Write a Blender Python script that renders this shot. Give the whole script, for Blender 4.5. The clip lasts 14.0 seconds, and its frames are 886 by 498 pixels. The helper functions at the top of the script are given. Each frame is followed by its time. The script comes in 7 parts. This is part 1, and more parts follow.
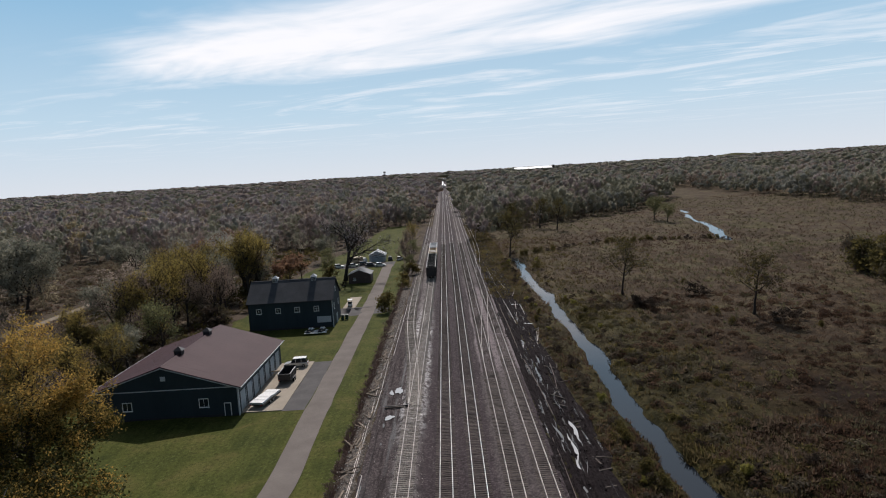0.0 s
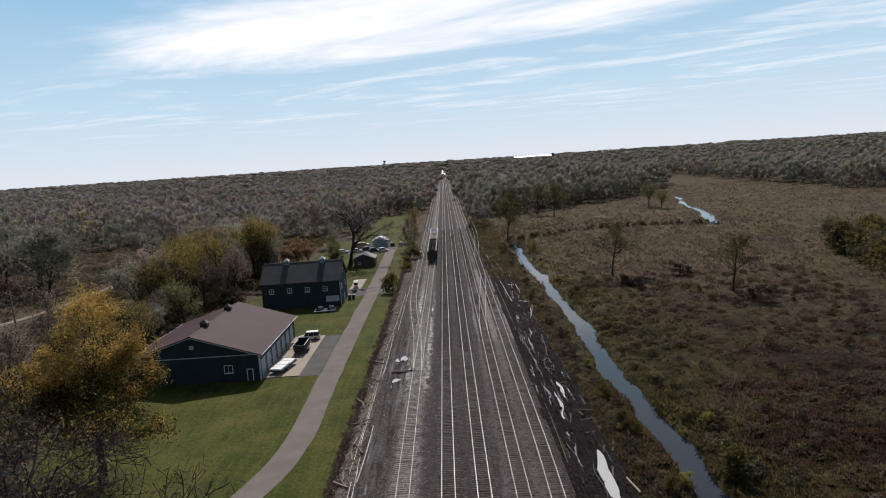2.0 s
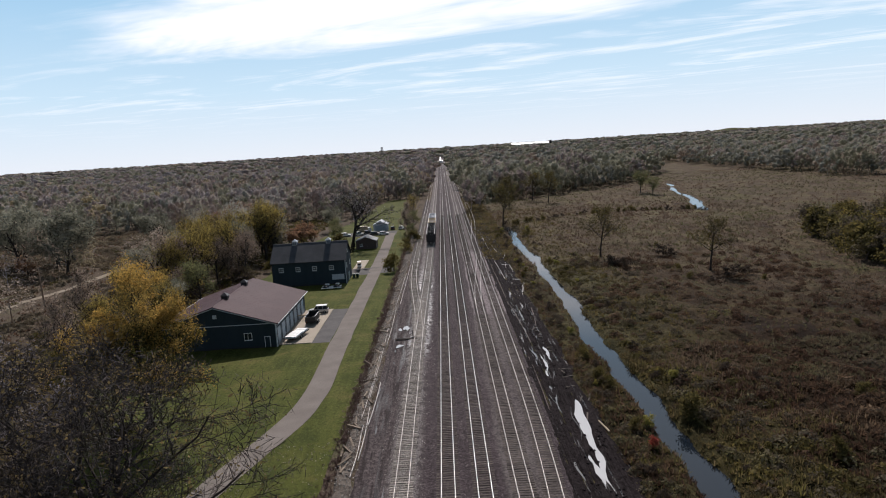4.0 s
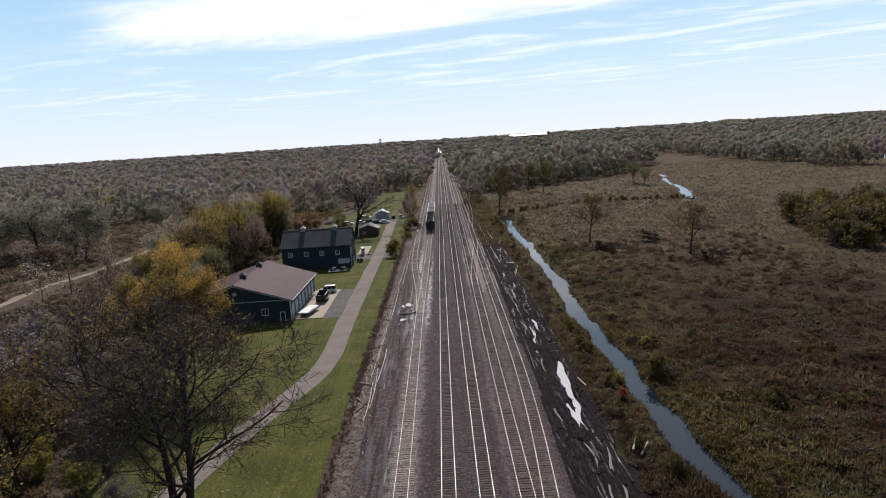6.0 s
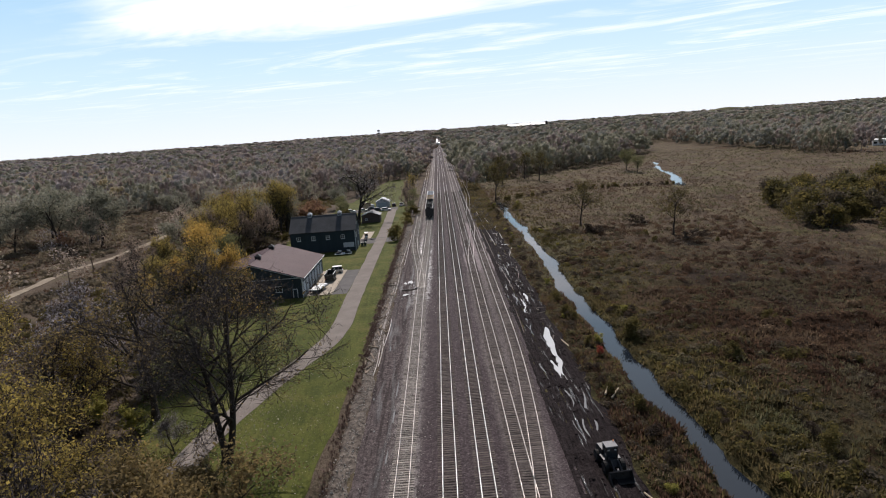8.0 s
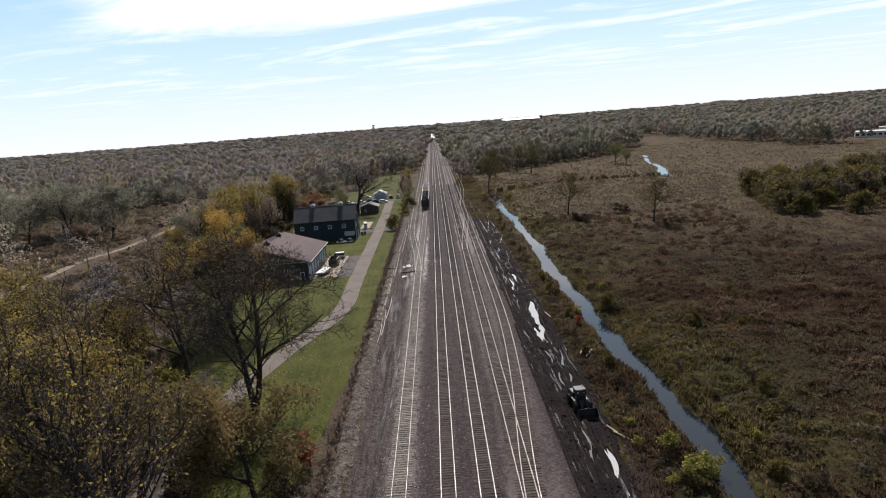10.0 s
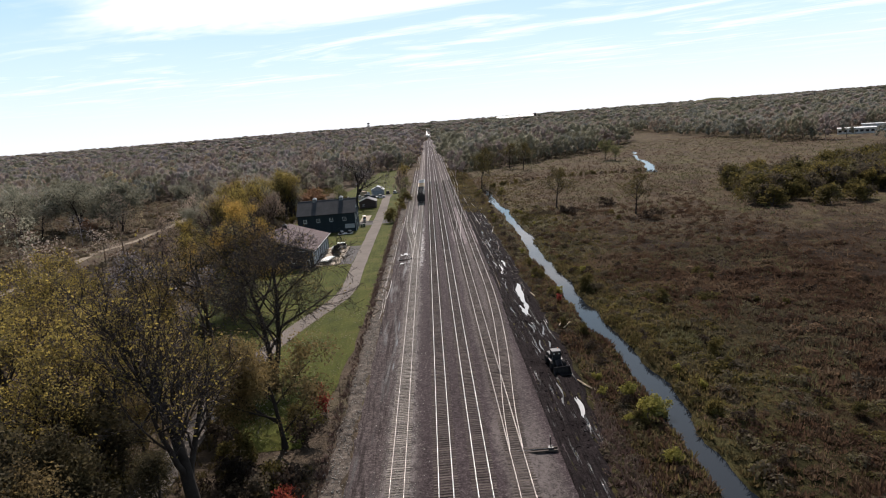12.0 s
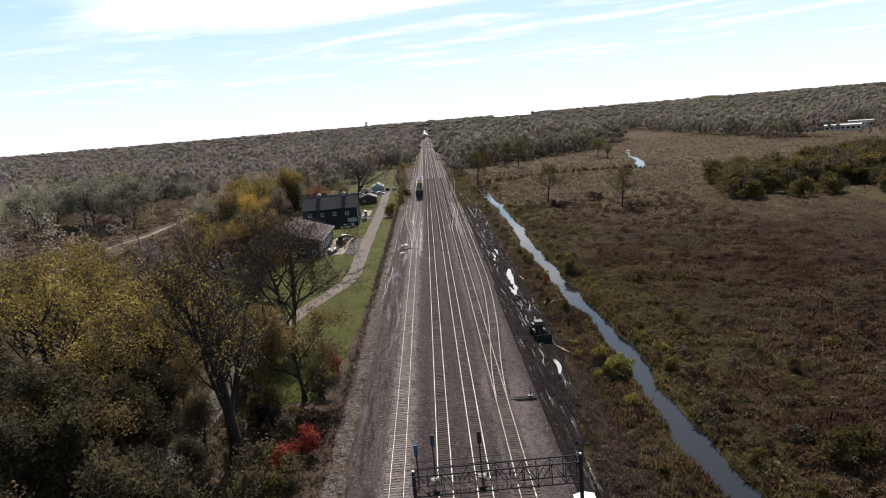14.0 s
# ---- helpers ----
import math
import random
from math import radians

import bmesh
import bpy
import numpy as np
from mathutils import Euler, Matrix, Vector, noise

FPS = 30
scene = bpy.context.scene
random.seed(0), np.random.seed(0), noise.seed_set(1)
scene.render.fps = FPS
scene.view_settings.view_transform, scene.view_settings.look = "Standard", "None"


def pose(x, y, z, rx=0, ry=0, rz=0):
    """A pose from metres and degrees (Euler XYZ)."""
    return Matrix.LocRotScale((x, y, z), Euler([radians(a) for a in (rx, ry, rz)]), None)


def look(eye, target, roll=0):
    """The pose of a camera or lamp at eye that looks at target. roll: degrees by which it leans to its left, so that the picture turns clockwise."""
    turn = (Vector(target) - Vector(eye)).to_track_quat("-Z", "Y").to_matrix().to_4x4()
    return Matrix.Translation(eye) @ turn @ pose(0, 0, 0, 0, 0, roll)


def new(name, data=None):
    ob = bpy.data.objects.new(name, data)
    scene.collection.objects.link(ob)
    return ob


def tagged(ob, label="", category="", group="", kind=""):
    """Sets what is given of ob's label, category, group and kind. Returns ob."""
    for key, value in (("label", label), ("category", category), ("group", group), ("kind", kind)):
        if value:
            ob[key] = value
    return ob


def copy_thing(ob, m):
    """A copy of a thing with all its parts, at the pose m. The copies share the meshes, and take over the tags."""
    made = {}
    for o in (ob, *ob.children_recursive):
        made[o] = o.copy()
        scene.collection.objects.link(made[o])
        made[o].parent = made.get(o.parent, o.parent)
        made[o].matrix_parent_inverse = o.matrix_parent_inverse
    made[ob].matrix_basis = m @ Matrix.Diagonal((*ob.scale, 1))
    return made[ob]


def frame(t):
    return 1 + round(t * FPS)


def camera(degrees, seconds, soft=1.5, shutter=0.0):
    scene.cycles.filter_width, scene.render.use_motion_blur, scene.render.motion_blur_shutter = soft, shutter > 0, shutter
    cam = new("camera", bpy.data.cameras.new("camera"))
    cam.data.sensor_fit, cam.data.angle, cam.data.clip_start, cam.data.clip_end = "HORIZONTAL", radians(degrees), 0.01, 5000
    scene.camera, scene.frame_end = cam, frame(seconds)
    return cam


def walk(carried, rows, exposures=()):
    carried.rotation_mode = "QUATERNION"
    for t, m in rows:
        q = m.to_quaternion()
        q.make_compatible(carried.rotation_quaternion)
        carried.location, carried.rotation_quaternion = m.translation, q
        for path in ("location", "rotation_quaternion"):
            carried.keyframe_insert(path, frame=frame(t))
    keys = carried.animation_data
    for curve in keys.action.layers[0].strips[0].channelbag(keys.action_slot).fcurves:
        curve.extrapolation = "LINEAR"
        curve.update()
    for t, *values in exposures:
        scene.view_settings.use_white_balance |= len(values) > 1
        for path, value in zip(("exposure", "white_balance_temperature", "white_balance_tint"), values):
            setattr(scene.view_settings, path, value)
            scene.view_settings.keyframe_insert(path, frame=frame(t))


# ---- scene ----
cam = camera(69.0, 14.0, 1.05)
METRES, EYE, TILT, LEAN, TURN = 90.25, 37.0, 0.0, 0.0, 0.4
ROWS = [
    (0.0, 0.0, 0.0, 0.0, -0.43, -7.09, 3.46),
    (0.5, -0.0005, -0.0288, -0.0005, -0.52, -7.32, 3.51),
    (1.0, -0.0007, -0.0587, -0.0014, -0.52, -7.57, 3.61),
    (1.5, -0.0009, -0.0902, -0.0018, -0.5, -7.83, 3.66),
    (2.0, -0.0015, -0.1232, -0.0019, -0.45, -8.06, 3.75),
    (2.5, -0.0029, -0.1559, -0.0021, -0.49, -8.39, 3.71),
    (3.0, -0.0045, -0.1898, -0.0008, -0.62, -8.73, 3.55),
    (5.5, -0.0074, -0.3673, 0.0031, -0.78, -9.78, 3.63),
    (6.0, -0.0084, -0.4038, 0.0038, -0.82, -9.97, 3.66),
    (6.5, -0.0091, -0.4398, 0.0039, -0.83, -10.18, 3.74),
    (7.0, -0.0094, -0.4753, 0.0042, -0.8, -10.43, 3.87),
    (7.5, -0.0094, -0.5102, 0.004, -0.88, -10.64, 3.98),
    (8.0, -0.0094, -0.5463, 0.0036, -0.97, -10.81, 4.09),
    (10.5, -0.012, -0.7325, 0.0045, -1.54, -11.37, 4.45),
    (11.0, -0.0128, -0.7707, 0.0055, -1.66, -11.44, 4.46),
    (11.5, -0.0133, -0.8088, 0.0063, -1.78, -11.5, 4.5),
    (12.0, -0.0138, -0.8471, 0.0072, -1.88, -11.52, 4.53),
    (12.5, -0.0141, -0.8851, 0.0078, -1.96, -11.56, 4.58),
    (13.0, -0.0143, -0.9233, 0.0082, -2.0, -11.58, 4.65),
    (13.5, -0.0146, -0.9614, 0.0084, -2.05, -11.6, 4.72),
    (14.0, -0.0149, -0.9997, 0.0085, -2.08, -11.63, 4.79),
]
walk(cam, [(t, pose(0, 0, EYE, TILT, LEAN, TURN) @ pose(METRES * x, METRES * y, METRES * z, 90 + pitch, roll, yaw)) for t, x, y, z, yaw, pitch, roll in ROWS],
     ((0, -0.22, 6380, 14.5), (3, -0.06, 6380, 15), (7.5, 0.16, 6460, 16), (11, 0.25, 6640, 15.5), (14, 0.31, 6700, 16)))

# world, sun and sky
SUN_EL, SUN_AZ = 44.0, 1.0
world = bpy.data.worlds.new("sky")
scene.world = world
world.use_nodes = True
wn, wl = world.node_tree.nodes, world.node_tree.links
wn.clear()


def wnode(kind, **values):
    n = wn.new(kind)
    for key, value in values.items():
        n.inputs[key].default_value = value
    return n


def wmath(op, a, b=None, c=None):
    n = wn.new("ShaderNodeMath")
    n.operation = op
    for i, v in enumerate((a, b, c)):
        if v is None:
            continue
        if isinstance(v, (int, float)):
            n.inputs[i].default_value = v
        else:
            wl.new(v, n.inputs[i])
    return n.outputs[0]


def wsmooth(value, lo, hi):
    n = wn.new("ShaderNodeMapRange")
    n.interpolation_type = "SMOOTHSTEP"
    wl.new(value, n.inputs["Value"])
    n.inputs["From Min"].default_value, n.inputs["From Max"].default_value = lo, hi
    return n.outputs[0]


sky = wn.new("ShaderNodeTexSky")
sky.sky_type, sky.sun_disc = "NISHITA", False
sky.sun_elevation, sky.sun_rotation = radians(SUN_EL), radians(SUN_AZ)
sky.air_density, sky.dust_density, sky.ozone_density = 1.0, 1.6, 1.6
skydir = wn.new("ShaderNodeTexCoord").outputs["Generated"]
sep = wn.new("ShaderNodeSeparateXYZ")
wl.new(skydir, sep.inputs[0])
# a high sheet of cirrus: the view direction meets a flat layer, and the streaks all run one way across it
up = wmath("MAXIMUM", sep.outputs["Z"], 0.012)
px_, py_ = wmath("DIVIDE", sep.outputs["X"], up), wmath("DIVIDE", sep.outputs["Y"], up)
along = wmath("ADD", wmath("MULTIPLY", px_, -0.88), wmath("MULTIPLY", py_, 0.475))
across = wmath("ADD", wmath("MULTIPLY", px_, 0.475), wmath("MULTIPLY", py_, 0.88))


def streaks(fa, fc, detail, warp, shift):
    com = wn.new("ShaderNodeCombineXYZ")
    wl.new(wmath("MULTIPLY", along, fa), com.inputs[0])
    wl.new(wmath("MULTIPLY", across, fc), com.inputs[1])
    com.inputs[2].default_value = shift
    n = wnode("ShaderNodeTexNoise", Scale=1.0, Detail=detail, Roughness=0.62, Distortion=warp)
    wl.new(com.outputs[0], n.inputs["Vector"])
    return n.outputs["Fac"]


broad = streaks(0.34, 0.62, 4.0, 0.9, 3.1)
thin = streaks(0.55, 1.30, 8.0, 1.4, 7.7)
grain = wmath("ADD", wmath("MULTIPLY", broad, 0.68), wmath("MULTIPLY", thin, 0.32))
band = wmath("MULTIPLY", wsmooth(across, 2.3, 3.7), wsmooth(across, 6.6, 4.9))
band = wmath("MULTIPLY", band, wmath("MULTIPLY", wsmooth(along, 6.3, 3.3), wmath("MULTIPLY_ADD", wsmooth(along, -0.6, 2.0), 0.55, 0.45)))
main_cloud = wsmooth(wmath("ADD", wmath("MULTIPLY", band, 0.72), wmath("MULTIPLY_ADD", grain, 2.2, -1.1)), 0.05, 0.95)
veil = wmath("MULTIPLY", wsmooth(grain, 0.48, 0.66), wmath("MULTIPLY_ADD", wsmooth(across, 2.5, 6.0), 0.36, 0.10))
cover = wmath("MAXIMUM", wmath("MULTIPLY", main_cloud, 0.95), veil)
cover = wmath("MULTIPLY", cover, wsmooth(sep.outputs["Z"], 0.02, 0.10))
# clear sky: the sky model above, paling to a bright haze low down and towards the sun
SKY_GAIN = 0.05
scaled = wn.new("ShaderNodeVectorMath")
scaled.operation = "SCALE"
scaled.inputs["Scale"].default_value = SKY_GAIN
wl.new(sky.outputs[0], scaled.inputs[0])


def wmix(fac, a, b):
    n = wn.new("ShaderNodeMix")
    n.data_type = "RGBA"
    for key, v in (("Factor", fac), ("A", a), ("B", b)):
        if isinstance(v, (int, float)):
            n.inputs[key].default_value = v
        elif isinstance(v, tuple):
            n.inputs[key].default_value = (*v, 1)
        else:
            wl.new(v, n.inputs[key])
    return n.outputs["Result"]


lowsky = wn.new("ShaderNodeValToRGB")
for e, (at, col) in zip((*lowsky.color_ramp.elements, lowsky.color_ramp.elements.new(0.08), lowsky.color_ramp.elements.new(0.3)), ((0.0, (0.81, 0.88, 0.92)), (1.0, (0.10, 0.24, 0.50)), (0.09, (0.60, 0.80, 0.92)), (0.27, (0.29, 0.57, 0.81)))):
    e.position, e.color = at, (*col, 1)
wl.new(sep.outputs["Z"], lowsky.inputs["Fac"])
toward = wn.new("ShaderNodeVectorMath")
toward.operation = "DOT_PRODUCT"
wl.new(skydir, toward.inputs[0])
toward.inputs[1].default_value = (math.sin(radians(SUN_AZ)) * math.cos(radians(SUN_EL)), math.cos(radians(SUN_AZ)) * math.cos(radians(SUN_EL)), math.sin(radians(SUN_EL)))
aureole = wsmooth(toward.outputs["Value"], 0.78, 0.99)
facing = wmath("MULTIPLY_ADD", wsmooth(sep.outputs["Y"], -0.6, 0.6), 0.54, 0.46)
low = wn.new("ShaderNodeVectorMath")
low.operation = "SCALE"
wl.new(lowsky.outputs["Color"], low.inputs[0])
wl.new(facing, low.inputs["Scale"])
clear = wmix(wsmooth(sep.outputs["Z"], 0.8, 0.25), scaled.outputs[0], low.outputs[0])
clear = wmix(wmath("MULTIPLY", aureole, 0.65), clear, (0.92, 0.97, 1.0))
mixc = wmix(cover, clear, (1.16, 1.16, 1.15))
back = wnode("ShaderNodeBackground", Strength=1.0)
wl.new(mixc, back.inputs["Color"])
wl.new(back.outputs[0], wn.new("ShaderNodeOutputWorld").inputs["Surface"])

sun = new("sun", bpy.data.lights.new("sun", "SUN"))
sun.data.energy, sun.data.angle, sun.data.color = 4.7, radians(0.55), (1.0, 0.95, 0.88)
sun.matrix_world = look((0, 0, 300), (-math.sin(radians(SUN_AZ)) * math.cos(radians(SUN_EL)) * 10, -math.cos(radians(SUN_AZ)) * math.cos(radians(SUN_EL)) * 10, 300 - math.sin(radians(SUN_EL)) * 10))



# materials
def shader(name):
    m = bpy.data.materials.new(name)
    m.use_nodes = True
    nt = m.node_tree
    return m, nt, nt.nodes["Principled BSDF"]


def noise_at(nt, scale, detail=4.0, stretch=(1, 1, 1), rough=0.55, warp=0.0):
    geo = nt.nodes.new("ShaderNodeNewGeometry")
    mp = nt.nodes.new("ShaderNodeMapping")
    mp.inputs["Scale"].default_value = stretch
    nt.links.new(geo.outputs["Position"], mp.inputs["Vector"])
    n = nt.nodes.new("ShaderNodeTexNoise")
    n.inputs["Scale"].default_value, n.inputs["Detail"].default_value = scale, detail
    n.inputs["Roughness"].default_value, n.inputs["Distortion"].default_value = rough, warp
    nt.links.new(mp.outputs[0], n.inputs["Vector"])
    return n.outputs["Fac"]


def ramp(nt, fac, stops):
    r = nt.nodes.new("ShaderNodeValToRGB")
    el = r.color_ramp.elements
    while len(el) < len(stops):
        el.new(0.5)
    for e, (at, col) in zip(el, stops):
        e.position, e.color = at, (*col, 1)
    nt.links.new(fac, r.inputs["Fac"])
    return r.outputs["Color"]


def blend(nt, fac, a, b, mode="MIX"):
    n = nt.nodes.new("ShaderNodeMix")
    n.data_type, n.blend_type = "RGBA", mode
    for key, v in (("Factor", fac), ("A", a), ("B", b)):
        if isinstance(v, (int, float)):
            n.inputs[key].default_value = v
        elif isinstance(v, tuple):
            n.inputs[key].default_value = (*v, 1)
        else:
            nt.links.new(v, n.inputs[key])
    return n.outputs["Result"]


def calc(nt, op, a, b=None, c=None):
    n = nt.nodes.new("ShaderNodeMath")
    n.operation = op
    for i, v in enumerate((a, b, c)):
        if isinstance(v, (int, float)):
            n.inputs[i].default_value = v
        elif v is not None:
            nt.links.new(v, n.inputs[i])
    return n.outputs[0]


def step(nt, value, lo, hi):
    n = nt.nodes.new("ShaderNodeMapRange")
    n.interpolation_type = "SMOOTHSTEP"
    nt.links.new(value, n.inputs["Value"])
    n.inputs["From Min"].default_value, n.inputs["From Max"].default_value = lo, hi
    return n.outputs[0]


def relief(nt, bsdf, height, strength, distance):
    b = nt.nodes.new("ShaderNodeBump")
    b.inputs["Strength"].default_value, b.inputs["Distance"].default_value = strength, distance
    nt.links.new(height, b.inputs["Height"])
    nt.links.new(b.outputs[0], bsdf.inputs["Normal"])


def surf(name, a, b, grain, big=0.3, fine=6.0, rough=0.85, bump=0.3, dist=0.03, metal=0.0, stretch=(1, 1, 1), vary=0.0, grain_mix=0.45, spec=None):
    """A worn surface: patches from a to b, a finer grain colour over them, relief from the grain."""
    m, nt, bsdf = shader(name)
    col = ramp(nt, noise_at(nt, big, 4.0, stretch), ((0.33, a), (0.67, b)))
    fn = noise_at(nt, fine, 6.0, stretch, 0.65)
    col = blend(nt, calc(nt, "MULTIPLY", step(nt, fn, 0.42, 0.68), grain_mix), col, grain)
    if vary:
        info = nt.nodes.new("ShaderNodeObjectInfo")
        v = calc(nt, "MULTIPLY_ADD", info.outputs["Random"], 2 * vary, 1 - vary)
        hsv = nt.nodes.new("ShaderNodeHueSaturation")
        nt.links.new(v, hsv.inputs["Value"])
        nt.links.new(col, hsv.inputs["Color"])
        col = hsv.outputs[0]
    nt.links.new(col, bsdf.inputs["Base Color"])
    bsdf.inputs["Roughness"].default_value, bsdf.inputs["Metallic"].default_value = rough, metal
    bsdf.inputs["Specular IOR Level"].default_value = (0.08 if rough >= 0.8 else 0.4) if spec is None else spec
    if bump:
        relief(nt, bsdf, fn, bump, dist)
    return m


def leafy(name, stops, big=0.10, glow=0.35, island=0.5):
    """Leaves and twigs seen against the light: part of the light comes through."""
    m, nt, bsdf = shader(name)
    geo = nt.nodes.new("ShaderNodeNewGeometry")
    fac = calc(nt, "ADD", calc(nt, "MULTIPLY", geo.outputs["Random Per Island"], island), calc(nt, "MULTIPLY", step(nt, noise_at(nt, big, 2.0), 0.3, 0.7), 1 - island))
    col = ramp(nt, fac, stops)
    nt.links.new(col, bsdf.inputs["Base Color"])
    bsdf.inputs["Roughness"].default_value = 0.75
    bsdf.inputs["Specular IOR Level"].default_value = 0.1
    tr = nt.nodes.new("ShaderNodeBsdfTranslucent")
    nt.links.new(col, tr.inputs["Color"])
    mx = nt.nodes.new("ShaderNodeMixShader")
    mx.inputs[0].default_value = glow
    out = nt.nodes["Material Output"]
    nt.links.new(bsdf.outputs[0], mx.inputs[1])
    nt.links.new(tr.outputs[0], mx.inputs[2])
    nt.links.new(mx.outputs[0], out.inputs["Surface"])
    return m


def ground_shader():
    m, nt, bsdf = shader("ground")
    geo = nt.nodes.new("ShaderNodeNewGeometry")
    xyz = nt.nodes.new("ShaderNodeSeparateXYZ")
    nt.links.new(geo.outputs["Position"], xyz.inputs[0])
    fine = noise_at(nt, 1.3, 8.0, rough=0.7)
    mid = noise_at(nt, 0.11, 6.0, (1, 0.55, 1), 0.62, 0.6)
    broad = noise_at(nt, 0.018, 4.0, (1, 0.7, 1), 0.55, 0.8)
    marsh = ramp(nt, mid, ((0.30, (0.0194, 0.0171, 0.0093)), (0.45, (0.0347, 0.0317, 0.0134)), (0.58, (0.0528, 0.0438, 0.0201)), (0.74, (0.0500, 0.0523, 0.0160))))
    zone = step(nt, calc(nt, "ADD", xyz.outputs["X"], calc(nt, "MULTIPLY_ADD", broad, 60.0, -30.0)), 33.0, 52.0)
    sear = ramp(nt, mid, ((0.32, (0.0126, 0.0076, 0.0056)), (0.5, (0.0265, 0.0154, 0.0108)), (0.68, (0.0416, 0.0271, 0.0161))))
    marsh = blend(nt, calc(nt, "MULTIPLY", zone, 0.9), marsh, sear)
    straw = ramp(nt, mid, ((0.30, (0.0504, 0.0346, 0.0252)), (0.5, (0.0828, 0.0624, 0.0420)), (0.70, (0.1062, 0.0941, 0.0525))))
    reach = step(nt, calc(nt, "ADD", calc(nt, "MULTIPLY_ADD", xyz.outputs["X"], 0.35, xyz.outputs["Y"]), calc(nt, "MULTIPLY_ADD", broad, 160.0, -80.0)), 80.0, 240.0)
    marsh = blend(nt, calc(nt, "MULTIPLY", reach, 0.9), marsh, straw)
    clump = noise_at(nt, 0.5, 6.0, (1, 0.55, 1), 0.72, 0.4)
    tint = noise_at(nt, 0.045, 4.0, (1, 0.45, 1), 0.6, 0.7)
    marsh = blend(nt, calc(nt, "MULTIPLY", step(nt, tint, 0.55, 0.68), 0.55), marsh, (0.072, 0.068, 0.030))
    marsh = blend(nt, calc(nt, "MULTIPLY", step(nt, clump, 0.50, 0.64), 0.7), marsh, blend(nt, 1.0, marsh, (1.6, 1.52, 1.40), "MULTIPLY"))
    marsh = blend(nt, calc(nt, "MULTIPLY", step(nt, clump, 0.49, 0.36), 0.8), marsh, blend(nt, 1.0, marsh, (0.66, 0.63, 0.63), "MULTIPLY"))
    marsh = blend(nt, calc(nt, "MULTIPLY", step(nt, fine, 0.50, 0.66), 0.45), marsh, blend(nt, 1.0, marsh, (1.9, 1.78, 1.66), "MULTIPLY"))
    marsh = blend(nt, calc(nt, "MULTIPLY", step(nt, fine, 0.50, 0.36), 0.6), marsh, blend(nt, 1.0, marsh, (0.55, 0.53, 0.53), "MULTIPLY"))
    wood = ramp(nt, mid, ((0.32, (0.050, 0.040, 0.030)), (0.55, (0.094, 0.072, 0.054)), (0.72, (0.085, 0.082, 0.042))))
    wood = blend(nt, calc(nt, "MULTIPLY", step(nt, fine, 0.45, 0.70), 0.4), wood, (0.15, 0.11, 0.07))
    col = blend(nt, step(nt, calc(nt, "ADD", xyz.outputs["X"], calc(nt, "MULTIPLY", mid, 6.0)), -12.0, 4.0), wood, marsh)
    nt.links.new(col, bsdf.inputs["Base Color"])
    bsdf.inputs["Roughness"].default_value = 0.95
    bsdf.inputs["Specular IOR Level"].default_value = 0.05
    relief(nt, bsdf, fine, 1.0, 0.55)
    return m


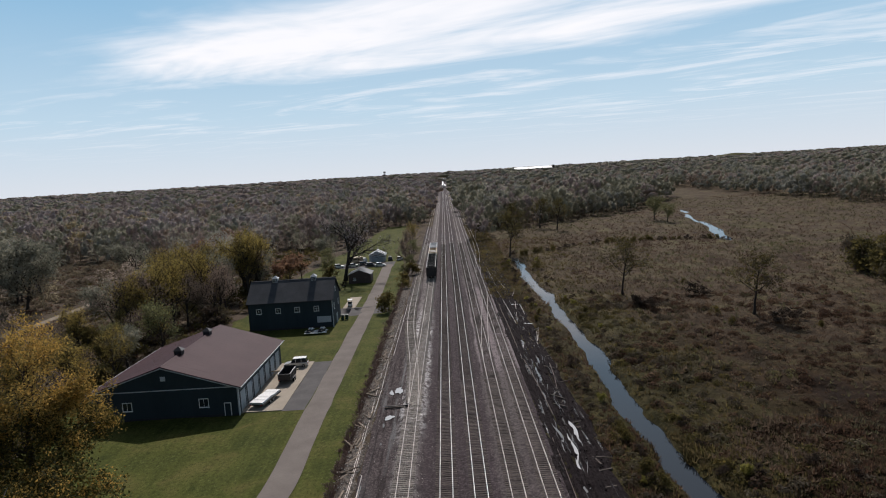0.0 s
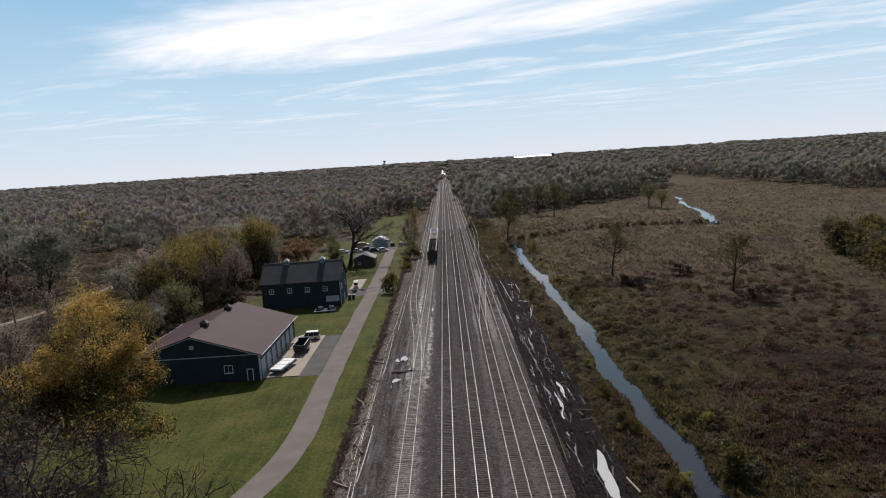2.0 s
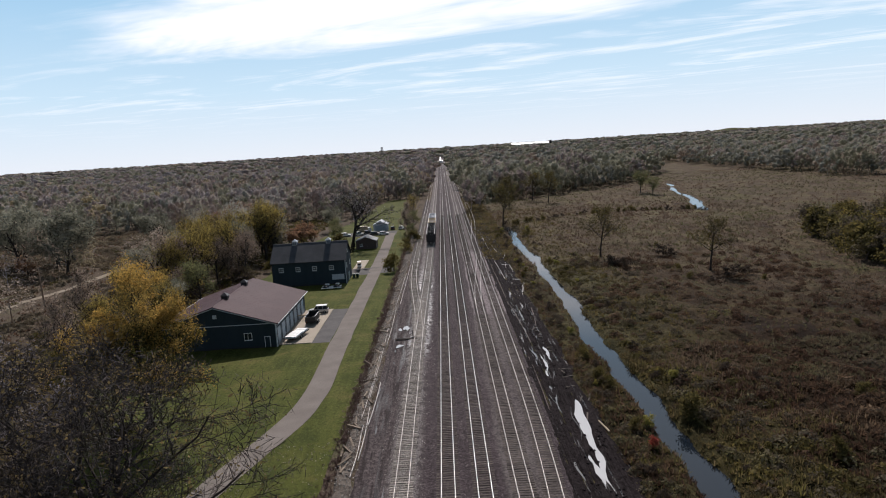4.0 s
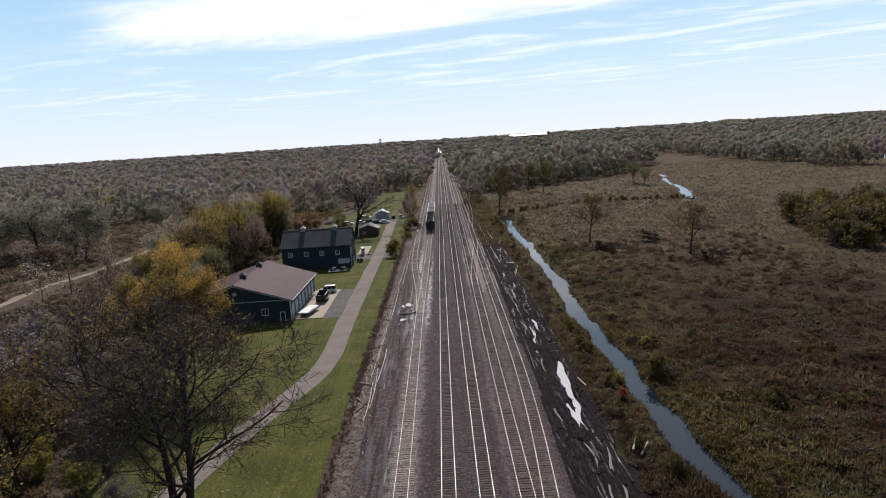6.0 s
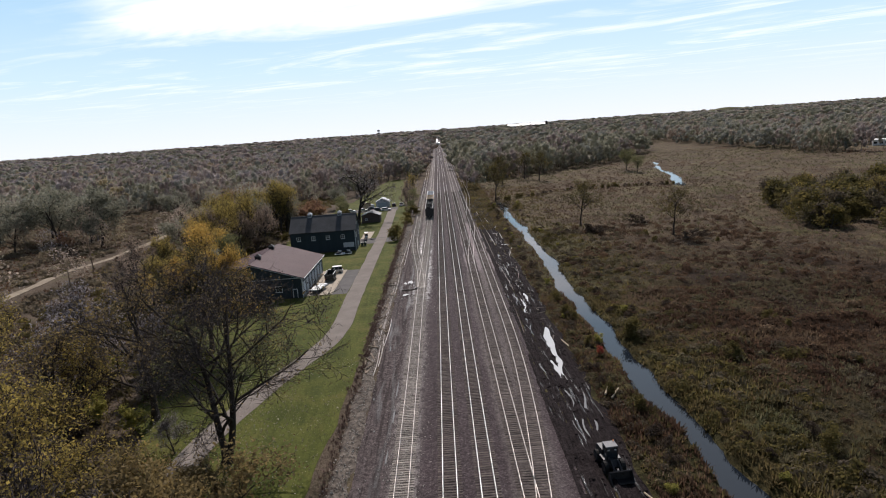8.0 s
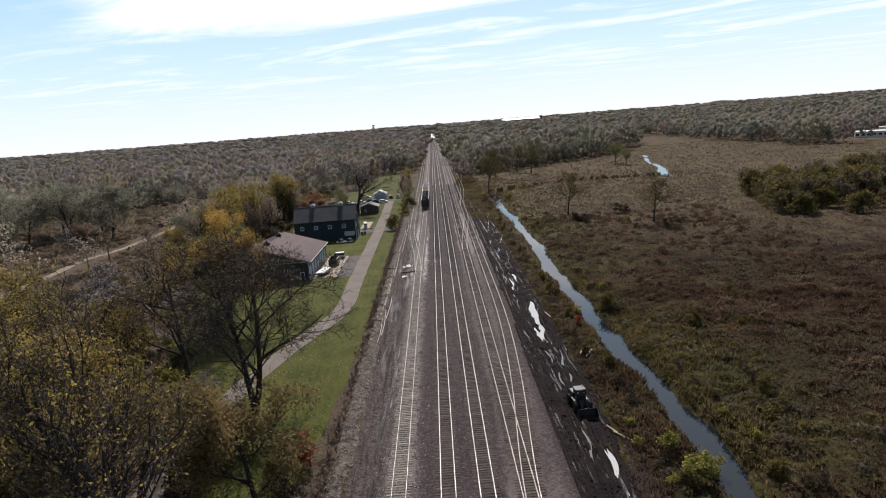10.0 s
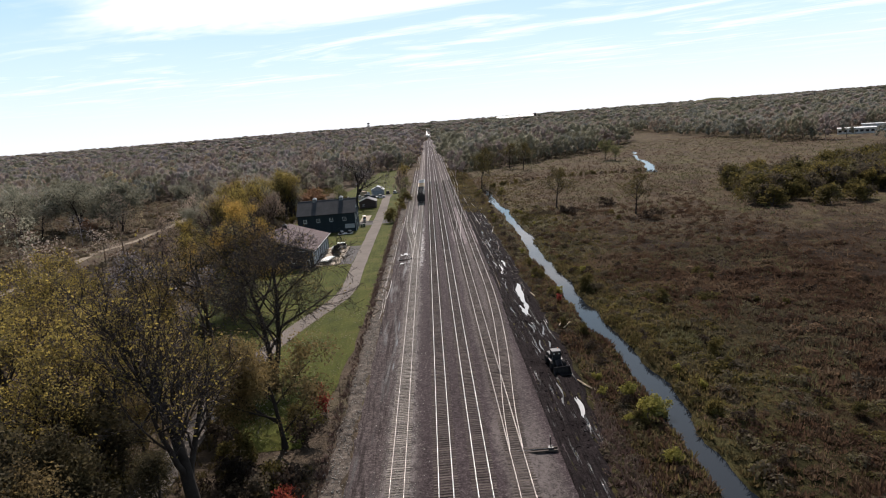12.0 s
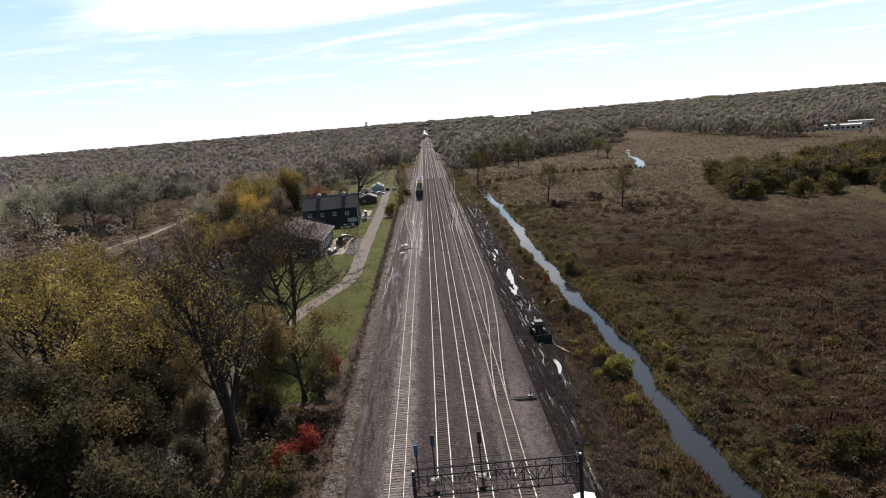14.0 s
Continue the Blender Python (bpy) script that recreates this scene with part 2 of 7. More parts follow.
def ballast_shader():
    m, nt, bsdf = shader("ballast")
    geo = nt.nodes.new("ShaderNodeNewGeometry")
    xyz = nt.nodes.new("ShaderNodeSeparateXYZ")
    nt.links.new(geo.outputs["Position"], xyz.inputs[0])
    stone = noise_at(nt, 3.2, 5.0, rough=0.8)
    lump = noise_at(nt, 1.1, 4.0, (1, 0.6, 1), 0.7)
    drift = noise_at(nt, 0.35, 5.0, (1, 0.12, 1), 0.6)
    x = calc(nt, "ADD", xyz.outputs["X"], calc(nt, "MULTIPLY_ADD", drift, 2.2, -1.1))
    dark = ramp(nt, drift, ((0.3, (0.036, 0.026, 0.028)), (0.7, (0.060, 0.045, 0.048))))
    pale = ramp(nt, drift, ((0.3, (0.078, 0.066, 0.062)), (0.7, (0.148, 0.127, 0.120))))
    side = calc(nt, "ADD", step(nt, x, -4.2, -5.6), step(nt, x, 4.1, 5.0))
    side = calc(nt, "MULTIPLY", side, calc(nt, "MULTIPLY_ADD", step(nt, noise_at(nt, 0.03, 3.0), 0.35, 0.65), 0.55, 0.35))
    yy = calc(nt, "ADD", xyz.outputs["Y"], calc(nt, "MULTIPLY", lump, 8.0))
    fresh = calc(nt, "MULTIPLY", calc(nt, "MULTIPLY", step(nt, yy, 116, 121), step(nt, yy, 204, 198)), step(nt, x, 4.4, 4.8))
    side = calc(nt, "MAXIMUM", calc(nt, "MULTIPLY", side, step(nt, x, 11.2, 9.6)), calc(nt, "MULTIPLY", fresh, 0.95))
    loading = calc(nt, "MULTIPLY", step(nt, x, -9.0, -8.2), step(nt, x, -4.9, -5.6))
    side = calc(nt, "MAXIMUM", side, calc(nt, "MULTIPLY", loading, 0.85))
    soaked = calc(nt, "MULTIPLY", calc(nt, "MULTIPLY", step(nt, yy, 84, 100), step(nt, yy, 190, 150)), calc(nt, "MULTIPLY", step(nt, x, -4.0, -5.2), step(nt, lump, 0.42, 0.60)))
    col = blend(nt, side, dark, pale)
    col = blend(nt, calc(nt, "MULTIPLY", fresh, 0.7), col, (0.23, 0.19, 0.195))
    col = blend(nt, calc(nt, "MULTIPLY", loading, calc(nt, "MULTIPLY", step(nt, lump, 0.40, 0.60), 0.6)), col, (0.24, 0.215, 0.205))
    col = blend(nt, calc(nt, "MULTIPLY", step(nt, stone, 0.50, 0.66), 0.65), col, (0.165, 0.138, 0.136))
    col = blend(nt, calc(nt, "MULTIPLY", step(nt, stone, 0.49, 0.36), 0.75), col, (0.016, 0.013, 0.013))
    col = blend(nt, calc(nt, "MULTIPLY", step(nt, lump, 0.50, 0.36), 0.45), col, (0.022, 0.018, 0.018))
    nt.links.new(col, bsdf.inputs["Base Color"])
    col = blend(nt, calc(nt, "MULTIPLY", step(nt, x, 10.4, 11.7), 0.72), col, (0.033, 0.025, 0.025))
    nt.links.new(calc(nt, "MULTIPLY_ADD", soaked, -0.55, 0.9), bsdf.inputs["Roughness"])
    nt.links.new(calc(nt, "MULTIPLY_ADD", soaked, 0.45, 0.08), bsdf.inputs["Specular IOR Level"])
    relief(nt, bsdf, stone, 1.0, 0.12)
    return m


def wet_shader(name, dry, wet, stretch, lo, hi, rough_wet, gloss):
    """Trodden earth with wet, shining streaks along the wheel tracks."""
    m, nt, bsdf = shader(name)
    streak = noise_at(nt, 1.0, 6.0, stretch, 0.62, 0.3)
    rut = noise_at(nt, 2.6, 4.0, stretch, 0.6, 0.2)
    fine = noise_at(nt, 2.6, 6.0, rough=0.78)
    damp = step(nt, streak, lo, hi)
    col = blend(nt, damp, ramp(nt, fine, ((0.36, tuple(0.4 * c for c in dry)), (0.5, dry), (0.64, tuple(1.9 * c for c in dry)))), wet)
    col = blend(nt, calc(nt, "MULTIPLY", step(nt, rut, 0.50, 0.38), 0.7), col, tuple(0.35 * c for c in dry))
    nt.links.new(col, bsdf.inputs["Base Color"])
    nt.links.new(calc(nt, "MULTIPLY_ADD", damp, rough_wet - 0.85, 0.85), bsdf.inputs["Roughness"])
    nt.links.new(calc(nt, "MULTIPLY_ADD", damp, gloss, 0.015), bsdf.inputs["Specular IOR Level"])
    relief(nt, bsdf, calc(nt, "ADD", fine, rut), 0.9, 0.14)
    return m


def water_shader(name, col, rough, ripple):
    m, nt, bsdf = shader(name)
    bsdf.inputs["Base Color"].default_value = (*col, 1)
    bsdf.inputs["Roughness"].default_value, bsdf.inputs["IOR"].default_value = rough, 1.33
    relief(nt, bsdf, noise_at(nt, 1.6, 4.0, (1, 0.6, 1)), ripple, 0.02)
    return m


def lawn_shader():
    m, nt, bsdf = shader("lawn")
    blade = noise_at(nt, 2.4, 6.0, (1, 0.7, 1), 0.75)
    patch = noise_at(nt, 0.16, 5.0, rough=0.6, warp=0.5)
    mown = noise_at(nt, 0.9, 2.0, (1, 0.06, 1), 0.5)
    col = ramp(nt, patch, ((0.34, (0.0360, 0.0449, 0.0095)), (0.5, (0.0558, 0.0629, 0.0131)), (0.68, (0.0894, 0.0797, 0.0238))))
    col = blend(nt, calc(nt, "MULTIPLY", step(nt, mown, 0.42, 0.58), 0.28), col, (0.0969, 0.1011, 0.0238))
    col = blend(nt, calc(nt, "MULTIPLY", step(nt, blade, 0.50, 0.38), 0.6), col, (0.0212, 0.0281, 0.0059))
    col = blend(nt, calc(nt, "MULTIPLY", step(nt, blade, 0.55, 0.68), 0.6), col, (0.1391, 0.1460, 0.0475))
    nt.links.new(col, bsdf.inputs["Base Color"])
    bsdf.inputs["Roughness"].default_value = 0.9
    bsdf.inputs["Specular IOR Level"].default_value = 0.06
    relief(nt, bsdf, blade, 0.8, 0.10)
    return m


def paint(name, col, rough=0.5, metal=0.0, dirt=(0.10, 0.09, 0.08), amount=0.25, big=0.5, fine=5.0, bump=0.06):
    return surf(name, col, tuple(0.86 * c for c in col), dirt, big, fine, rough, bump, 0.01, metal, grain_mix=amount)


M = {
    "ground": ground_shader(),
    "ballast": ballast_shader(),
    "dirt": wet_shader("dirt", (0.072, 0.059, 0.058), (0.038, 0.031, 0.031), (0.9, 0.05, 1), 0.52, 0.66, 0.5, 0.12),
    "mud": wet_shader("mud", (0.019, 0.0152, 0.0155), (0.012, 0.0105, 0.0108), (2.0, 0.10, 1), 0.59, 0.66, 0.22, 0.40),
    "rubble": surf("pale_rubble", (0.074, 0.060, 0.050), (0.170, 0.145, 0.122), (0.026, 0.020, 0.018), 0.9, 2.0, 0.95, 1.0, 0.2, grain_mix=0.95),
    "lawn": lawn_shader(),
    "asphalt": surf("asphalt", (0.152, 0.130, 0.115), (0.190, 0.165, 0.147), (0.10, 0.086, 0.078), 0.25, 9.0, 0.9, 0.3, 0.02),
    "gravel": surf("gravel", (0.095, 0.090, 0.088), (0.125, 0.117, 0.113), (0.06, 0.056, 0.054), 0.4, 7.0, 0.95, 0.5, 0.03),
    "concrete": surf("concrete", (0.31, 0.265, 0.21), (0.36, 0.31, 0.25), (0.22, 0.19, 0.15), 0.3, 5.0, 0.85, 0.1, 0.01),
    "path": surf("path", (0.20, 0.165, 0.125), (0.27, 0.225, 0.17), (0.13, 0.10, 0.07), 0.3, 3.0, 0.95, 0.4, 0.05),
    "creek": water_shader("creek_water", (0.008, 0.012, 0.018), 0.05, 0.05),
    # pale base colours put the bright sky's reflection into the puddles, strongest in the second
    "puddle": water_shader("puddle_water", (0.15, 0.145, 0.142), 0.04, 0.02),
    "sky_puddle": water_shader("sky_pale_water", (0.44, 0.435, 0.43), 0.05, 0.02),
    "rail": surf("rail_steel", (0.50, 0.47, 0.44), (0.62, 0.60, 0.58), (0.30, 0.22, 0.17), 0.2, 14.0, 0.34, 0.05, 0.003, 0.9, grain_mix=0.3),
    "rust_rail": surf("rusty_rail_steel", (0.33, 0.29, 0.27), (0.44, 0.40, 0.37), (0.20, 0.145, 0.12), 0.4, 9.0, 0.40, 0.1, 0.004, 0.75),
    "dark_rust": surf("dark_rust", (0.085, 0.060, 0.050), (0.14, 0.10, 0.085), (0.05, 0.035, 0.03), 0.6, 8.0, 0.7, 0.1, 0.004, 0.2),
    "tie": surf("creosoted_timber", (0.046, 0.038, 0.034), (0.090, 0.075, 0.065), (0.145, 0.122, 0.106), 1.2, 14.0, 0.85, 0.4, 0.02, vary=0.3),
    "grey_tie": surf("weathered_timber", (0.16, 0.142, 0.124), (0.27, 0.242, 0.212), (0.08, 0.068, 0.06), 1.2, 12.0, 0.8, 0.4, 0.02, vary=0.35),
    "stone": surf("pale_stone", (0.20, 0.185, 0.165), (0.42, 0.39, 0.355), (0.11, 0.10, 0.09), 2.0, 9.0, 0.9, 0.3, 0.02),
    "old_tie": surf("old_timber", (0.105, 0.080, 0.060), (0.19, 0.15, 0.115), (0.30, 0.255, 0.21), 1.0, 9.0, 0.9, 0.5, 0.02, vary=0.35),
    "siding": surf("dark_blue_siding", (0.022, 0.033, 0.040), (0.028, 0.041, 0.050), (0.05, 0.06, 0.065), 0.25, 6.0, 0.7, 0.12, 0.01, stretch=(2.5, 2.5, 0.15), grain_mix=0.3, spec=0.2),
    "red_roof": surf("dull_red_metal_roof", (0.050, 0.024, 0.027), (0.061, 0.030, 0.033), (0.040, 0.021, 0.023), 0.18, 3.0, 0.7, 0.08, 0.01, 0.0, grain_mix=0.3, spec=0.12),
    "dark_roof": surf("dark_shingle_roof", (0.060, 0.062, 0.066), (0.085, 0.086, 0.090), (0.04, 0.04, 0.042), 0.3, 5.0, 0.8, 0.4, 0.02),
    "shed_roof": surf("grey_felt_roof", (0.13, 0.13, 0.135), (0.19, 0.19, 0.195), (0.08, 0.08, 0.082), 0.3, 5.0, 0.7, 0.2, 0.02),
    "grey_roof": surf("pale_metal_roof", (0.40, 0.41, 0.43), (0.52, 0.53, 0.55), (0.28, 0.26, 0.24), 0.3, 3.0, 0.45, 0.1, 0.01, 0.2),
    "white": paint("white_paint", (0.78, 0.78, 0.76)),
    "grey_white": paint("weathered_white_paint", (0.52, 0.54, 0.56), amount=0.35),
    "door_blue": paint("pale_blue_grey_paint", (0.34, 0.40, 0.44), 0.5),
    "black": paint("black_paint", (0.018, 0.018, 0.020), 0.45, dirt=(0.06, 0.05, 0.045)),
    "dark_steel": paint("dark_galvanised_steel", (0.042, 0.041, 0.047), 0.8, 0.0, (0.09, 0.08, 0.075)),
    "pale_steel": paint("pale_galvanised_steel", (0.26, 0.265, 0.27), 0.5, 0.3, (0.16, 0.14, 0.13)),
    "tan": paint("tan_paint", (0.48, 0.36, 0.23), 0.6),
    "silver": paint("silver_car_paint", (0.55, 0.55, 0.54), 0.3, 0.6, amount=0.1),
    "stainless": paint("stainless_steel", (0.80, 0.80, 0.80), 0.3, 0.6, amount=0.1),
    "red_lens": paint("red_plastic", (0.45, 0.02, 0.02), 0.3),
    "orange": paint("orange_plastic", (0.70, 0.22, 0.03), 0.4),
    "blue": paint("blue_painted_steel", (0.03, 0.14, 0.34), 0.5),
    "slate_blue": paint("slate_blue_painted_steel", (0.045, 0.075, 0.115), 0.6),
    "brown_paint": paint("brown_stained_boards", (0.075, 0.048, 0.040), 0.7),
    "rubber": paint("tyre_rubber", (0.022, 0.022, 0.022), 0.85),
    "green_bin": paint("dark_green_plastic", (0.02, 0.05, 0.035), 0.5),
    "bark": surf("bark", (0.034, 0.028, 0.025), (0.060, 0.050, 0.043), (0.020, 0.016, 0.014), 0.8, 9.0, 0.95, 0.6, 0.04),
    "log": surf("peeled_log", (0.36, 0.29, 0.20), (0.46, 0.38, 0.28), (0.25, 0.19, 0.13), 0.8, 9.0, 0.85, 0.3, 0.02),
    "twig": surf("twig_bark", (0.080, 0.066, 0.064), (0.125, 0.104, 0.100), (0.050, 0.042, 0.041), 0.5, 4.0, 0.95, 0.0),
}


def glass_shader():
    m, nt, bsdf = shader("dark_glass")
    bsdf.inputs["Base Color"].default_value = (0.02, 0.025, 0.03, 1)
    bsdf.inputs["Roughness"].default_value = 0.06
    bsdf.inputs["Specular IOR Level"].default_value = 0.6
    return m


M["glass"] = glass_shader()
M["yellow_leaf"] = leafy("yellow_leaves", ((0.0, (0.075, 0.066, 0.028)), (0.28, (0.19, 0.142, 0.046)), (0.6, (0.40, 0.262, 0.070)), (1.0, (0.56, 0.335, 0.090))), 0.25, 0.55)
M["maple_shade_green"] = leafy("maple_shade_green_leaves", ((0.0, (0.0225, 0.0255, 0.0090)), (0.5, (0.0525, 0.0510, 0.0165)), (0.85, (0.1125, 0.0900, 0.0225)), (1.0, (0.2250, 0.1500, 0.0300))), 0.3, 0.45)
M["gold_leaf"] = leafy("old_gold_leaves", ((0.0, (0.125, 0.100, 0.038)), (0.5, (0.255, 0.196, 0.060)), (1.0, (0.420, 0.315, 0.085))), 0.2, 0.55)
M["olive_leaf"] = leafy("olive_leaves", ((0.0, (0.085, 0.090, 0.045)), (0.5, (0.155, 0.155, 0.072)), (1.0, (0.24, 0.22, 0.095))), 0.15, 0.5)
M["green_leaf"] = leafy("dull_green_leaves", ((0.0, (0.046, 0.040, 0.028)), (0.6, (0.090, 0.077, 0.044)), (1.0, (0.155, 0.125, 0.060))), 0.2, 0.45)
M["bronze_leaf"] = leafy("bronze_leaves", ((0.0, (0.095, 0.073, 0.040)), (0.5, (0.175, 0.130, 0.062)), (1.0, (0.270, 0.195, 0.080))), 0.2, 0.45)
M["rust_leaf"] = leafy("rust_leaves", ((0.0, (0.13, 0.075, 0.055)), (0.5, (0.22, 0.125, 0.080)), (1.0, (0.29, 0.18, 0.10))), 0.2, 0.45)
M["red_leaf"] = leafy("red_leaves", ((0.0, (0.15, 0.028, 0.028)), (0.6, (0.32, 0.065, 0.046)), (1.0, (0.38, 0.15, 0.058))), 0.3, 0.4)
M["grey_twig"] = leafy("grey_twigs", ((0.0, (0.1840, 0.1633, 0.1725)), (0.5, (0.2530, 0.2277, 0.2357)), (1.0, (0.3220, 0.2852, 0.2818))), 0.1, 0.4, 0.35)
M["grey_green"] = leafy("grey_green_leaves", ((0.0, (0.1170, 0.1170, 0.0874)), (0.5, (0.2028, 0.1966, 0.1466)), (1.0, (0.3198, 0.3042, 0.2340))), 0.12, 0.45)
M["brown_twig"] = leafy("brown_leaves", ((0.0, (0.1500, 0.1140, 0.0936)), (0.5, (0.2460, 0.1860, 0.1464)), (1.0, (0.3420, 0.2640, 0.1980))), 0.1, 0.45)
M["marsh_grass"] = leafy("marsh_grass", ((0.0, (0.0468, 0.0396, 0.0185)), (0.35, (0.0813, 0.0660, 0.0300)), (0.6, (0.1232, 0.0902, 0.0439)), (0.82, (0.1158, 0.1012, 0.0323)), (1.0, (0.1971, 0.1430, 0.0832))), 0.10, 0.6, 0.35)
M["straw_grass"] = leafy("straw_grass", ((0.0, (0.0736, 0.0620, 0.0396)), (0.5, (0.1214, 0.1020, 0.0627)), (0.8, (0.1086, 0.1100, 0.0506)), (1.0, (0.1656, 0.1420, 0.0902))), 0.03, 0.5, 0.3)
M["rust_grass"] = leafy("rust_brown_grass", ((0.0, (0.0391, 0.0230, 0.0161)), (0.45, (0.0805, 0.0483, 0.0322)), (0.75, (0.1196, 0.0782, 0.0494)), (1.0, (0.1667, 0.1265, 0.0862))), 0.10, 0.6, 0.35)
M["russet_grass"] = leafy("russet_grass", ((0.0, (0.0781, 0.0510, 0.0374)), (0.5, (0.1228, 0.0840, 0.0594)), (1.0, (0.1674, 0.1240, 0.0836))), 0.03, 0.5, 0.3)
M["weeds"] = leafy("dry_red_weeds", ((0.0, (0.070, 0.045, 0.040)), (0.5, (0.130, 0.085, 0.072)), (1.0, (0.21, 0.165, 0.13))), 0.3, 0.25)
M["lime_leaf"] = leafy("yellow_green_leaves", ((0.0, (0.12, 0.115, 0.034)), (0.5, (0.235, 0.215, 0.056)), (1.0, (0.35, 0.30, 0.080))), 0.3, 0.45)
M["thicket_leaf"] = leafy("thicket_leaves", ((0.0, (0.0605, 0.0484, 0.0363)), (0.5, (0.1065, 0.0847, 0.0581)), (0.8, (0.1392, 0.1210, 0.0605)), (1.0, (0.2299, 0.1936, 0.0726))), 0.12, 0.4, 0.4)
M["olive_weed"] = leafy("olive_weed_leaves", ((0.0, (0.0493, 0.0440, 0.0173)), (0.5, (0.0936, 0.0770, 0.0277)), (0.85, (0.1478, 0.1166, 0.0393)), (1.0, (0.2341, 0.1705, 0.0531))), 0.1, 0.5)
# leaf colour as dark as the shadow patches in the marsh
M["shadow_leaf"] = leafy("shadow_dark_leaves", ((0.0, (0.026, 0.019, 0.015)), (0.5, (0.050, 0.037, 0.028)), (1.0, (0.090, 0.068, 0.050))), 0.1, 0.4)
M["brush"] = leafy("brush_twigs", ((0.0, (0.0910, 0.0728, 0.0520)), (0.5, (0.1560, 0.1248, 0.0858)), (1.0, (0.2340, 0.1924, 0.1248))), 0.08, 0.5)
M["litter"] = leafy("fallen_leaves", ((0.0, (0.20, 0.17, 0.12)), (1.0, (0.50, 0.46, 0.38))), 0.3, 0.2, 0.8)
# whole crowns of the woods: one colour changes slowly from tree to tree, a little from spray to spray
def crown_shader(name, lo, hi):
    m, nt, bsdf = shader(name)
    geo = nt.nodes.new("ShaderNodeNewGeometry")
    fac = calc(nt, "ADD", calc(nt, "MULTIPLY", step(nt, noise_at(nt, 0.075, 2.0), 0.3, 0.7), 0.75), calc(nt, "MULTIPLY", geo.outputs["Random Per Island"], 0.25))
    col = ramp(nt, fac, ((0.0, lo), (1.0, hi)))
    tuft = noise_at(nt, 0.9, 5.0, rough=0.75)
    # shading between sprays put into the colour: relief hollows darker, crests paler
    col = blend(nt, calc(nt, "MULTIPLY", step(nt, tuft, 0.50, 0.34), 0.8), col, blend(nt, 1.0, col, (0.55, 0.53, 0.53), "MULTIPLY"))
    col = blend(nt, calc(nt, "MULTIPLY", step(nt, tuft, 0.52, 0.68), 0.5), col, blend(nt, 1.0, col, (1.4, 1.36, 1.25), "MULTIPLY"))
    nt.links.new(col, bsdf.inputs["Base Color"])
    bsdf.inputs["Roughness"].default_value, bsdf.inputs["Specular IOR Level"].default_value = 0.95, 0.05
    relief(nt, bsdf, tuft, 1.0, 1.0)
    tr = nt.nodes.new("ShaderNodeBsdfTranslucent")
    nt.links.new(col, tr.inputs["Color"])
    mx = nt.nodes.new("ShaderNodeMixShader")
    mx.inputs[0].default_value = 0.5
    nt.links.new(bsdf.outputs[0], mx.inputs[1])
    nt.links.new(tr.outputs[0], mx.inputs[2])
    nt.links.new(mx.outputs[0], nt.nodes["Material Output"].inputs["Surface"])
    return m


# colours lifted well above real foliage to make up for distance haze
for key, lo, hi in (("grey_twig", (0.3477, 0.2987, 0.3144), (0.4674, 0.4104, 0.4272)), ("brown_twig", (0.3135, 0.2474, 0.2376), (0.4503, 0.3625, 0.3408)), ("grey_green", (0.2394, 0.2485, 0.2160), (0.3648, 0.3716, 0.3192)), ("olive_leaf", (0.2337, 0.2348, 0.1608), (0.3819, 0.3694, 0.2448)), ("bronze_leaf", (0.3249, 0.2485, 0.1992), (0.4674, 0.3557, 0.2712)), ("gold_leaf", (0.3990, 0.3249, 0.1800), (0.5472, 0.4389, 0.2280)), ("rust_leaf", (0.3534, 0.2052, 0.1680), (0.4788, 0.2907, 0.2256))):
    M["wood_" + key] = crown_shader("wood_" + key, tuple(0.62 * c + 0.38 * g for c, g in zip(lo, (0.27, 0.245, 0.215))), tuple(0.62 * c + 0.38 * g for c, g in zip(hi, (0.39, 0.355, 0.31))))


# mesh helpers
def mesh_np(name, V, F, mat, smooth=False):
    """A mesh from arrays of corners and of faces with the same number of corners each."""
    V, F = np.asarray(V, np.float32), np.asarray(F, np.int32)
    me = bpy.data.meshes.new(name)
    me.vertices.add(len(V))
    me.vertices.foreach_set("co", V.ravel())
    me.loops.add(F.size)
    me.loops.foreach_set("vertex_index", F.ravel())
    me.polygons.add(len(F))
    me.polygons.foreach_set("loop_start", np.arange(0, F.size, F.shape[1], dtype=np.int32))
    if smooth:
        me.polygons.foreach_set("use_smooth", np.ones(len(F), bool))
    me.materials.append(mat)
    me.update(calc_edges=True)
    return me


def under(ob, parent):
    ob.parent = parent
    return ob


def part(name, bm, mat, parent=None, label="", at=(0, 0, 0), smooth=False):
    """Links a bmesh as one mesh object under a thing or under a part."""
    me = bpy.data.meshes.new(name)
    bm.normal_update()
    bm.to_mesh(me)
    bm.free()
    if smooth:
        for p in me.polygons:
            p.use_smooth = True
    me.materials.append(mat)
    ob = new(name, me)
    ob.location = at
    if parent:
        ob.parent = parent
    return tagged(ob, label)


def thing(name, label, category, at=(0, 0, 0), rz=0.0, group=""):
    ob = new(name)
    ob.empty_display_size = 0.3
    ob.matrix_basis = pose(*at, 0, 0, rz)
    return tagged(ob, label, category, group)


def box(bm, x0, x1, y0, y1, z0, z1, m=None):
    vs = bmesh.ops.create_cube(bm, size=1.0)["verts"]
    for v in vs:
        v.co = Vector(((x0 + x1) / 2 + v.co.x * (x1 - x0), (y0 + y1) / 2 + v.co.y * (y1 - y0), (z0 + z1) / 2 + v.co.z * (z1 - z0)))
        if m:
            v.co = m @ v.co
    return bm


